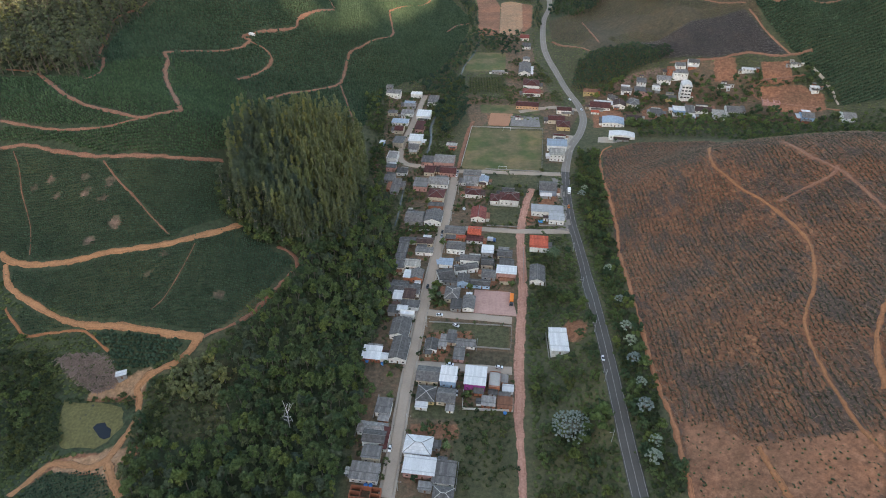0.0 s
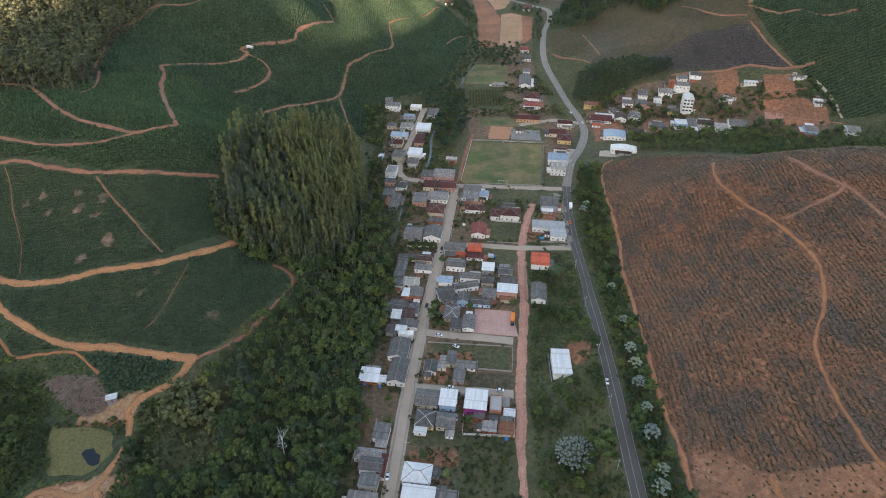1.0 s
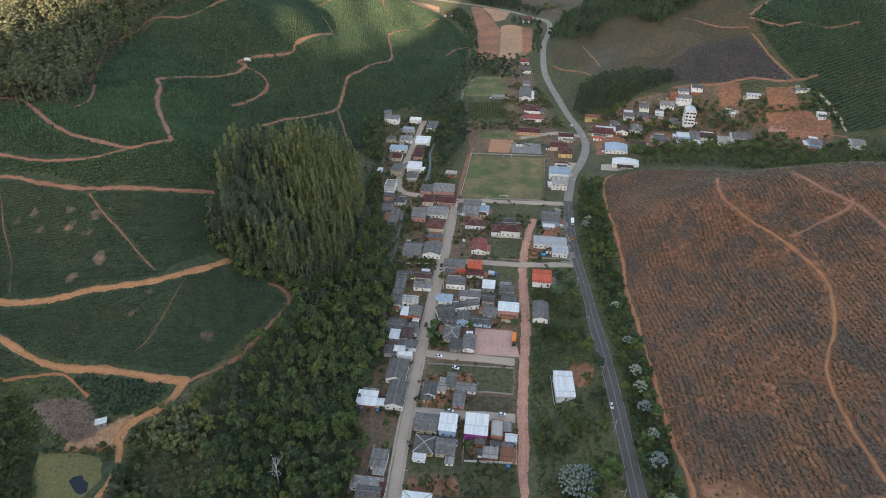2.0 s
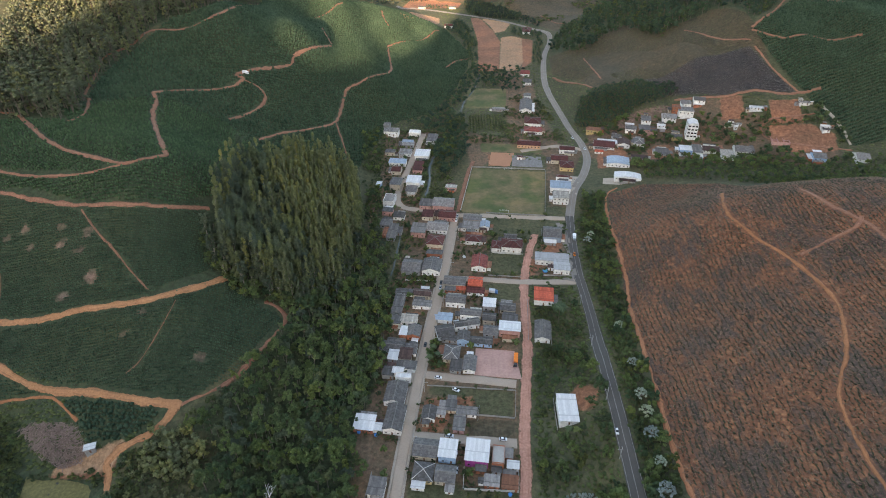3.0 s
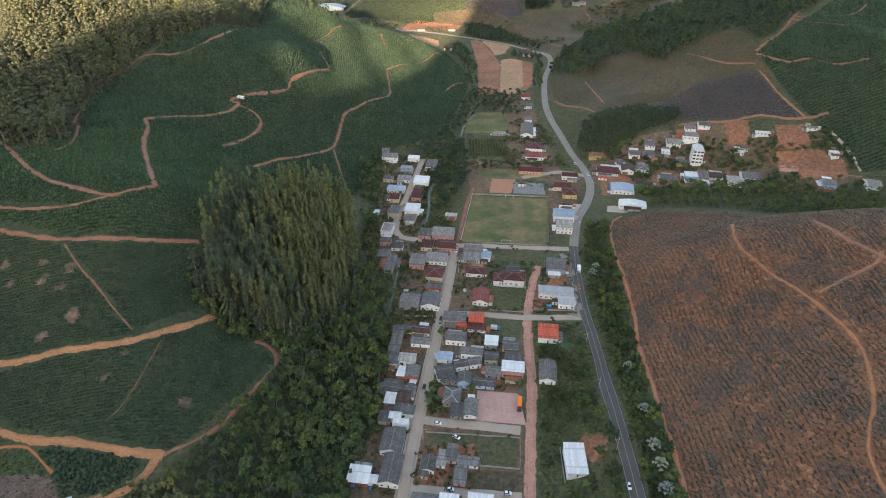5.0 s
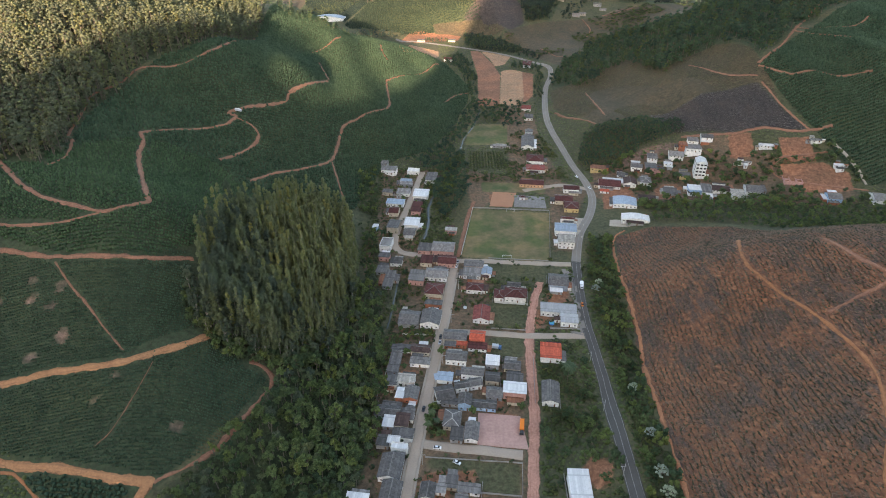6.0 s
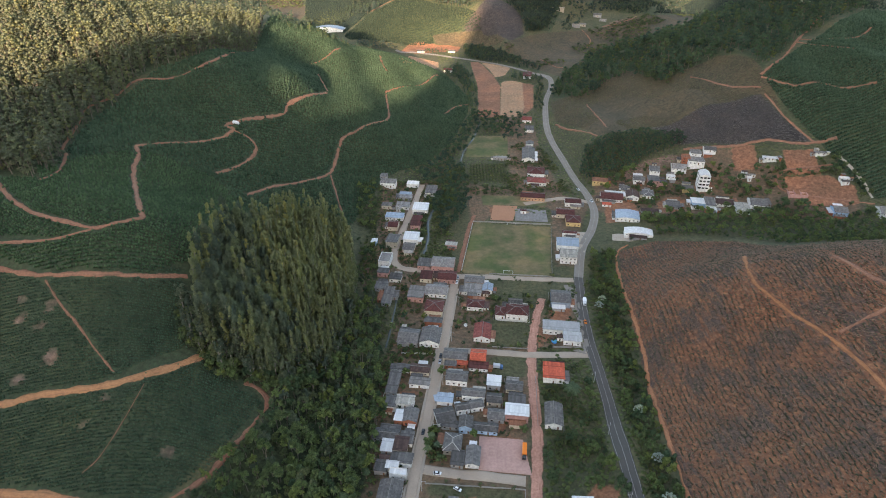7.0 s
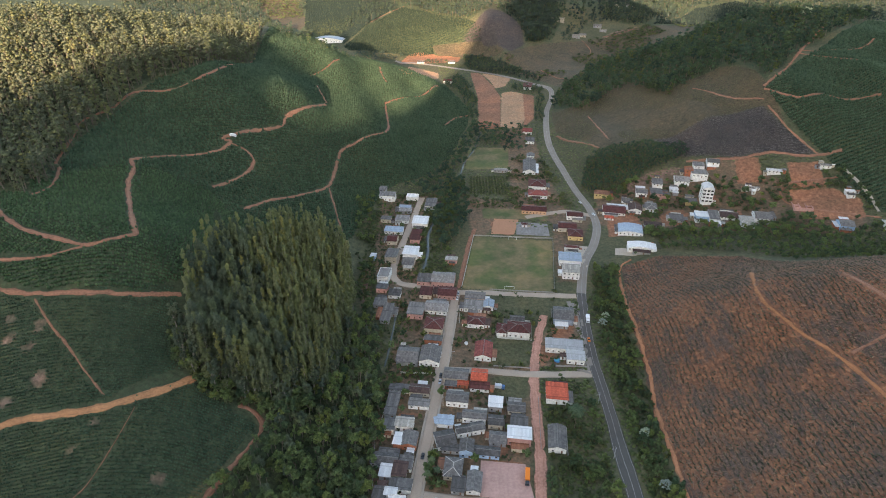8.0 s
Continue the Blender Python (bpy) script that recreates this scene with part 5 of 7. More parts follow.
def blob(rng, c, r, fine=True):
    """An uneven dark core that keeps a lobe from being seen through."""
    bm = bmesh.new()
    if fine:
        bmesh.ops.create_icosphere(bm, subdivisions=1, radius=1.0)
    else:
        bmesh.ops.create_uvsphere(bm, u_segments=4, v_segments=2, radius=1.1)
    V = [Vector(c) + Vector((v.co.x * r, v.co.y * r, v.co.z * r * 0.75)) * rng.uniform(0.8, 1.1) for v in bm.verts]
    F = [tuple(v.index for v in f.verts) for f in bm.faces]
    bm.free()
    return V, F


class Model:
    """A kind of tree: trunk and crown meshes, kept as arrays too for the stands that are joined."""

    def __init__(self, name, wood, crown, bark, leaf, label, category="tree"):
        self.name, self.label, self.category = name, label, category
        self.wood, self.crown, self.bark, self.leaf = wood, crown, bark, leaf
        self.trunk_mesh = mesh_from("trunk", wood[0], wood[1], bark, False)
        self.crown_mesh = mesh_from("crown", crown[0], crown[1], leaf)
        self.base = None

    def plant(self, x, y, size, group=""):
        m = pose(x, y, float(land(x, y)) - 0.1, 0, 0, tree_rng.uniform(0, 360))
        if self.base is None:
            self.base = new(self.name)
            tagged(self.base, self.label, self.category, group)
            part("trunk", self.trunk_mesh, None, self.base)
            part("crown", self.crown_mesh, None, self.base)
            self.base.matrix_basis = m @ Matrix.Scale(size, 4)
            return self.base
        ob = copy_thing(self.base, m)
        ob.scale = (size, size, size * tree_rng.uniform(0.9, 1.12))
        if group:
            ob["group"] = group
        return ob


tree_rng = random.Random(11)


def broadleaf(seed, height, spread, lobes, per, leaf="broad", size=0.62, low=0.22, bark=None, name="broadleaf_tree", label="dark green broadleaf tree with a rounded uneven crown", core=0.68):
    rng = np.random.default_rng(seed)
    ang = rng.uniform(0, 2 * math.pi, lobes)
    rad = spread * np.sqrt(rng.uniform(0.0, 1, lobes)) * 0.72
    cz = height * (0.86 - 0.34 * (rad / spread) ** 1.5 - rng.uniform(0, low, lobes))
    C = np.stack([rad * np.cos(ang), rad * np.sin(ang), cz], 1)
    R = spread * rng.uniform(0.18, 0.42, lobes)
    lv, lf = leaf_cloud(rng, C, R, per, size)
    cores = [blob(rng, c, r * core, r > 2.0 and size < 0.45) for c, r in zip(C, R)]
    crown = joined([(lv, lf)] + cores)
    lean = rng.normal(size=2) * 0.05 * height
    th = height * 0.6
    wood = [tube([(0, 0, -0.6), (lean[0] * 0.3, lean[1] * 0.3, th * 0.5), (lean[0], lean[1], th)], [0.035 * height * 0.6, 0.022 * height * 0.6, 0.012 * height * 0.6])]
    for k in range(5 if lobes >= 10 and low < 0.55 else 0):
        b = (lean[0] * 0.4, lean[1] * 0.4, th * (0.5 + 0.08 * k))
        wood.append(tube([b, tuple((np.array(b) + C[k]) / 2 + (0, 0, 0.2)), tuple(C[k])], [0.014 * height * 0.6, 0.01 * height * 0.6, 0.004 * height], 4))
    return Model(name, joined(wood), crown, bark or BARK, LEAF[leaf], label)


def gum(seed, height, leaf="gum", girth=1.0, bare=0.22):
    """A tall plantation eucalyptus: pale stem and a very narrow crown of hanging tufts."""
    rng = np.random.default_rng(seed)
    lobes = 26
    t = np.sort(rng.uniform(bare, 0.97, lobes))
    ang = rng.uniform(0, 2 * math.pi, lobes)
    rad = girth * (1.08 - t) ** 0.5 * 2.3 * rng.uniform(0.15, 1.0, lobes)
    C = np.stack([rad * np.cos(ang), rad * np.sin(ang), t * height], 1)
    R = girth * (0.85 + 0.8 * (1.0 - t)) * rng.uniform(0.8, 1.3, lobes)
    lv, lf = leaf_cloud(rng, C, R, 34, 0.36, 1.9)
    crown = joined([(lv, lf)] + [blob(rng, c, r * 0.6, False) for c, r in zip(C, R)])
    lean = rng.normal(size=2) * 0.4
    wood = [tube([(0, 0, -0.6), (lean[0] * 0.4, lean[1] * 0.4, height * 0.45), (lean[0], lean[1], height * 0.97)], [0.26, 0.18, 0.04])]
    for k in range(0, lobes, 3):
        b = (lean[0] * t[k] * 0.9, lean[1] * t[k] * 0.9, C[k][2] - 1.2)
        wood.append(tube([b, tuple(C[k])], [0.05, 0.02], 4))
    return Model("eucalyptus_tree", joined(wood), crown, PALE_BARK, LEAF[leaf], "tall slender eucalyptus tree with a pale bare stem")


def scatter(poly, gap, seed, jitter=0.38, keep=None):
    """Places inside an outline of the plan, about so many metres apart."""
    rng = np.random.default_rng(seed)
    P = np.array(poly, float)
    xs = np.arange(P[:, 0].min(), P[:, 0].max(), gap)
    ys = np.arange(P[:, 1].min(), P[:, 1].max(), gap * 0.87)
    X, Y = np.meshgrid(xs, ys)
    X = X + (np.arange(len(ys)) % 2)[:, None] * gap / 2
    X = X + rng.uniform(-jitter, jitter, X.shape) * gap
    Y = Y + rng.uniform(-jitter, jitter, Y.shape) * gap
    ok = inside(poly, X, Y, 0.1) > 0.5
    if keep is not None:
        ok &= keep(X, Y)
    return np.stack([X[ok], Y[ok]], 1)


def stand(name, label, models, places, sizes, seed, category="trees", tall=(0.9, 1.15)):
    """Many plants in one object of kind stuff: crowns and stems joined."""
    rng = np.random.default_rng(seed)
    V, F, mats, MI, T = [], [], [], [], []
    base = 0
    Z = land(places[:, 0], places[:, 1])
    for m in models:
        for material in (m.bark, m.leaf):
            if material not in mats:
                mats.append(material)
    cache = [[(np.array(v, float), np.array(tri(f)), mats.index(k)) for (v, f), k in ((m.wood, m.bark), (m.crown, m.leaf))] for m in models]
    for i, (x, y) in enumerate(places):
        s, a = rng.uniform(*sizes), rng.uniform(0, 2 * math.pi)
        c, d = math.cos(a) * s, math.sin(a) * s
        R = np.array([[c, -d, 0], [d, c, 0], [0, 0, s * rng.uniform(*tall)]])
        tone = rng.random()
        for v, f, k in cache[rng.integers(len(models))]:
            T.append(np.full(len(v), tone))
            V.append(v @ R.T + (x, y, Z[i] - 0.1))
            F.append(f + base)
            MI.append(np.full(len(f), k, np.int32))
            base += len(v)
    return stuff(name, label, category, np.concatenate(V), np.concatenate(F), mats, np.concatenate(MI), np.concatenate(T))


def tri(faces):
    out = []
    for f in faces:
        for k in range(1, len(f) - 1):
            out.append((f[0], f[k], f[k + 1]))
    return out


def stuff(name, label, category, V, F, mats, MI=None, tones=None):
    me = bpy.data.meshes.new(name)
    me.vertices.add(len(V))
    me.vertices.foreach_set("co", V.astype(np.float32).ravel())
    me.loops.add(len(F) * 3)
    me.loops.foreach_set("vertex_index", F.astype(np.int32).ravel())
    me.polygons.add(len(F))
    me.polygons.foreach_set("loop_start", np.arange(0, len(F) * 3, 3, dtype=np.int32))
    for m in mats:
        me.materials.append(m)
    if MI is not None:
        me.polygons.foreach_set("material_index", MI)
    me.update(calc_edges=True)
    me.validate()
    if tones is not None:
        me.attributes.new("tone", "FLOAT", "POINT").data.foreach_set("value", tones.astype(np.float32))
    return tagged(new(name, me), label, category, kind="stuff")


BROAD = [broadleaf(1, 13.5, 3.7, 13, 46, size=0.33), broadleaf(2, 11, 3.2, 11, 46, size=0.32), broadleaf(3, 17, 4.1, 14, 46, size=0.35), broadleaf(4, 9.5, 3.0, 10, 44, "weed", 0.31), broadleaf(5, 15, 2.6, 11, 44, size=0.32, low=0.42), broadleaf(6, 12.5, 3.5, 12, 40, "gumgrey", 0.33)]
NORTH_GROVE = [broadleaf(65, 13, 4.2, 9, 26, "native", 0.5), broadleaf(66, 10.5, 3.7, 8, 26, "native", 0.48)]
GROVE = [broadleaf(7, 13, 4.2, 9, 26, size=0.5), broadleaf(8, 10.5, 3.7, 8, 26, size=0.48), broadleaf(9, 9.5, 3.6, 8, 24, "weed", 0.46)]
ROADSIDE = [broadleaf(11, 9, 3.8, 13, 42, size=0.36, low=0.4, name="roadside_tree", label="bushy green tree on the roadside bank"), broadleaf(12, 7.5, 3.2, 11, 42, size=0.34, low=0.4, name="roadside_tree", label="low bushy green tree on the roadside bank"), broadleaf(15, 8, 3.0, 10, 40, "weed", 0.34, 0.45, name="roadside_tree", label="olive green tree on the roadside bank")]
GARDEN = [broadleaf(13, 6.5, 2.9, 10, 28, size=0.5, name="garden_tree", label="small round green tree in a yard"), broadleaf(14, 4.8, 2.3, 8, 28, "weed", 0.45, name="garden_tree", label="small light green tree in a yard")]
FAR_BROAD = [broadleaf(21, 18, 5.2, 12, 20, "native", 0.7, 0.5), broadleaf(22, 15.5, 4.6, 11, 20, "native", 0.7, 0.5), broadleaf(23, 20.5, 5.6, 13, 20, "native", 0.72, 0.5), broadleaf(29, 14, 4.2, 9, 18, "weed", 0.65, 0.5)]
DISTANT = [broadleaf(26, 18, 6.2, 7, 13, "hazed", 1.1, 0.5), broadleaf(27, 15, 5.4, 7, 13, "hazed", 1.1, 0.5)]
HAZY = [broadleaf(61, 17, 6.0, 5, 12, "hazed", 1.3, 0.5), broadleaf(62, 13, 5.0, 4, 12, "hazed", 1.2, 0.5)]
RIDGE_WOOD = [broadleaf(24, 24, 4.4, 14, 26, "ridge", 0.31, 0.62, BARK, core=0.88), broadleaf(25, 19, 4.1, 13, 26, "ridge", 0.31, 0.62, BARK, core=0.88), broadleaf(28, 22, 3.6, 13, 26, "ridge", 0.31, 0.66, BARK, core=0.88)]
YOUNG = [broadleaf(63, 10.5, 2.3, 7, 24, "native", 0.36, 0.4, name="young_tree"), broadleaf(64, 9.0, 2.1, 6, 24, "native", 0.36, 0.4, name="young_tree")]
GUM = [gum(31, 38), gum(32, 40), gum(33, 36)]
GREY_GUM = [gum(34, 34, "gumgrey", 1.45, 0.14), gum(35, 30, "gumgrey", 1.6, 0.16)]
SCRUB = [broadleaf(41, 4.0, 2.8, 6, 15, "weed", 0.5, name="shrub", label="green shrub on the rough verge"), broadleaf(42, 2.8, 2.1, 5, 15, "weed", 0.44, name="shrub", label="low green shrub on the rough verge")]

FOREST, GUM_STAND, HILL_FOREST, EAST_FOREST, *FAR_FORESTS = COVER["woods"]
PALE_EDGE = [(-154.6, 227.2), (-132.4, 230.4), (-120.3, 221.7), (-117.4, 201.4), (-132.9, 198.4), (-147.3, 210.8)]
CLEARING = [(-159, 197), (-156, 218), (-141, 227), (-123, 228), (-111, 219), (-116, 201), (-107, 185), (-126, 177), (-148, 182)]
spots = scatter(FOREST, 4.5, 1, 0.42, lambda X, Y: (Y > 125) & (inside(PALE_EDGE, X, Y, 0.1) < 0.5) & (inside(CLEARING, X, Y, 0.1) < 0.5))
near = spots[np.argsort(np.abs(spots[:, 0] + 78) + np.abs(spots[:, 1] - 245))]
for i, (x, y) in enumerate(near[:140]):
    BROAD[tree_rng.randrange(6)].plant(x, y, tree_rng.uniform(0.55, 1.1), "forest trees by the stream")
stand("woodland", "dark green mixed broadleaf woodland along the stream", BROAD, near[140:], (0.55, 1.1), 2)
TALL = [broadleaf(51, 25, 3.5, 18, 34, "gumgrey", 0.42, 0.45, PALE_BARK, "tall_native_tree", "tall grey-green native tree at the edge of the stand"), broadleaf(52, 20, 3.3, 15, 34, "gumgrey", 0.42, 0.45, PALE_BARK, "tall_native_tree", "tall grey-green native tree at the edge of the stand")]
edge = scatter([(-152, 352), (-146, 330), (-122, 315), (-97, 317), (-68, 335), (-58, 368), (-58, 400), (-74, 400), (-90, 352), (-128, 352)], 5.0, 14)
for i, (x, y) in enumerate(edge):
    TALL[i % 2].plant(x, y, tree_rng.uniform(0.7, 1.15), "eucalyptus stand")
stand("understorey", "low dark green trees and shrubs at the foot of the eucalyptus stand", GARDEN, scatter([(-154, 352), (-151, 334), (-126, 312), (-97, 311), (-72, 326), (-88, 332), (-122, 324), (-146, 345)], 2.9, 15, 0.45), (0.6, 1.3), 16)
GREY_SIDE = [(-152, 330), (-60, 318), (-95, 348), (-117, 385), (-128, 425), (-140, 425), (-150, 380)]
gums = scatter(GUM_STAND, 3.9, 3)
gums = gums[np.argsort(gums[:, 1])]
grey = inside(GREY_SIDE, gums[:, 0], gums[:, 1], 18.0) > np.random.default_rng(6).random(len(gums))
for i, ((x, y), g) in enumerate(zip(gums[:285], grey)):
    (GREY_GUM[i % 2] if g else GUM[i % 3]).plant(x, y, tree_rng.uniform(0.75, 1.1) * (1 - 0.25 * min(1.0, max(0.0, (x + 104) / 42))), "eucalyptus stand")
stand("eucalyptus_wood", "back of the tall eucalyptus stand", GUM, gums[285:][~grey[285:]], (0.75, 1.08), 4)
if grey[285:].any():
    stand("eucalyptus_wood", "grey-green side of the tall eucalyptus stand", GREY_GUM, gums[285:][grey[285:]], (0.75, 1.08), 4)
stand("hill_forest", "sunlit forest over the western ridge", RIDGE_WOOD, scatter(HILL_FOREST, 6.6, 5, 0.45), (0.75, 1.35), 6)
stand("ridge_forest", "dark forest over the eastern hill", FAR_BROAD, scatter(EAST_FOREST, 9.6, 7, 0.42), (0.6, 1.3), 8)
for poly in FAR_FORESTS:
    stand("far_forest", "dark forest on the far hills", HAZY, scatter(poly, 10.5, 9), (0.6, 1.2), 10)

# ---- plants of the fields, the verges and the gardens ----
VERGE = [(120, 477.3), (143.2, 487.6), (135.5, 447.6), (122.5, 356), (116.1, 299.3), (107.1, 229.6), (105.8, 193.5), (103.2, 145.8), (101.9, 134.2), (87.7, 136.7), (89, 170.3), (92.9, 209), (96.8, 254.1), (101.9, 301.9), (105.8, 350.9), (107.1, 380.6), (110.9, 423.1)]
ROUGH = [(60.6, 327.7), (89, 341.9), (89, 305.7), (86.4, 258), (83.9, 228.3), (82.6, 200), (81.3, 175.4), (78.7, 145.8), (78.7, 129), (42.6, 129), (46.4, 206.4), (55.5, 289)]
STREAM_NORTH = [(-18.1, 620.5), (3.9, 683.7), (24.5, 645), (25.8, 561.1), (12.9, 522.5), (0, 505.7), (-6.5, 548.2)]
DARK_SLOPE = [(-40, 632), (-14, 668), (14, 738), (38, 826), (50, 838), (48, 770), (32, 700), (8, 680), (-16, 624)]
CREEK_BANK = [(-15.0, 601.7), (4.8, 610.2), (15.4, 610.2), (10.0, 559.7), (4.1, 502.9), (-1.8, 469.4), (-14.2, 469.4), (-17.6, 524.5)]
WEST_EDGE = [(-80.4, 590.4), (-66.8, 613.3), (-56.9, 523.6), (-54.7, 454.8), (-59.3, 437.5), (-71.1, 505.0)]
HEDGE = [(152, 494), (182, 502), (240, 484), (264, 434), (426, 434), (426, 488), (310, 495), (240, 495), (187, 512)]
FARM_TREES = [(67.1, 727.6), (100.6, 737.9), (117.4, 829.5), (74.8, 824.3)]
FIELD_EDGE = [(179.3, 503.1), (188.3, 522.5), (265.7, 539.2), (289, 545.7), (334.1, 526.3), (425.7, 514.7), (412.8, 479.9), (308.3, 490.2), (239.9, 490.2)]
YOUNG_WOOD = [(156.1, 678.5), (181.9, 686.3), (254.1, 674.7), (256.7, 657.9), (197.4, 630.3), (151.5, 617.5), (142.5, 634)]
POND_WOOD = [(-258, 245.1), (-236.1, 241.2), (-220.6, 228.3), (-214.1, 212.8), (-221.9, 189.6), (-258, 167.7)]
WEST_BANK = [(-65.8, 420.5), (-45.1, 446.3), (-49, 491.5), (-56.8, 491.5), (-69.7, 446.3)]
CREEK = [(-36.1, 363.8), (-23.2, 380.6), (-21.9, 408.9), (-40, 423.1), (-42.6, 408.9)]
FAR_TREES = [
    ([(-209, 1271), (-209, 1410), (-165, 1371), (-143, 1427), (-101, 1476), (-200, 1870), (-187, 1487), (-215, 1442)], 11, 0.45, 0.8),
    ([(299, 1352), (350, 1369), (419, 1364), (541, 1582), (542, 1717), (335, 1418), (250, 1335), (228, 1267), (249, 1260)], 12, 0.4, 0.8),
    ([(140, 1334), (159, 1290), (158, 1232), (192, 1245), (236, 1353), (248, 1442), (141, 1404)], 8.5, 0.75, 1.25),
    ([(-544, 1962), (-402, 1962), (-392, 1833), (-503, 1834)], 14, 0.5, 0.9),
    ([(-164, 1195), (-70, 1232), (-72, 1216), (-133, 1165)], 9, 0.4, 0.6),
    ([(146, 984), (157, 971), (138, 851), (125, 851)], 8, 0.35, 0.6),
    ([(107, 1027), (132, 1033), (159, 1009), (154, 978), (110, 997)], 8, 0.35, 0.6),
    ([(-1, 1050), (18, 1072), (32, 1091), (45, 1037), (52, 957), (49, 851), (37, 851), (32, 943), (22, 1004)], 8, 0.4, 0.75),
    ([(-231, 953), (-190, 934), (-148, 962), (-111, 1022), (-104, 1040), (-155, 988), (-191, 958), (-235, 978)], 9, 0.45, 0.8),
    ([(-32, 1202), (15, 1198), (13, 1176), (-26, 1176)], 9, 0.3, 0.5),
    ([(195, 1013), (230, 978), (297, 1148), (281, 1153), (222, 1020), (181, 1005)], 9, 0.4, 0.7),
    ([(42, 1226), (90, 1206), (118, 1157), (140, 1118), (133, 1096), (86, 1112), (42, 1144)], 6.5, 0.4, 0.7),
    ([(75, 1246), (104, 1216), (108, 1204), (76, 1233)], 9, 0.4, 0.7),
]

ORCHARD = [(29, 665), (70, 666), (66, 619), (28, 622)]
SOUTH_LOT = [(7.7, 194.8), (36.1, 193.5), (31, 129), (5.2, 129), (6.5, 171.6)]
HAMLET = [(154.8, 619.2), (197.4, 629.5), (279.9, 612.8), (387, 593.4), (387, 522.5), (180.6, 522.5)]
VILLAGE = [(-51.6, 154.8), (-41.3, 438.6), (-61.9, 619.2), (-6.5, 619.2), (12.9, 464.4), (116.1, 445.1), (96.8, 335.4), (41.3, 348.3), (38.7, 154.8)]

WAYS = []
for o in scene.objects:
    if o.get("category") == "road":
        co = np.empty(len(o.data.vertices) * 3, np.float32)
        o.data.vertices.foreach_get("co", co)
        WAYS.append(co.reshape(-1, 3)[:, :2])
WAYS = np.concatenate(WAYS)
CELL = 1.6
TAKEN = set(map(tuple, np.floor(WAYS / CELL).astype(int).tolist()))


def open_ground(X, Y, house_gap=1.0):
    """True where no road and no house stands."""
    ij = np.stack([np.floor(X / CELL), np.floor(Y / CELL)], -1).astype(int)
    free = np.array([tuple(k) not in TAKEN for k in ij.reshape(-1, 2).tolist()]).reshape(X.shape)
    if house_gap:
        for hx, hy, w, d, turn in FOOTPRINTS:
            ca, sa = math.cos(radians(turn)), math.sin(radians(turn))
            u, v = (X - hx) * ca + (Y - hy) * sa, (Y - hy) * ca - (X - hx) * sa
            free &= (np.abs(u) > w / 2 + house_gap) | (np.abs(v) > d / 2 + house_gap)
    return free


off_lawn = lambda X, Y: np.all([inside(p, X, Y, 0.1) < 0.5 for p in COVER["lawn"]], axis=0)

# lean-to sheds beside and behind the houses, and walls between the lots, where a yard has room
shed_rng = random.Random(8)
LOTS = [o for o in scene.objects if o.parent is None and o.get("group") == "village houses"]
for o in LOTS:
    wall = next(c for c in o.children if c.name.startswith("wall"))
    w, d = wall.dimensions.x, wall.dimensions.y
    if o.location.y > 760 or o.location.x < -100 or w < 4.5 or abs(o.location.x - 66.4) < 1:
        continue
    turn = math.degrees(o.rotation_euler.z)
    for side, chance in (("back", 0.75), ("right", 0.45), ("left", 0.45), ("front", 0.3)):
        if shed_rng.random() > chance:
            continue
        if side in ("back", "front"):
            sw, sd = w * shed_rng.uniform(0.35, 0.8), shed_rng.uniform(2.0, 4.0)
            at = (shed_rng.uniform(-0.5, 0.5) * (w - sw), (d / 2 + sd / 2 + 0.55) * (1 if side == "back" else -1))
        else:
            sw, sd = shed_rng.uniform(2.0, 3.6), d * shed_rng.uniform(0.35, 0.8)
            at = ((w / 2 + sw / 2 + 0.55) * (1 if side == "right" else -1), shed_rng.uniform(-0.5, 0.5) * (d - sd))
        spot = o.matrix_basis @ Vector((*at, 0))
        u = o.matrix_basis.to_3x3()
        grid = np.array([(spot + u @ Vector((i * sw / 2, j * sd / 2, 0)))[:2] for i in (-1, -0.4, 0.4, 1) for j in (-1, -0.4, 0.4, 1)])
        if open_ground(grid[:, 0], grid[:, 1], 0.45).all() and off_lawn(grid[:, 0], grid[:, 1]).all():
            shed = house(round(spot.x, 2), round(spot.y, 2), sw, sd, shed_rng.uniform(2.1, 2.7), turn, shed_rng.choice(["slate", "slate", "slate", "grey", "white", "rust", "brown", "beige"]), shed_rng.choice(["white", "grey", "brick", "cream"]), "mono", True)
            shed.name = "shed"
            shed["label"] = shed["label"].replace("single-storey house", "yard shed")
            shed["category"] = "shed"


def tuft(rng, r, h, sides=6):
    """A small bushy plant: a ragged double cone."""
    a = np.arange(sides) * 2 * math.pi / sides + rng.uniform(0, 1)
    low = np.stack([np.cos(a) * r * rng.uniform(0.5, 0.8, sides), np.sin(a) * r * rng.uniform(0.5, 0.8, sides), np.full(sides, 0.02)], 1)
    mid = np.stack([np.cos(a + 0.3) * r * rng.uniform(0.75, 1.2, sides), np.sin(a + 0.3) * r * rng.uniform(0.75, 1.2, sides), h * rng.uniform(0.35, 0.6, sides)], 1)
    V = np.concatenate([low, mid, [[rng.normal() * r * 0.2, rng.normal() * r * 0.2, h]]])
    F = []
    for k in range(sides):
        n = (k + 1) % sides
        F += [(k, n, sides + n), (k, sides + n, sides + k), (sides + k, sides + n, 2 * sides)]
    return V, np.array(F)


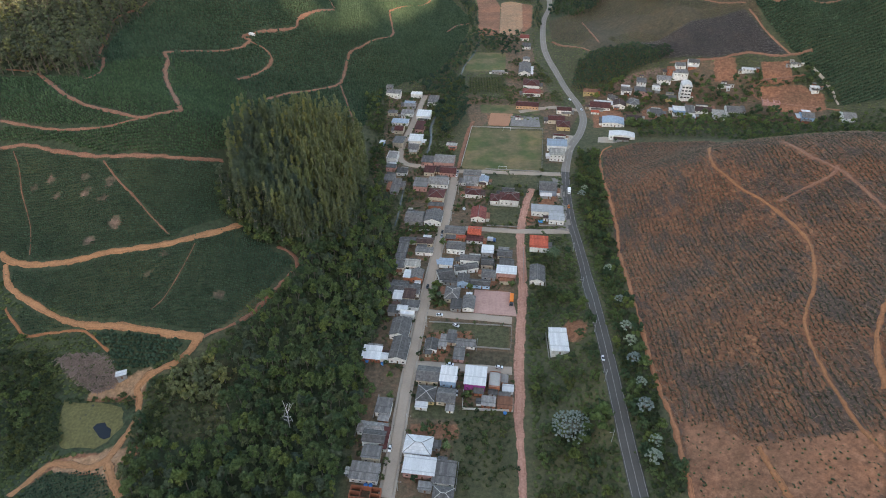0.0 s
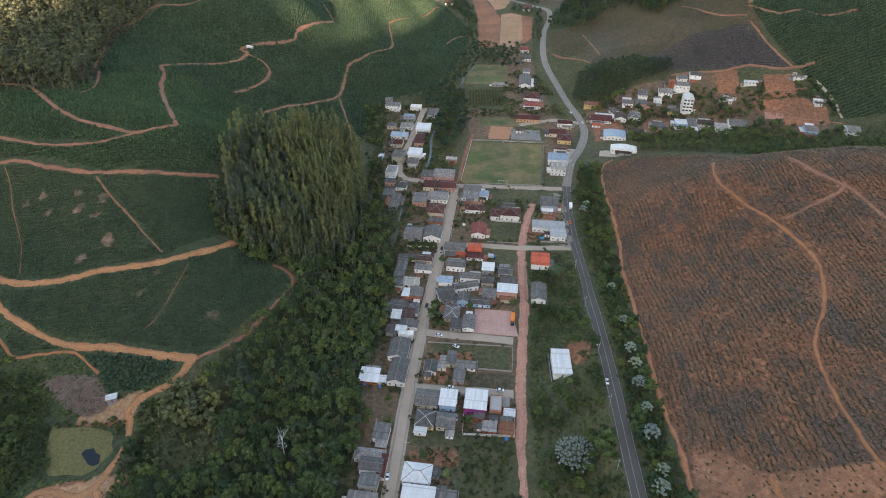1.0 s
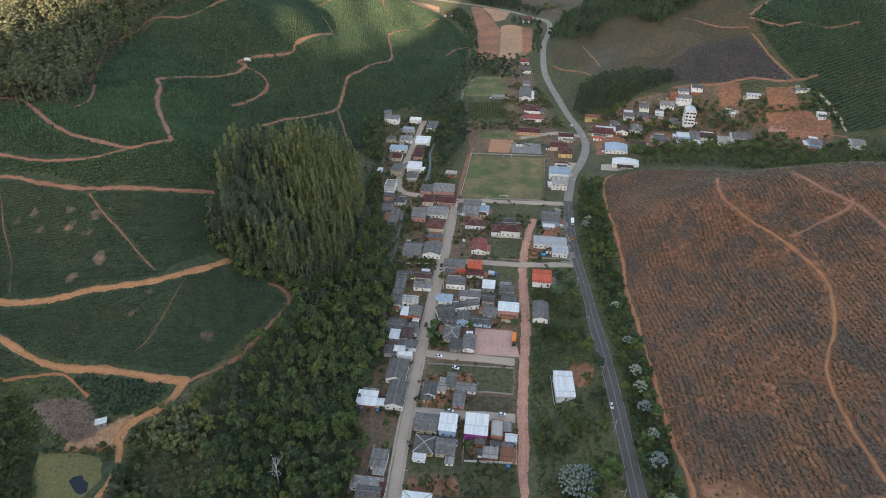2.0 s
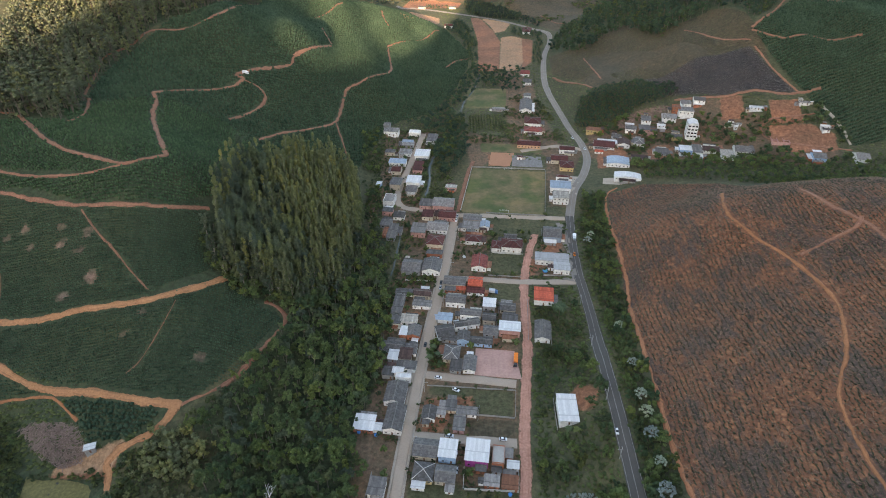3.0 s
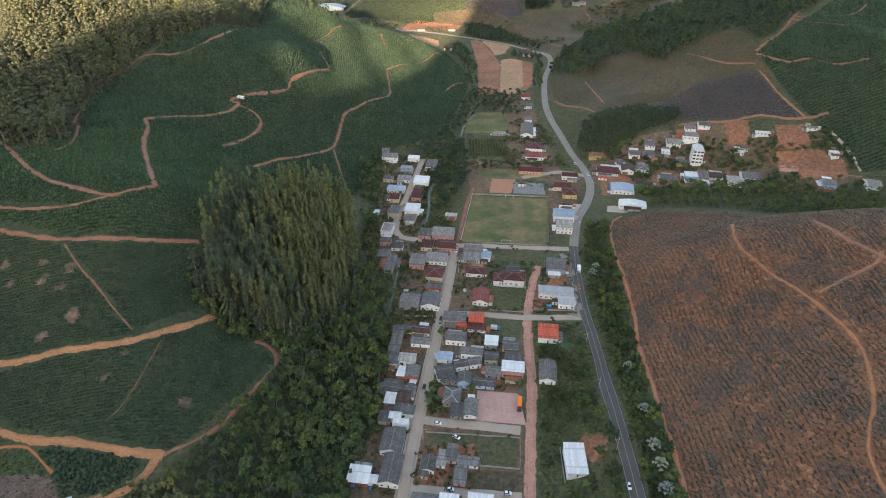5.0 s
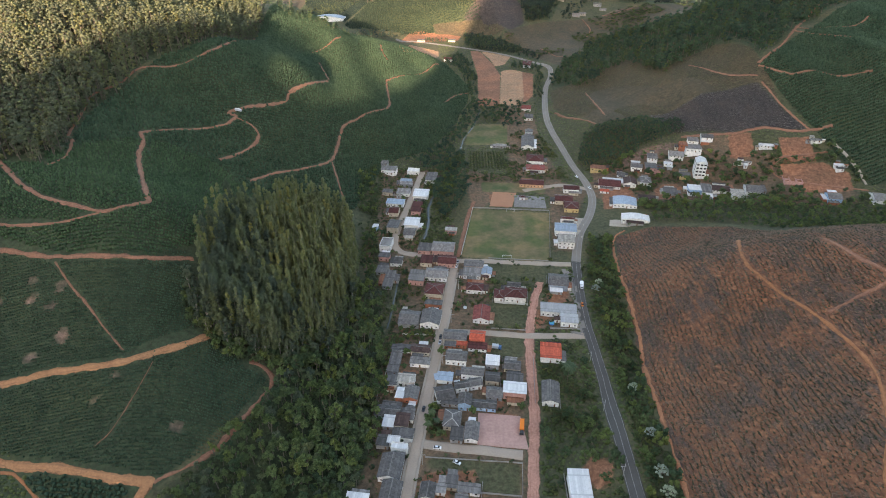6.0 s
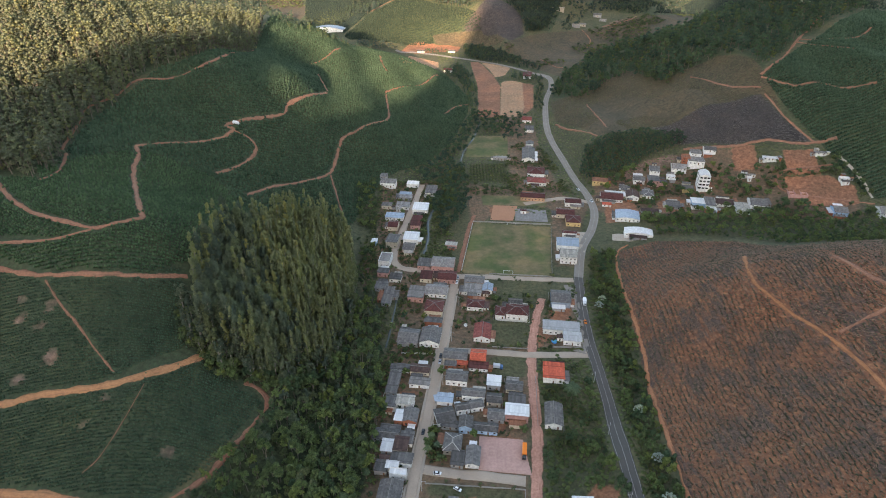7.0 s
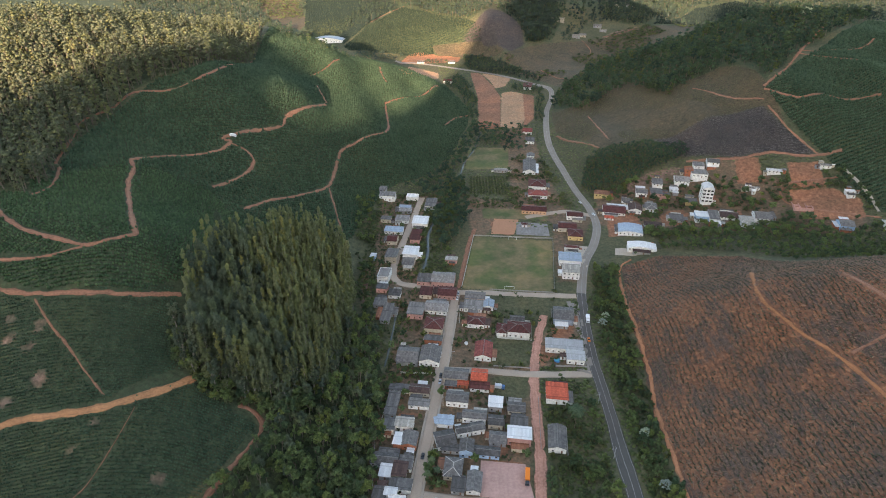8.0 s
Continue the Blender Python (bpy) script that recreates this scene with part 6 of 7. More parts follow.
def litter(rng, r, h, sides=4):
    """A heap of dry branches: crossed flat sticks."""
    V, F = [], []
    for k in range(sides):
        a = rng.uniform(0, math.pi)
        c, s = math.cos(a), math.sin(a)
        o = rng.normal(size=2) * r * 0.5
        z0, z1 = rng.uniform(0.05, h, 2)
        w = 0.10
        b = len(V)
        V += [(o[0] - c * r - s * w, o[1] - s * r + c * w, z0), (o[0] - c * r + s * w, o[1] - s * r - c * w, z0), (o[0] + c * r + s * w, o[1] + s * r - c * w, z1), (o[0] + c * r - s * w, o[1] + s * r + c * w, z1)]
        F += [(b, b + 1, b + 2), (b, b + 2, b + 3)]
    return np.array(V), np.array(F)


def sow(name, label, category, places, makers, material, size, seed, sink=0.05, spin=6.28):
    rng = np.random.default_rng(seed)
    Z = land(places[:, 0], places[:, 1]) + 0.0
    V, F, base = [], [], 0
    for i, (x, y) in enumerate(places):
        v, f = makers[rng.integers(len(makers))]
        s, a = rng.uniform(*size), rng.uniform(0, spin)
        c, d = math.cos(a) * s, math.sin(a) * s
        R = np.array([[c, -d, 0], [d, c, 0], [0, 0, s * rng.uniform(0.8, 1.25)]])
        V.append(v @ R.T + (x, y, Z[i] - sink))
        F.append(f + base)
        base += len(v)
    return stuff(name, label, category, np.concatenate(V), np.concatenate(F), [material])


def rows(poly, angle, across, along, seed, jitter=0.16, keep=None, bend=0.0):
    """Planting rows at an angle over an outline: places along lines that are so far apart, bent gently."""
    rng = np.random.default_rng(seed)
    P = np.array(poly, float)
    c = P.mean(0)
    ca, sa = math.cos(radians(angle)), math.sin(radians(angle))
    Q = (P - c) @ np.array([[ca, -sa], [sa, ca]])
    u = np.arange(Q[:, 0].min() - 5, Q[:, 0].max() + 5, along)
    v = np.arange(Q[:, 1].min() - 25, Q[:, 1].max() + 25, across)
    U, W = np.meshgrid(u, v)
    U = U + rng.uniform(-1, 1, U.shape) * along * jitter * 2
    W = W + rng.normal(size=W.shape) * across * jitter * 0.6 + bend * (U / 50) ** 2 + 1.2 * np.sin(U / 23 + W / 60)
    X, Y = c[0] + U * ca - W * sa, c[1] + U * sa + W * ca
    ok = (inside(poly, X, Y, 0.1) > 0.5) & open_ground(X, Y, 0)
    X, Y = X[ok], Y[ok]
    if keep is not None:
        k = keep(X, Y)
        X, Y = X[k], Y[k]
    return np.stack([X, Y], 1)


def outside(polys):
    return lambda X, Y: np.all([inside(p, X, Y, 0.1) < 0.5 for p in polys], axis=0)


def patchy(scale, level, seed):
    """True over patches of the plan of about that size."""
    r = np.random.default_rng(seed)
    k = [(r.normal(size=2) / scale, r.uniform(0, 6.3)) for _ in range(7)]
    return lambda X, Y: sum(np.sin(X * f[0] + Y * f[1] + p) for f, p in k) > level


plant_rng = np.random.default_rng(77)
TUFTS = [tuft(plant_rng, 0.76, 1.5, 4) for _ in range(6)]
BIG_TUFTS = [tuft(plant_rng, 2.2, 3.4, 6) for _ in range(6)]
SHRUBLETS = [tuft(plant_rng, 0.8, 1.15, 6) for _ in range(6)]
SHOOTS = [(v * (0.85, 1.7, 0.9), f) for v, f in (tuft(plant_rng, 0.9, 1.0, 4) for _ in range(8))]
LOW_TUFTS = [tuft(plant_rng, 1.25, 0.45, 6) for _ in range(6)]
STICKS = [litter(plant_rng, 1.2, 0.4, 5) for _ in range(6)]

WEST_PLANTING, EAST_PLANTING, *FAR_PLANTING = COVER["planted"]
no_woods = outside(COVER["woods"] + [POND_WOOD, [(-217.2, 214.6), (-168.6, 209.0), (-152.6, 175.4), (-199.7, 179.0)]])
bald = outside(SOIL_PATCHES)
LOWER_BLOCK = [(-277.4, 286.4), (-238.7, 285.1), (-206.4, 291.5), (-171.6, 295.4), (-134.2, 322.5), (-113.5, 309.6), (-98, 303.2), (-116.1, 258), (-136.7, 245.1), (-210.3, 254.1), (-258, 268.3)]
UPPER_BLOCK = [(-309.6, 363.8), (-265.7, 362.5), (-227, 349.6), (-160, 372.8), (-136.7, 330.2), (-174.2, 300.6), (-238.7, 291.5), (-277.4, 295.4), (-335.4, 296.7)]
HILL_BLOCK = [(-309.6, 384.4), (-229.6, 375.4), (-206.4, 383.1), (-201.2, 425.7), (-238.7, 516), (-290.2, 464.4), (-277.4, 445.1), (-335.4, 438.6)]
MID_BLOCK = [(-229.6, 372.8), (-303.2, 380.6), (-309.6, 368.9), (-265.7, 367.7), (-227, 354.8), (-174.2, 362.5), (-152.2, 387), (-161.2, 425.7), (-141.9, 479.9), (-187.1, 518.6), (-236.1, 516), (-203.8, 425.7), (-203.8, 383.1)]
FRONT_BLOCK = [(-204.9, 248.3), (-147.1, 239.7), (-152.9, 230.0), (-167.2, 223.4), (-181.2, 223.9), (-191.3, 232.8)]
LEFT_BLOCK = [(-251.6, 262.3), (-228.8, 254.3), (-212.1, 249.5), (-238.1, 245.2), (-253.2, 251.2)]
POND_SCRUB = [(-239.6, 207.7), (-212.0, 212.5), (-195.6, 181.5), (-206.2, 173.8), (-217.2, 163.2)]
EAST_SCRUB = [(-154.2, 154.5), (-166.9, 178.5), (-156.6, 178.4), (-143.0, 181.0), (-150.1, 202.8), (-144.3, 215.1), (-139.2, 225.9), (-152.3, 221.4), (-163.9, 212.4), (-159.7, 190.6), (-164.5, 172.5)]
SOUTH_BLOCK = [(-165.1, 167.7), (-152.2, 141.9), (-206.4, 135.5), (-200, 165.1), (-174.2, 167.7)]
blocks = [rows(LOWER_BLOCK, 4, 1.65, 1.1, 1, keep=bald, bend=-3), rows(UPPER_BLOCK, 3, 1.65, 1.1, 2, keep=bald, bend=2), rows(LEFT_BLOCK, 0, 1.65, 1.2, 20), rows(SOUTH_BLOCK, 10, 1.9, 1.4, 4)]
sow("plantation_rows", "dense rows of young dark green plantation trees", "plantation", np.concatenate(blocks), TUFTS, LEAF["bush"], (0.45, 0.95), 11)
sow("plantation_rows", "older bushy plantation trees above the pond", "plantation", rows(FRONT_BLOCK, -8, 2.1, 1.5, 3, 0.25), TUFTS, LEAF["bush"], (0.9, 1.6), 19)
mids = [rows(HILL_BLOCK, 62, 2.6, 1.6, 5), rows(MID_BLOCK, 12, 2.3, 1.5, 6)]
sow("plantation_rows", "rows of young trees on the western slope", "plantation", np.concatenate(mids), TUFTS, LEAF["bush"], (0.8, 1.35), 12)
upper = outside([LOWER_BLOCK, UPPER_BLOCK, HILL_BLOCK, MID_BLOCK, FRONT_BLOCK, SOUTH_BLOCK])
far_keep = lambda X, Y: no_woods(X, Y) & upper(X, Y) & (Y > 387)
sow("plantation_rows", "dark green plantation over the far slope", "plantation", rows(WEST_PLANTING, 28, 3.3, 1.75, 7, 0.2, far_keep), TUFTS, LEAF["bush"], (1.1, 1.75), 13)
sow("plantation_rows", "terraced rows of plantation trees on the eastern hill", "plantation", rows(EAST_PLANTING, 8, 3.7, 1.8, 8, 0.16, outside(COVER["woods"])), TUFTS, LEAF["bush"], (1.3, 1.9), 14)

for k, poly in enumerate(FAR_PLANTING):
    sow("plantation_rows", "hazy green plantation on the far hills", "plantation", rows(poly, 15, 5.0, 3.4, 80 + k, 0.2), BIG_TUFTS, LEAF["dimmed_crop"], (0.55, 0.95), 90 + k)
grassy = [rows(p, 20, g, g * 0.6, 95 + k, 0.3, patchy(16, -1.5, 10)) for k, (p, g) in enumerate(zip(COVER["dry"][:2], (2.4, 6.0)))]
sow("rough_grass", "low grass tufts over the dry hillside", "grass", np.concatenate(grassy), LOW_TUFTS, LEAF["straw"], (0.35, 0.85), 97)
ash = scatter(COVER["burnt"][0], 2.1, 84, 0.5, lambda X, Y: open_ground(X, Y, 0))
sow("dry_branches", "charred and bleached branches on the cleared slope", "branches", ash, STICKS, LEAF["ash"], (0.6, 1.5), 86)

off_earth = outside(COVER["earth"] + COVER["tilled"][:2])
near_pond = outside([LOWER_BLOCK, UPPER_BLOCK, FRONT_BLOCK, LEFT_BLOCK, SOUTH_BLOCK, [(-217.2, 214.6), (-168.6, 209.0), (-152.6, 175.4), (-199.7, 179.0)]])
# rough pasture: low weeds and tussocks wherever nothing else grows
bare = outside([p for k in ("planted", "felled", "woods", "lawn", "earth", "tilled", "burnt", "dry", "yards") for p in COVER[k]] + [[(-217.2, 214.6), (-168.6, 209.0), (-152.6, 175.4), (-199.7, 179.0)]])
weeds = [scatter(poly, gap, 140 + k, 0.5, lambda X, Y: bare(X, Y) & open_ground(X, Y, 0.5)) for k, (poly, gap) in enumerate((
    ([(-60, 600), (40, 560), (160, 540), (450, 480), (450, 620), (160, 720), (150, 1180), (-10, 1180), (20, 900)], 3.6),
    ([(-60, 430), (10, 430), (10, 620), (-60, 620)], 2.8), ([(40, 120), (100, 120), (112, 470), (60, 380)], 2.8)))]
sow("rough_pasture", "low weeds and grass tussocks on rough pasture", "grass", np.concatenate(weeds + [scatter([(-330, 130), (-140, 130), (-150, 235), (-200, 262), (-250, 285), (-330, 290)], 2.2, 160, 0.5, lambda X, Y: near_pond(X, Y) & off_earth(X, Y) & open_ground(X, Y, 0.5))]), LOW_TUFTS, LEAF["weed"], (0.4, 1.3), 150)

# the felled field: stump shoots in rows and dry branches between them
FELLED = COVER["felled"][0]
green = patchy(22, -3.4, 3)
seen_part = lambda X, Y: (X < 303) & (Y > 110) & (Y < 497)
low_strip = [(104.5, 134.2), (112.2, 171.6), (121.3, 167.7), (132.9, 152.2), (181.9, 148.3), (206.4, 103.2), (103.2, 77.4)]
above = outside([low_strip])
thick = patchy(14, -0.6, 21)
shoots = rows(FELLED, 86, 2.3, 0.85, 9, 0.27, lambda X, Y: green(X, Y) & seen_part(X, Y) & (np.random.default_rng(5).random(X.shape) < np.where(above(X, Y), np.where(thick(X, Y), 0.92, 0.58), 0.12)))
sow("stump_shoots", "dark green shoots from felled stumps in rows", "shrubs", shoots, SHOOTS, foliage("shoot_foliage", (0.040, 0.047, 0.029), (0.104, 0.104, 0.064), 0.2), (0.26, 0.66), 15, spin=0.5)
brush = scatter(FELLED, 2.6, 10, 0.5, lambda X, Y: seen_part(X, Y) & open_ground(X, Y, 0) & above(X, Y))
sow("dry_branches", "grey and tan dry branches littering the felled field", "branches", brush, STICKS, LEAF["slash"], (0.5, 1.25), 16)
dots = scatter(low_strip, 5.0, 12, 0.5, lambda X, Y: Y > 110)
sow("stump_shoots", "scattered grey-green shoots on bare soil", "shrubs", dots, SHRUBLETS, LEAF["weed"], (0.35, 0.75), 17)
heap = scatter([(-221.1, 233.2), (-213.0, 236.2), (-192.4, 233.5), (-180.8, 220.9), (-185.9, 216.4), (-193.3, 214.8), (-210.6, 224.1)], 1.05, 13, 0.5)
sow("brush_heap", "greyish heap of cleared branches beside the hut", "branches", heap, STICKS, LEAF["heap"], (0.9, 1.8), 18)

# verges, gardens and woods round the village
free = lambda X, Y: open_ground(X, Y, 2.0)
for i, (x, y) in enumerate(scatter(VERGE, 5.6, 21, keep=free)):
    ROADSIDE[i % 3].plant(x, y, tree_rng.uniform(0.6, 1.15), "trees along the highway")
for i, (x, y) in enumerate(scatter(ROUGH, 9.0, 22, keep=lambda X, Y: open_ground(X, Y, 5.5))):
    if y > 194 or tree_rng.random() < 0.4:
        ROADSIDE[i % 3].plant(x, y, tree_rng.uniform(0.6, 1.15), "trees on the rough ground")
stand("scrub", "green scrub on rough ground beside the highway", SCRUB, np.concatenate([scatter(ROUGH, 3.9, 23, keep=lambda X, Y: free(X, Y) & patchy(8, 0.35, 9)(X, Y)), scatter(VERGE, 3.8, 24, keep=free), scatter(SOUTH_LOT, 13, 25, keep=free)]), (0.45, 1.1), 26, "shrubs")
stand("scrub", "low green scrub in a clearing of the woodland", SCRUB, np.concatenate([scatter(CLEARING, 2.2, 92), scatter(PALE_EDGE, 3.2, 93)]), (0.16, 0.5), 94, "shrubs")
stand("scrub", "tangled scrub beside the pond and the track", SCRUB, np.concatenate([scatter(POND_SCRUB, 3.0, 27, keep=free), scatter([(-226, 237), (-212, 212), (-190, 211), (-176, 213), (-168, 208), (-170, 204), (-190, 209), (-214, 206), (-240, 210), (-262, 235)], 3.4, 32, keep=free), scatter(EAST_SCRUB, 3.4, 28, keep=free)]), (0.4, 1.1), 29, "shrubs")
for n, (poly, gap, lo, hi) in enumerate(((STREAM_NORTH, 7.2, 0.7, 1.1), (DARK_SLOPE, 7.6, 0.7, 1.05), (FARM_TREES, 9, 0.5, 0.9), (FIELD_EDGE, 5.4, 0.4, 0.8), (POND_WOOD, 7, 0.55, 0.95), (WEST_BANK, 7, 0.5, 0.9), (CREEK, 7, 0.4, 0.8))):
    stand("grove", ("trees along the stream", "dark trees on the slope", "farmyard trees", "hedge of trees behind the felled field", "trees beside the pond", "trees on the stream bank", "garden trees by the creek")[n] + ", mixed green", NORTH_GROVE if n < 3 else GROVE, scatter(poly, gap, 30 + n, keep=free), (lo, hi), 40 + n)
off_pitch = outside(COVER["lawn"] + COVER["meadow"][:7] + COVER["dry"][-1:] + [[(20, 293), (45, 291), (47, 266), (17, 269)]])
NW_VILLAGE = [(-62, 620), (-5, 620), (8, 520), (-8, 470), (-20, 470), (-58, 440), (-66, 520)]
stand("scrub", "garden shrubs between the upper houses", SCRUB, np.concatenate([scatter(NW_VILLAGE, 3.4, 62, 0.5, lambda X, Y: open_ground(X, Y, 1.2) & ((X < -9) | (Y > 545) | patchy(6, 1.0, 12)(X, Y))), scatter(VILLAGE, 3.3, 63, 0.5, lambda X, Y: open_ground(X, Y, 0.9) & patchy(9, -0.7, 4)(X, Y) & off_pitch(X, Y))]), (0.25, 0.75), 64, "shrubs")
stand("young_wood", "block of young dark green trees on the hillside", YOUNG, rows(YOUNG_WOOD, -12, 3.5, 3.1, 50), (0.85, 1.1), 51)
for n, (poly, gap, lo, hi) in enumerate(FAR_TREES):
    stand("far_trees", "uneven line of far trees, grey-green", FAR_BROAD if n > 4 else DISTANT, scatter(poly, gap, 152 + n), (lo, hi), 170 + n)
stand("grove", "dense mixed trees between the tilled field and the stream", NORTH_GROVE + [GROVE[2]], scatter([(40, 828), (58, 838), (84, 812), (92, 780), (76, 756), (52, 756), (40, 775)], 6.0, 58, keep=free), (0.45, 0.85), 59)
stand("orchard", "small orchard of clipped trees in rows", SCRUB, rows(ORCHARD, 86, 3.1, 1.5, 54, 0.08), (0.34, 0.46), 55)
stand("grove", "yellowish bushy trees beside the orchard", [GROVE[2], GARDEN[1]], scatter([(6, 646), (24, 652), (26, 618), (8, 610)], 5.0, 56), (0.7, 1.1), 57)
for i, (x, y) in enumerate(scatter(VILLAGE, 7.5, 60, 0.5, lambda X, Y: open_ground(X, Y, 1.2) & open_ground(X, Y + 2.5, 0) & open_ground(X + 2, Y, 0) & open_ground(X - 2, Y, 0) & off_pitch(X, Y))):
    if tree_rng.random() < 0.5:
        GARDEN[i % 2].plant(x, y, tree_rng.uniform(0.5, 1.0), "garden trees")
for i, (x, y) in enumerate(scatter(HAMLET, 7.5, 61, 0.5, lambda X, Y: open_ground(X, Y, 2.5) & off_earth(X, Y))):
    GARDEN[i % 2].plant(x, y, tree_rng.uniform(0.8, 1.6), "garden trees")

NORTH_LOTS = [(30, 575), (105, 570), (130, 590), (118, 700), (98, 740), (70, 700), (66, 640), (24, 620)]
stand("scrub", "garden shrubs and young trees round the northern houses", SCRUB, np.concatenate([scatter(NORTH_LOTS, 4.4, 65, 0.5, lambda X, Y: open_ground(X, Y, 1.0) & off_pitch(X, Y) & patchy(12, -0.4, 6)(X, Y)), scatter(HAMLET, 4.8, 66, 0.5, lambda X, Y: open_ground(X, Y, 1.0) & off_earth(X, Y) & patchy(12, 0.0, 7)(X, Y))]), (0.35, 1.2), 67, "shrubs")
clear_yard = outside([[(-74, 509), (-68, 518), (-54, 513), (-53, 495), (-62, 489)]])
stand("grove", "bushy trees and scrub along the creek and the slope", [GARDEN[0], GARDEN[1], SCRUB[0]], np.concatenate([scatter(p, 4.2, 75 + k, 0.5, lambda X, Y: open_ground(X, Y, 1.0) & ((X < -13.5) | (Y > 560)) & clear_yard(X, Y)) for k, p in enumerate((CREEK_BANK, WEST_EDGE))]), (0.5, 1.25), 77)
stand("hedge", "long dark hedge of trees along the top of the field", [GROVE[1], GROVE[2], GARDEN[0]], scatter(HEDGE, 4.4, 78, 0.45, lambda X, Y: open_ground(X, Y, 1.0)), (0.4, 0.75), 79)
far_bush = patchy(40, 0.5, 8)
stand("far_scrub", "scattered bushes over the far dry hillside", SCRUB, np.concatenate([scatter(p, 9, 68 + k, 0.5, far_bush) for k, p in enumerate(COVER["dry"][1:4])]), (0.8, 1.8), 69, "shrubs")

stand("garden_hedge", "dense green strip of garden bushes between the houses", [GARDEN[0], GARDEN[1], SCRUB[0]], np.concatenate([scatter(p, 2.6, 190 + k, 0.45, lambda X, Y: open_ground(X, Y, 0.6)) for k, p in enumerate((
    [(-29, 365), (-5, 366), (-3, 356), (-14, 354), (-29, 355)], [(-38, 345), (-32, 358), (-28, 362), (-31, 326), (-37, 331)], [(-9, 298), (0, 298), (1, 275), (-8, 277)]))]), (0.4, 0.8), 193, "shrubs")
for x, y in [(87.0, 331.0), (78.0, 298.0), (44.8, 294.8), (-4.8, 292.8), (-7.4, 284.2), (17.0, 291.2), (0.2, 340.4), (-21.5, 338.9)]:
    GARDEN[0].plant(x, y, tree_rng.uniform(0.95, 1.2), "garden trees")
far_bare = outside([p for k in COVER for p in COVER[k]])
stand("far_woods", "woods on the hills at the valley end, leaves tinted hazy", HAZY, scatter([(-700, 1400), (100, 1330), (600, 1400), (1250, 1560), (1350, 2100), (-1000, 2100)], 21, 98, 0.45, far_bare), (0.8, 1.7), 99)

# silvery trees, palms and the bare tree
def silver_tree(seed, spread, height, gap):
    """A broad tree whose pale leaves stand in separate rosettes at the ends of the branches."""
    rng = np.random.default_rng(seed)
    P = scatter([(spread * math.cos(k * 0.6283), spread * math.sin(k * 0.6283)) for k in range(10)], gap, seed, 0.3)
    r = np.hypot(P[:, 0], P[:, 1])
    C = np.stack([P[:, 0], P[:, 1], height * (1 - 0.5 * (r / spread) ** 2) + rng.normal(size=len(P)) * 0.3], 1)
    lv, lf = leaf_cloud(rng, C, rng.uniform(0.5, 0.8, len(C)), 26, 0.3)
    wood = [tube([(0, 0, -0.5), (0.1, 0, height * 0.5)], [0.3, 0.2])]
    for c in C:
        wood.append(tube([(0.1, 0, height * 0.4), tuple(c * [0.6, 0.6, 0.8]), tuple(c)], [0.1, 0.06, 0.03], 4))
    return Model("silver_leaved_tree", joined(wood), (lv.tolist(), lf.tolist()), PALE_BARK, LEAF["silver"], "spreading tree with pale silvery leaf rosettes")


def palm_tree(seed, height, reach=1.0, fronds=15):
    rng = np.random.default_rng(seed)
    V, F = [], []
    for k in range(fronds):
        a, drop = k * 2.4, rng.uniform(0.5, 1.6)
        d, s = np.array([math.cos(a), math.sin(a), 0]), np.array([-math.sin(a), math.cos(a), 0])
        L = reach * rng.uniform(2.6, 3.5)
        for j in range(6):
            t0, t1 = j / 6, (j + 1) / 6
            w0, w1 = 0.55 * reach * math.sin(math.pi * (0.15 + 0.8 * t0)), 0.55 * reach * math.sin(math.pi * (0.15 + 0.8 * t1))
            for side in (-1, 1):
                b = len(V)
                for t, w in ((t0, 0), (t1, 0), (t1, w1), (t0, w0)):
                    z = height + reach * 0.9 * math.sin(t * 2.2) * (1 - drop * 0.3) - reach * drop * 1.5 * t * t - abs(w) * 0.45
                    V.append(tuple(d * L * t + s * side * w + np.array([0, 0, z])))
                F += [(b, b + 1, b + 2), (b, b + 2, b + 3)]
    wood = tube([(0, 0, -0.4), (0.15, 0.1, height * 0.5), (0.05, 0.2, height)], [0.2, 0.15, 0.13])
    return Model("palm_tree", wood, (V, F), BARK, LEAF["palm"], "palm tree with arching green fronds", "palm")


SILVER_BIG, SILVER = silver_tree(71, 10.6, 9.0, 1.75), silver_tree(72, 3.6, 7.0, 1.3)
SILVER_BIG.plant(63.7, 180.0, 1.0)
ROADSIDE[0].plant(75.5, 178.5, 1.75, "trees on the rough ground")
stand("understorey", "low dark shrubs under the silvery tree", GARDEN, scatter([(54, 186), (72, 187), (74, 174), (66, 168), (55, 171)], 3.0, 171, 0.45), (0.6, 1.0), 172)
for x, y, s in ((102.3, 237.4, 1.0), (93.5, 153.5, 1.1), (111.6, 406.4, 0.9), (114.8, 412.8, 0.9), (-246.4, 757.2, 1.3), (96.8, 162.5, 0.9), (478.6, 903, 2.0), (100, 212, 1.1), (105, 262, 0.9), (97, 181, 1.2), (108, 300, 0.9), (99, 196, 0.9), (101.5, 226, 1.0)):
    SILVER.plant(x, y, s)
PALM = palm_tree(73, 7.5)
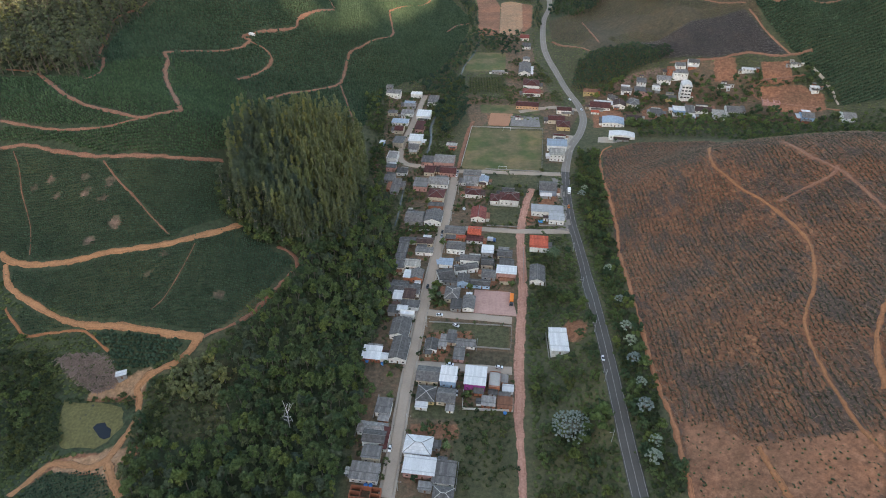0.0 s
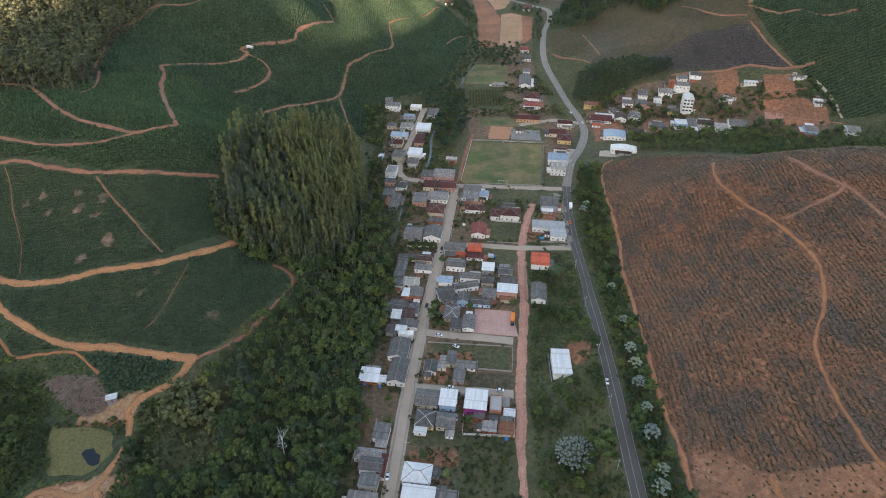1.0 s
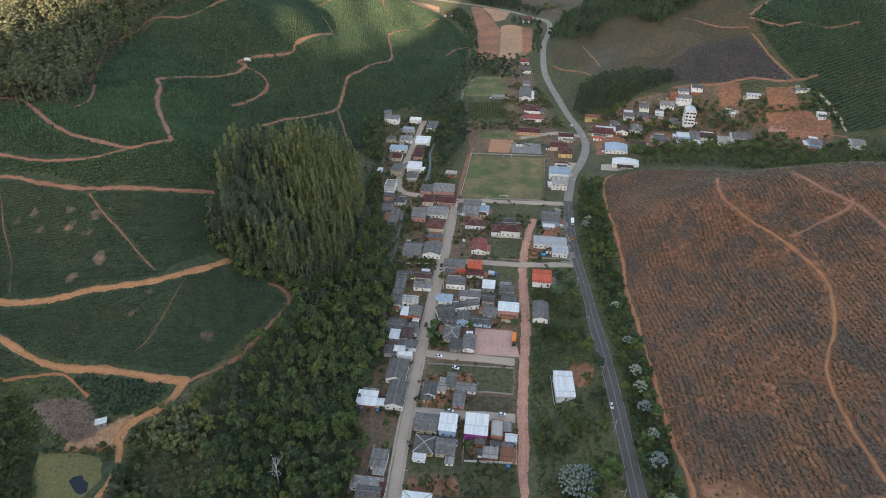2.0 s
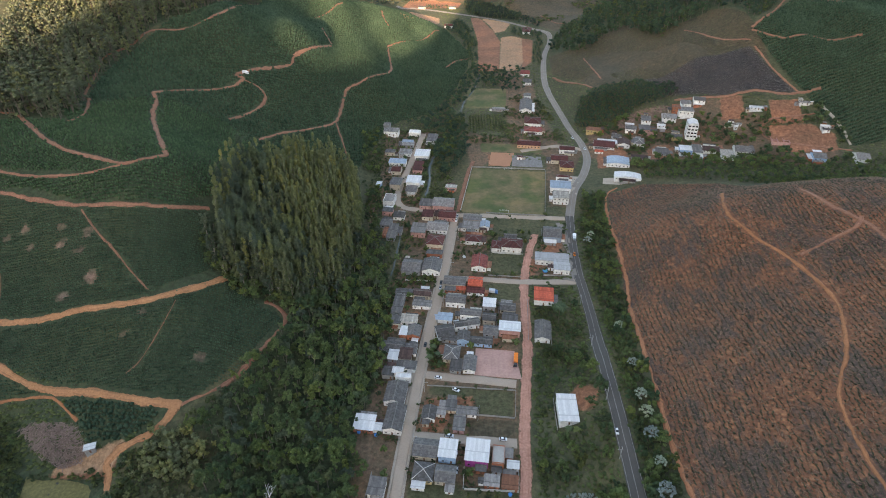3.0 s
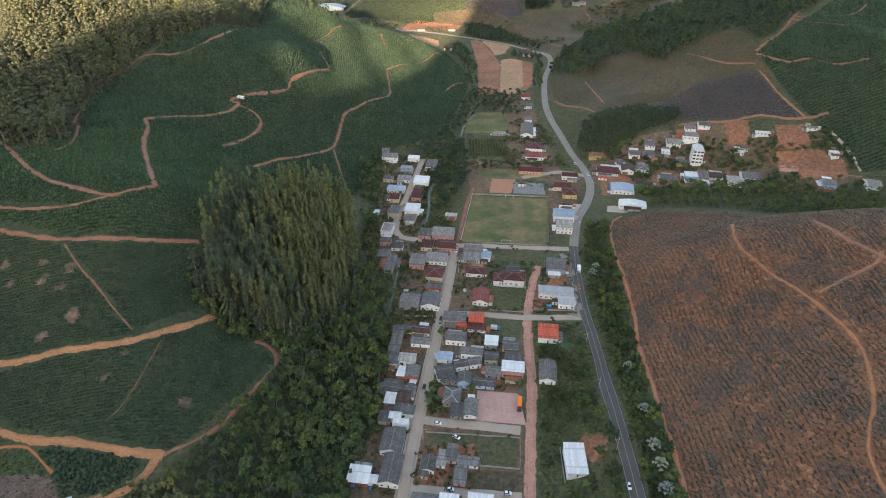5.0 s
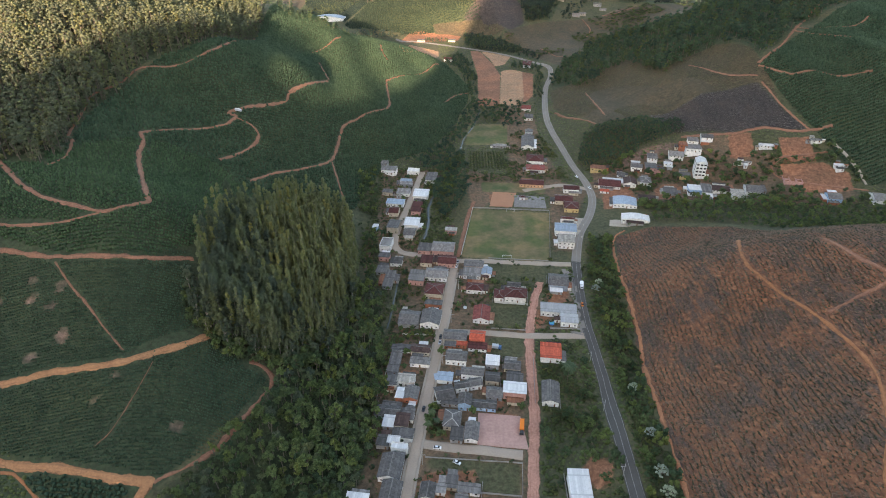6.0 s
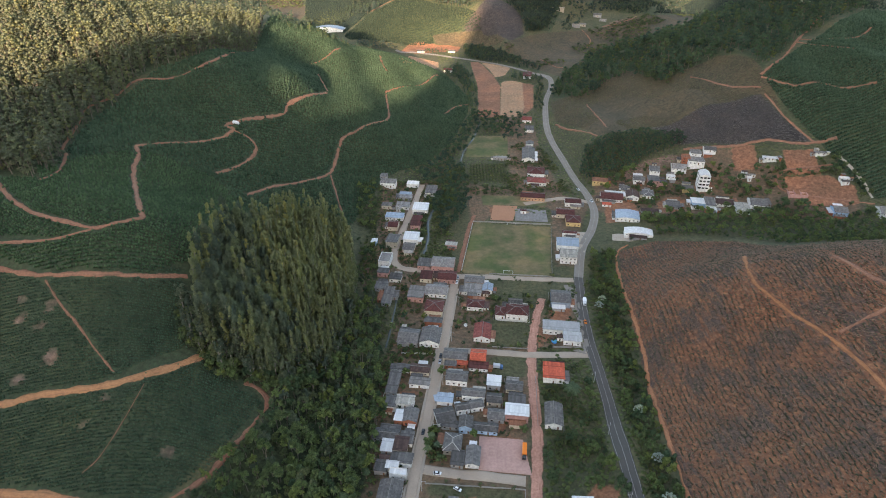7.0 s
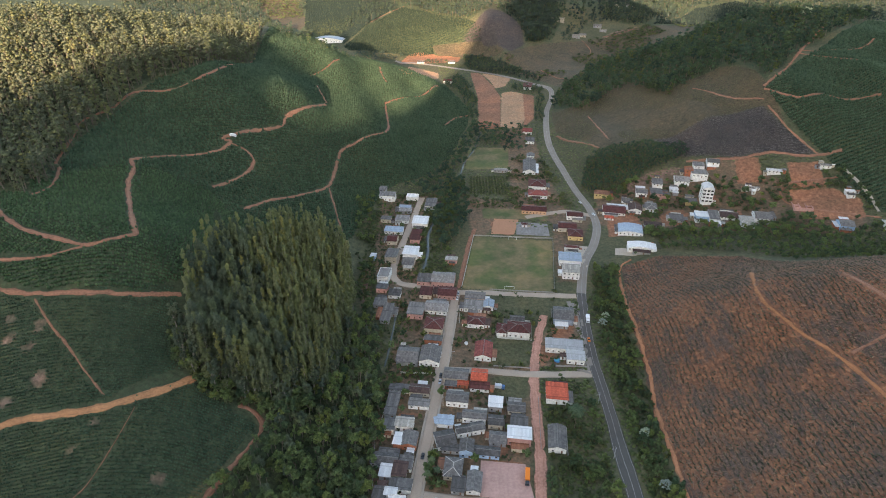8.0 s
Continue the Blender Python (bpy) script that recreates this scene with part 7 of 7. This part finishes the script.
for x, y, s in ((-43.8, 285.2, 0.8), (-45.8, 270.1, 0.9), (-40.3, 277.5, 0.75), (-37.8, 265.2, 0.8), (-42.9, 258.2, 0.9), (1.7, 171.3, 0.8), (-46.4, 250.3, 1.0), (-51.6, 254.1, 0.9), (-5.2, 288.3, 0.8), (-7.1, 278.6, 0.9), (64.5, 225.1, 0.8), (68.4, 223.8, 0.8), (-2.6, 282.5, 0.8), (77.4, 322.5, 0.9)):
    PALM.plant(x, y, s)
palm_tree(74, 17.5, 1.55, 24).plant(73.6, 312.0, 1.0)


def bare_tree(x, y):
    rng = np.random.default_rng(9)
    wood = [tube([(0, 0, -0.5), (0.2, 0.1, 5), (0.5, 0.3, 9)], [0.22, 0.16, 0.06])]
    for k in range(14):
        h = rng.uniform(4, 9)
        a = rng.uniform(0, 6.28)
        L = rng.uniform(1.5, 3.2)
        e = np.array([0.3 + math.cos(a) * L, 0.2 + math.sin(a) * L, h + L * 0.9])
        wood.append(tube([(0.3, 0.2, h), tuple(e)], [0.09, 0.03], 4))
        for j in range(2):
            wood.append(tube([tuple(e * 0.7 + np.array([0.09, 0.06, h * 0.3])), tuple(e + rng.normal(size=3) * 0.8)], [0.05, 0.02], 4))
    v, f = joined(wood)
    ob = new("bare_tree", mesh_from("bare_tree", v, f, plain("bleached_wood", (0.5, 0.47, 0.43), 0.9, source="Object")))
    ob.matrix_basis = pose(x, y, float(land(x, y))) @ Matrix.Scale(1.5, 4)
    tagged(ob, "dead bare tree with bleached branches", "tree")


bare_tree(-78.7, 187.1)
LEAF["pale"] = foliage("pale_scrub_foliage", (0.11, 0.122, 0.060), (0.235, 0.235, 0.122), 0.3)
PALE = [broadleaf(81, 9, 3.4, 11, 30, "pale", 0.45, 0.4, PALE_BARK, "pale_scrub_tree", "pale grey-green feathery tree at the forest edge")]
for x, y in scatter(PALE_EDGE, 5.2, 91):
    PALE[0].plant(x, y, tree_rng.uniform(0.7, 1.25), "pale trees at the forest edge")
for x, y in scatter(CLEARING, 7.5, 95, keep=outside([PALE_EDGE])):
    PALE[0].plant(x, y, tree_rng.uniform(0.35, 0.7), "pale trees at the forest edge")


# ---- water, yards and boundary walls ----
def sheet_of(name, poly, z, material, label, category, kind="structure"):
    return tagged(new(name, mesh_from(name, [(x, y, z) for x, y in poly], [tuple(range(len(poly)))], material)), label, category, kind=kind)


def pond_material():
    m, n, links, p = nodes_of("pond_water", 0.55)
    p.inputs["Specular IOR Level"].default_value = 0.1
    a = noise_node(n, links, 0.09, 3, "World")
    f = noise_node(n, links, 0.8, 5, "World")
    algae = ramp(n, links, f, [(0.35, (0.098, 0.088, 0.034)), (0.7, (0.175, 0.150, 0.060))])
    col = mix(n, links, ramp(n, links, a, [(0.66, (0, 0, 0)), (0.70, (1, 1, 1))]), algae, (0.03, 0.035, 0.045))
    links.new(col, p.inputs["Base Color"])
    return m


outline = spline([(-209.0, 210.5), (-199.7, 208.2), (-192.0, 208.9), (-182.3, 207.4), (-174.7, 206.3), (-168.6, 199.2), (-167.5, 189.5), (-168.0, 183.4), (-174.5, 179.7), (-186.1, 180.3), (-194.9, 180.0), (-200.3, 187.8), (-204.1, 194.5), (-206.6, 202.1), (-209.0, 210.5)], 1.5)[:-1].tolist()
pond_ob = sheet_of("pond", outline, POND_LEVEL + 0.3, pond_material(), "still pond covered with yellow-green algae", "pond")


water_mat, *_ = nodes_of("open_water", 0.08)
water_mat.node_tree.nodes["Principled BSDF"].inputs["Base Color"].default_value = (0.012, 0.016, 0.02, 1)
part("open_water", mesh_from("open_water", [(*q, POND_LEVEL + 0.33) for q in ((-184.8, 192.3), (-183.6, 194.8), (-179.7, 195.6), (-177.7, 193.1), (-174.5, 191.3), (-172.9, 186.4), (-175.5, 185.1), (-178.3, 186.1), (-181.5, 189.2))], [tuple(range(9))], water_mat), None, pond_ob, "dark patch of open water")


def draped(name, poly, kind, lift, label, category):
    """A paved or bare yard that lies on the flat valley floor."""
    bm = bmesh.new()
    base = float(max(land(x, y) for x, y in poly))
    top = [bm.verts.new((x, y, base + lift)) for x, y in poly]
    low = [bm.verts.new((x, y, base - 0.6)) for x, y in poly]
    f = bm.faces.new(top)
    for i in range(len(poly)):
        j = (i + 1) % len(poly)
        bm.faces.new([top[j], top[i], low[i], low[j]])
    bmesh.ops.recalc_face_normals(bm, faces=bm.faces)
    me = bpy.data.meshes.new(name)
    bm.to_mesh(me)
    bm.free()
    me.materials.append(M[kind])
    return tagged(new(name, me), label, category, kind="structure")


M["clay"] = plain("orange_clay", (0.36, 0.175, 0.10), 0.95, vary=0.15, fine=0.8, coarse=0.1)
M["slab"] = plain("dark_worn_concrete", (0.20, 0.185, 0.17), 0.95, vary=0.3, fine=0.6, coarse=0.15)
draped("clay_court", [(49, 568), (71.5, 566), (64.5, 538), (44, 539)], "clay", 0.2, "bare orange clay court beside the playground", "court")
M["pinkyard"] = plain("pinkish_gravel", (0.42, 0.25, 0.205), 0.95, vary=0.2, fine=0.7, coarse=0.12)
draped("yard", [(20.6, 292.2), (43.9, 289.6), (45.8, 267), (18.7, 270.3)], "pinkyard", 0.22, "open yard of pinkish gravel", "yard")
draped("playground", [(69.0, 561.1), (96.8, 557.3), (95.5, 534.7), (66.4, 537.9)], "slab", 0.22, "grey paved playground beside the football pitch", "playground")
draped("forecourt", [(110.9, 518.6), (125.1, 516), (120, 487.6), (114.8, 478.6), (110.3, 478.6)], "pale", 0.2, "pale paved forecourt by the highway", "yard")
tagged(ribbon("forecourt", "pale", 12.0, [(146.5, 508.5), (154.0, 506.5), (163.0, 504.0)], 0.22, 0, 0.8), "pale gravel forecourt of the white halls", "yard", kind="structure")
draped("forecourt", [(92.0, 436), (101.3, 436), (97.0, 387), (96.0, 357), (84.0, 362.2), (91.8, 363.6), (93.6, 380), (94.2, 396), (91.6, 410.2)], "worn", 0.17, "worn asphalt forecourt beside the highway", "yard")

WHITEWASH = plain("whitewashed_block", (0.50, 0.48, 0.44), 0.9, vary=0.25)
CONCRETE_WALL = plain("grey_block_wall", (0.28, 0.26, 0.24), 0.95, vary=0.3)


def yard_wall(points, height, material, label, thick=0.18):
    bm = bmesh.new()
    for (ax, ay), (bx, by) in zip(points, points[1:]):
        k = max(1, int(math.hypot(bx - ax, by - ay) / 4))
        for i in range(k):
            p, q = Vector((ax + (bx - ax) * i / k, ay + (by - ay) * i / k, 0)), Vector((ax + (bx - ax) * (i + 1) / k, ay + (by - ay) * (i + 1) / k, 0))
            d = (q - p).normalized()
            s = Vector((-d.y, d.x, 0)) * thick / 2
            z = [float(land(v.x, v.y)) for v in (p, q)]
            v = [bm.verts.new((v.x, v.y, zz + dz)) for v, zz in ((p - s, z[0]), (p + s, z[0]), (q + s, z[1]), (q - s, z[1])) for dz in (-0.4, height)]
            for f in ((0, 2, 3, 1), (2, 4, 5, 3), (4, 6, 7, 5), (6, 0, 1, 7), (1, 3, 5, 7)):
                bm.faces.new([v[i] for i in f])
    bmesh.ops.remove_doubles(bm, verts=bm.verts, dist=0.002)
    me = bpy.data.meshes.new("boundary_wall")
    bm.to_mesh(me)
    bm.free()
    me.materials.append(material)
    return tagged(new("boundary_wall", me), label, "wall", kind="structure")


yard_wall([(11.0, 209), (10.1, 196.7), (36.5, 195.3), (37.9, 210.3)], 1.6, WHITEWASH, "whitewashed wall round a back yard")
yard_wall([(-8.4, 262.1), (41.5, 258.3), (39.5, 239.9)], 0.9, CONCRETE_WALL, "low grey block wall of a paddock")
yard_wall([(16.8, 241.2), (39.1, 238.8)], 1.2, CONCRETE_WALL, "grey block wall between two lots")
yard_wall([(15.2, 453.0), (28.4, 534.8)], 1.7, WHITEWASH, "white wall beside the football pitch")
yard_wall([(28.4, 535.6), (97.0, 529.7)], 1.2, CONCRETE_WALL, "grey wall behind the football pitch")
yard_wall([(36.8, 451.5), (85.1, 447.1), (97.0, 527.6)], 0.9, CONCRETE_WALL, "low grey wall round the football pitch")
yard_wall([(37.4, 393.8), (60.6, 390.9)], 1.5, WHITEWASH, "white front wall of a large house")
yard_wall([(32.9, 365.6), (56.1, 363.5)], 0.8, CONCRETE_WALL, "low wall of a grassy lot")
yard_wall([(57.4, 338), (53.5, 299.3)], 1.0, CONCRETE_WALL, "fence wall along the gravel road")
yard_wall([(72.2, 365.3), (92.2, 364.3)], 1.2, CONCRETE_WALL, "garden wall beside a side street")
yard_wall([(-39.3, 322.5), (-36.1, 299.3), (-34.8, 276.1)], 1.2, CONCRETE_WALL, "rear garden wall towards the stream")
yard_wall([(-25.8, 359.4), (-5.2, 358.6)], 1.3, WHITEWASH, "white garden wall beside the street")


# low walls between the lots
for o in LOTS:
    if o.location.y > 440 or shed_rng.random() < 0.4:
        continue
    w, d = (next(c for c in o.children if c.name.startswith("wall")).dimensions)[:2]
    sx = shed_rng.choice((-1, 1))
    ends = [o.matrix_basis @ Vector((sx * (w / 2 + 1.0), v, 0)) for v in (-d / 2 - 1.5, d / 2 + shed_rng.uniform(1.5, 5.0))]
    line = np.array([ends[0].lerp(ends[1], k / 8)[:2] for k in range(9)])
    if open_ground(line[:, 0], line[:, 1], 0.25).all():
        yard_wall([tuple(ends[0][:2]), tuple(ends[1][:2])], shed_rng.uniform(1.1, 1.8), shed_rng.choice((WHITEWASH, CONCRETE_WALL, CONCRETE_WALL)), "weathered block wall between two house lots")


# ---- goals, vehicles, poles and small things ----
WHITE_PAINT = plain("white_paint", (0.7, 0.7, 0.68), 0.5, source="Object", vary=0.05)
BLACK = plain("tyre_rubber", (0.02, 0.02, 0.02), 0.9, source="Object")
CAR_GLASS, *_ = nodes_of("car_glass", 0.1)
CAR_GLASS.node_tree.nodes["Principled BSDF"].inputs["Base Color"].default_value = (0.02, 0.025, 0.03, 1)


def goal(x, y, rot):
    root = new("football_goal")
    root.matrix_basis = pose(x, y, float(land(x, y)), 0, 0, rot)
    tagged(root, "white metal football goal on the grass pitch", "goal", "pitch goals")
    for sx in (-3.6, 3.6):
        bm = bmesh.new()
        box(bm, sx - 0.07, sx + 0.07, -0.07, 0.07, 0, 2.44)
        part("post", bm, WHITE_PAINT, root)
    bm = bmesh.new()
    box(bm, -3.67, 3.67, -0.07, 0.07, 2.44, 2.57)
    part("crossbar", bm, WHITE_PAINT, root)


goal(51.6, 452.1, -4)
goal(61.9, 528.9, -4)


def lofted(sections):
    """A closed body through cross-sections (y, half width low, half width high, z low, z high)."""
    bm = bmesh.new()
    rings = []
    for y, w0, w1, z0, z1 in sections:
        rings.append([bm.verts.new(p) for p in ((-w0, y, z0), (w0, y, z0), (w0, y, (z0 + z1) / 2), (w1, y, z1), (-w1, y, z1), (-w0, y, (z0 + z1) / 2))])
    for a, b in zip(rings, rings[1:]):
        for i in range(6):
            j = (i + 1) % 6
            bm.faces.new([a[i], a[j], b[j], b[i]])
    bm.faces.new(rings[0][::-1]), bm.faces.new(rings[-1])
    bmesh.ops.recalc_face_normals(bm, faces=bm.faces)
    return bm


def wheel_mesh(r, w):
    bm = bmesh.new()
    bmesh.ops.create_cone(bm, cap_ends=True, segments=14, radius1=r, radius2=r, depth=w, matrix=pose(0, 0, 0, 0, 90, 0))
    me = bpy.data.meshes.new("wheel")
    bm.to_mesh(me)
    bm.free()
    me.materials.append(BLACK)
    return me


WHEEL, BIG_WHEEL = wheel_mesh(0.31, 0.2), wheel_mesh(0.5, 0.3)
PAINTS = {k: plain(k + "_car_paint", c, 0.3, source="Object", vary=0.04) for k, c in {"white": (0.72, 0.72, 0.72), "dark": (0.04, 0.045, 0.05), "silver": (0.4, 0.42, 0.44), "orange": (0.75, 0.19, 0.02), "red": (0.4, 0.03, 0.03), "blue": (0.05, 0.12, 0.25)}.items()}


def ride(x, y):
    """The height of the paved surface under a vehicle."""
    return float(land(x, y)) + 0.24


def car(x, y, rot, paint, place="parked"):
    root = new("car")
    root.matrix_basis = pose(x, y, ride(x, y), 0, 0, rot)
    tagged(root, "%s hatchback car %s" % (paint, place), "car", "cars in the village")
    part("body", lofted([(-2.05, 0.72, 0.66, 0.35, 0.72), (-1.9, 0.82, 0.76, 0.22, 0.86), (-0.9, 0.85, 0.8, 0.2, 0.95), (1.5, 0.85, 0.8, 0.2, 0.95), (2.0, 0.8, 0.74, 0.25, 0.88), (2.08, 0.72, 0.66, 0.38, 0.75)]), PAINTS[paint], root)
    part("cabin", lofted([(-1.05, 0.78, 0.72, 0.93, 0.97), (-0.3, 0.74, 0.6, 0.93, 1.42), (1.2, 0.74, 0.6, 0.93, 1.42), (1.9, 0.72, 0.68, 0.9, 0.97)]), CAR_GLASS, root, "dark tinted windows")
    bm = bmesh.new()
    box(bm, -0.58, 0.58, -0.25, 1.2, 1.41, 1.46)
    part("roof", bm, PAINTS[paint], root)
    for sx in (-0.78, 0.78):
        for sy in (-1.28, 1.28):
            part("wheel", WHEEL, None, root, at=pose(sx, sy, 0.31))


def lorry(x, y, rot, cab, load, length=7.5, label="lorry"):
    root = new("lorry")
    root.matrix_basis = pose(x, y, ride(x, y), 0, 0, rot)
    tagged(root, label, "lorry")
    bm = bmesh.new()
    box(bm, -1.2, 1.2, -length / 2 + 1.9, length / 2, 0.95, 3.1)
    bmesh.ops.bevel(bm, geom=bm.edges[:], offset=0.08, segments=2, affect="EDGES")
    part("cargo_box", bm, PAINTS[load], root)
    part("cab", lofted([(-length / 2, 1.08, 0.95, 0.5, 2.1), (-length / 2 + 0.5, 1.12, 1.0, 0.45, 2.5), (-length / 2 + 1.75, 1.12, 1.0, 0.45, 2.55)]), PAINTS[cab], root)
    bm = bmesh.new()
    box(bm, -0.9, 0.9, -length / 2 - 0.02, -length / 2 + 0.1, 1.35, 1.95)
    part("windscreen", bm, CAR_GLASS, root)
    bm = bmesh.new()
    box(bm, -0.5, 0.5, -length / 2 + 0.5, length / 2 - 0.1, 0.55, 0.94)
    part("chassis", bm, BLACK, root)
    for sx in (-1.0, 1.0):
        for sy in (-length / 2 + 1.0, length / 2 - 1.6):
            part("wheel", BIG_WHEEL, None, root, at=pose(sx, sy, 0.5))


for x, y, rot, paint in ((-26.1, 172.9, -6, "white"), (7.2, 218, -6, "white"), (7.2, 207.0, -6, "silver"), (4.1, 227.4, 83, "white"), (-2.1, 267.8, 84, "white"), (-10.1, 294.6, -9, "dark"), (-1.0, 351.1, -8, "silver"),
                         (-0.5, 356.6, -8, "dark"), (11.6, 439.2, -8, "white"), (12.6, 445.6, -8, "silver"), (31.6, 225.2, 84, "white")):
    car(x, y, rot, paint, "on the paved street")
car(7.9, 258.5, 60, "white", "on the grass of a paddock")
car(86.3, 219.3, -4, "white", "driving on the highway")
car(143.1, 575.3, 20, "white", "driving on the highway")
car(135.5, 601.1, 20, "white", "driving on the highway")
lorry(102.7, 412.8, -8, "white", "white", 6.5, "white delivery lorry on the highway")
car(98.8, 390.9, -4, "orange", "on the highway")
lorry(43.6, 280.5, -8, "dark", "orange", 9.5, "lorry with an orange box beside the gravel yard")
lorry(-192.5, 605.5, 75, "white", "white", 6.0, "white lorry on the hillside track")
lorry(35.1, 345.5, 80, "blue", "silver", 6.0, "blue flatbed lorry in a grassy lot")

POLE_WOOD = plain("concrete_pole", (0.42, 0.40, 0.37), 0.85, source="Object")


def pole_parts():
    a = bmesh.new()
    bmesh.ops.create_cone(a, cap_ends=True, segments=8, radius1=0.16, radius2=0.1, depth=9.0, matrix=pose(0, 0, 4.2))
    c = bmesh.new()
    box(c, -0.9, 0.9, -0.06, 0.06, 8.1, 8.22)
    root = new("utility_pole")
    tagged(root, "grey concrete utility pole with a crossarm", "pole", "utility poles")
    part("post", a, POLE_WOOD, root)
    part("crossarm", c, POLE_WOOD, root)
    d = bmesh.new()
    box(d, -0.05, 0.05, -1.7, 0, 7.1, 7.18)
    box(d, -0.13, 0.13, -2.0, -1.5, 7.02, 7.14)
    part("street_light", d, POLE_WOOD, root)
    return root


POLE = None
WIRE = plain("power_cable", (0.03, 0.03, 0.03), 0.7, source="Object")
street_line = [(-20.9, 150.9), (-18.3, 187.1), (-14.4, 221.9), (-9.8, 258), (-4.4, 294.1), (0.8, 331.5), (6.5, 371.5), (12.4, 410.2)]
highway_line = [(79.3, 167.7), (83.9, 203.8), (86.4, 241.2), (90.3, 291.5), (91.8, 332.8), (90.9, 365.1)]
for line in (street_line, highway_line):
    tops = []
    for k, (x, y) in enumerate(line):
        m = pose(x, y, float(land(x, y)), 0, 0, 90 if line is street_line else -90)
        if POLE is None:
            POLE = pole_parts()
            POLE.matrix_basis = m
        else:
            copy_thing(POLE, m)
        tops.append(Vector((x, y, float(land(x, y)) + 8.25)))
    for a, b in zip(tops, tops[1:]):
        pts = [a.lerp(b, i / 8) - Vector((0, 0, 1.1 * (1 - (i / 4 - 1) ** 2) * 0.6)) for i in range(9)]
        v, f = [], []
        for p in pts:
            v += [tuple(p + Vector(q)) for q in ((0.018, 0, -0.01), (-0.018, 0, -0.01), (0, 0, 0.02))]
        for i in range(8):
            for j in range(3):
                f.append((i * 3 + j, i * 3 + (j + 1) % 3, i * 3 + 3 + (j + 1) % 3, i * 3 + 3 + j))
        tagged(new("power_cable", mesh_from("power_cable", v, f, WIRE)), "thin black sagging power cable between poles", "cable")

def satellite_dish(x, y):
    """A shallow bowl that leans back on a short post."""
    root = new("satellite_dish")
    root.matrix_basis = pose(x, y, float(land(x, y)), 0, 0, 15)
    tagged(root, "large white satellite dish on a post in a garden", "dish")
    bm = bmesh.new()
    rings = []
    for k in range(6):
        r = 1.25 * k / 5
        rings.append([bm.verts.new((r * math.cos(a), r * math.sin(a), 0.24 * r * r)) for a in (i * math.pi / 10 for i in range(20))] if k else [bm.verts.new((0, 0, 0))] * 20)
    for a, c in zip(rings, rings[1:]):
        for i in range(20):
            j = (i + 1) % 20
            bm.faces.new([c[i], c[j], a[i]] if a[i] is a[j] else [c[i], c[j], a[j], a[i]])
    bmesh.ops.solidify(bm, geom=bm.faces[:], thickness=0.04)
    part("bowl", bm, WHITE_PAINT, root, at=pose(0, 0, 1.7, 35, 0, 0))
    bm = bmesh.new()
    bmesh.ops.create_cone(bm, cap_ends=True, segments=10, radius1=0.08, radius2=0.06, depth=1.9, matrix=pose(0, 0, 0.85))
    part("post", bm, POLE_WOOD, root)


satellite_dish(16.3, 386.2)

# raised pavements along the main street
M["kerb"] = plain("pale_pavement", (0.33, 0.27, 0.215), 0.9, vary=0.15)
MAIN_STREET = [(-26.1, 147.2), (-23.7, 171.3), (-21.4, 198.5), (-18.1, 230.1), (-13.7, 267.2), (-9.0, 299.7), (-3.6, 337.1), (2.6, 380.7), (9.0, 432.0)]
for side in (-3.45, 3.45):
    tagged(ribbon("pavement", "kerb", 1.1, MAIN_STREET, 0.33, side, 0.05), "narrow raised pavement beside the street", "pavement", kind="structure")


def water_tank(x, y, z):
    root = new("water_tank")
    root.matrix_basis = pose(x, y, z)
    tagged(root, "blue plastic water tank on the ground by a house", "water tank")
    bm = bmesh.new()
    bmesh.ops.create_cone(bm, cap_ends=True, segments=18, radius1=0.75, radius2=0.95, depth=1.1, matrix=pose(0, 0, 0.55))
    part("barrel", bm, TANK_BLUE, root)
    bm = bmesh.new()
    bmesh.ops.create_cone(bm, cap_ends=True, segments=18, radius1=1.0, radius2=0.35, depth=0.22, matrix=pose(0, 0, 1.21))
    part("lid", bm, TANK_BLUE, root)


TANK_BLUE = plain("blue_plastic", (0.05, 0.22, 0.52), 0.45, source="Object")
for x, y in ((-34.2, 227.8), (32.2, 193.8), (-43.2, 229.6), (-35.9, 153.2), (-33.6, 153.0)):
    water_tank(x, y, float(land(x, y)))
pool = new("pool")
pool.matrix_basis = pose(74.2, 370.8, float(land(74.2, 370.8)))
tagged(pool, "round blue garden pool beside the house", "pool")
bm = bmesh.new()
bmesh.ops.create_cone(bm, cap_ends=False, segments=24, radius1=1.9, radius2=1.9, depth=0.9, matrix=pose(0, 0, 0.45))
bmesh.ops.solidify(bm, geom=bm.faces[:], thickness=0.1)
part("pool_wall", bm, TANK_BLUE, pool)
bm = bmesh.new()
bmesh.ops.create_cone(bm, cap_ends=True, segments=24, radius1=1.8, radius2=1.8, depth=0.7, matrix=pose(0, 0, 0.36))
part("water", bm, plain("pool_water", (0.08, 0.36, 0.50), 0.1, source="Object", vary=0.05), pool, "clear light blue water")
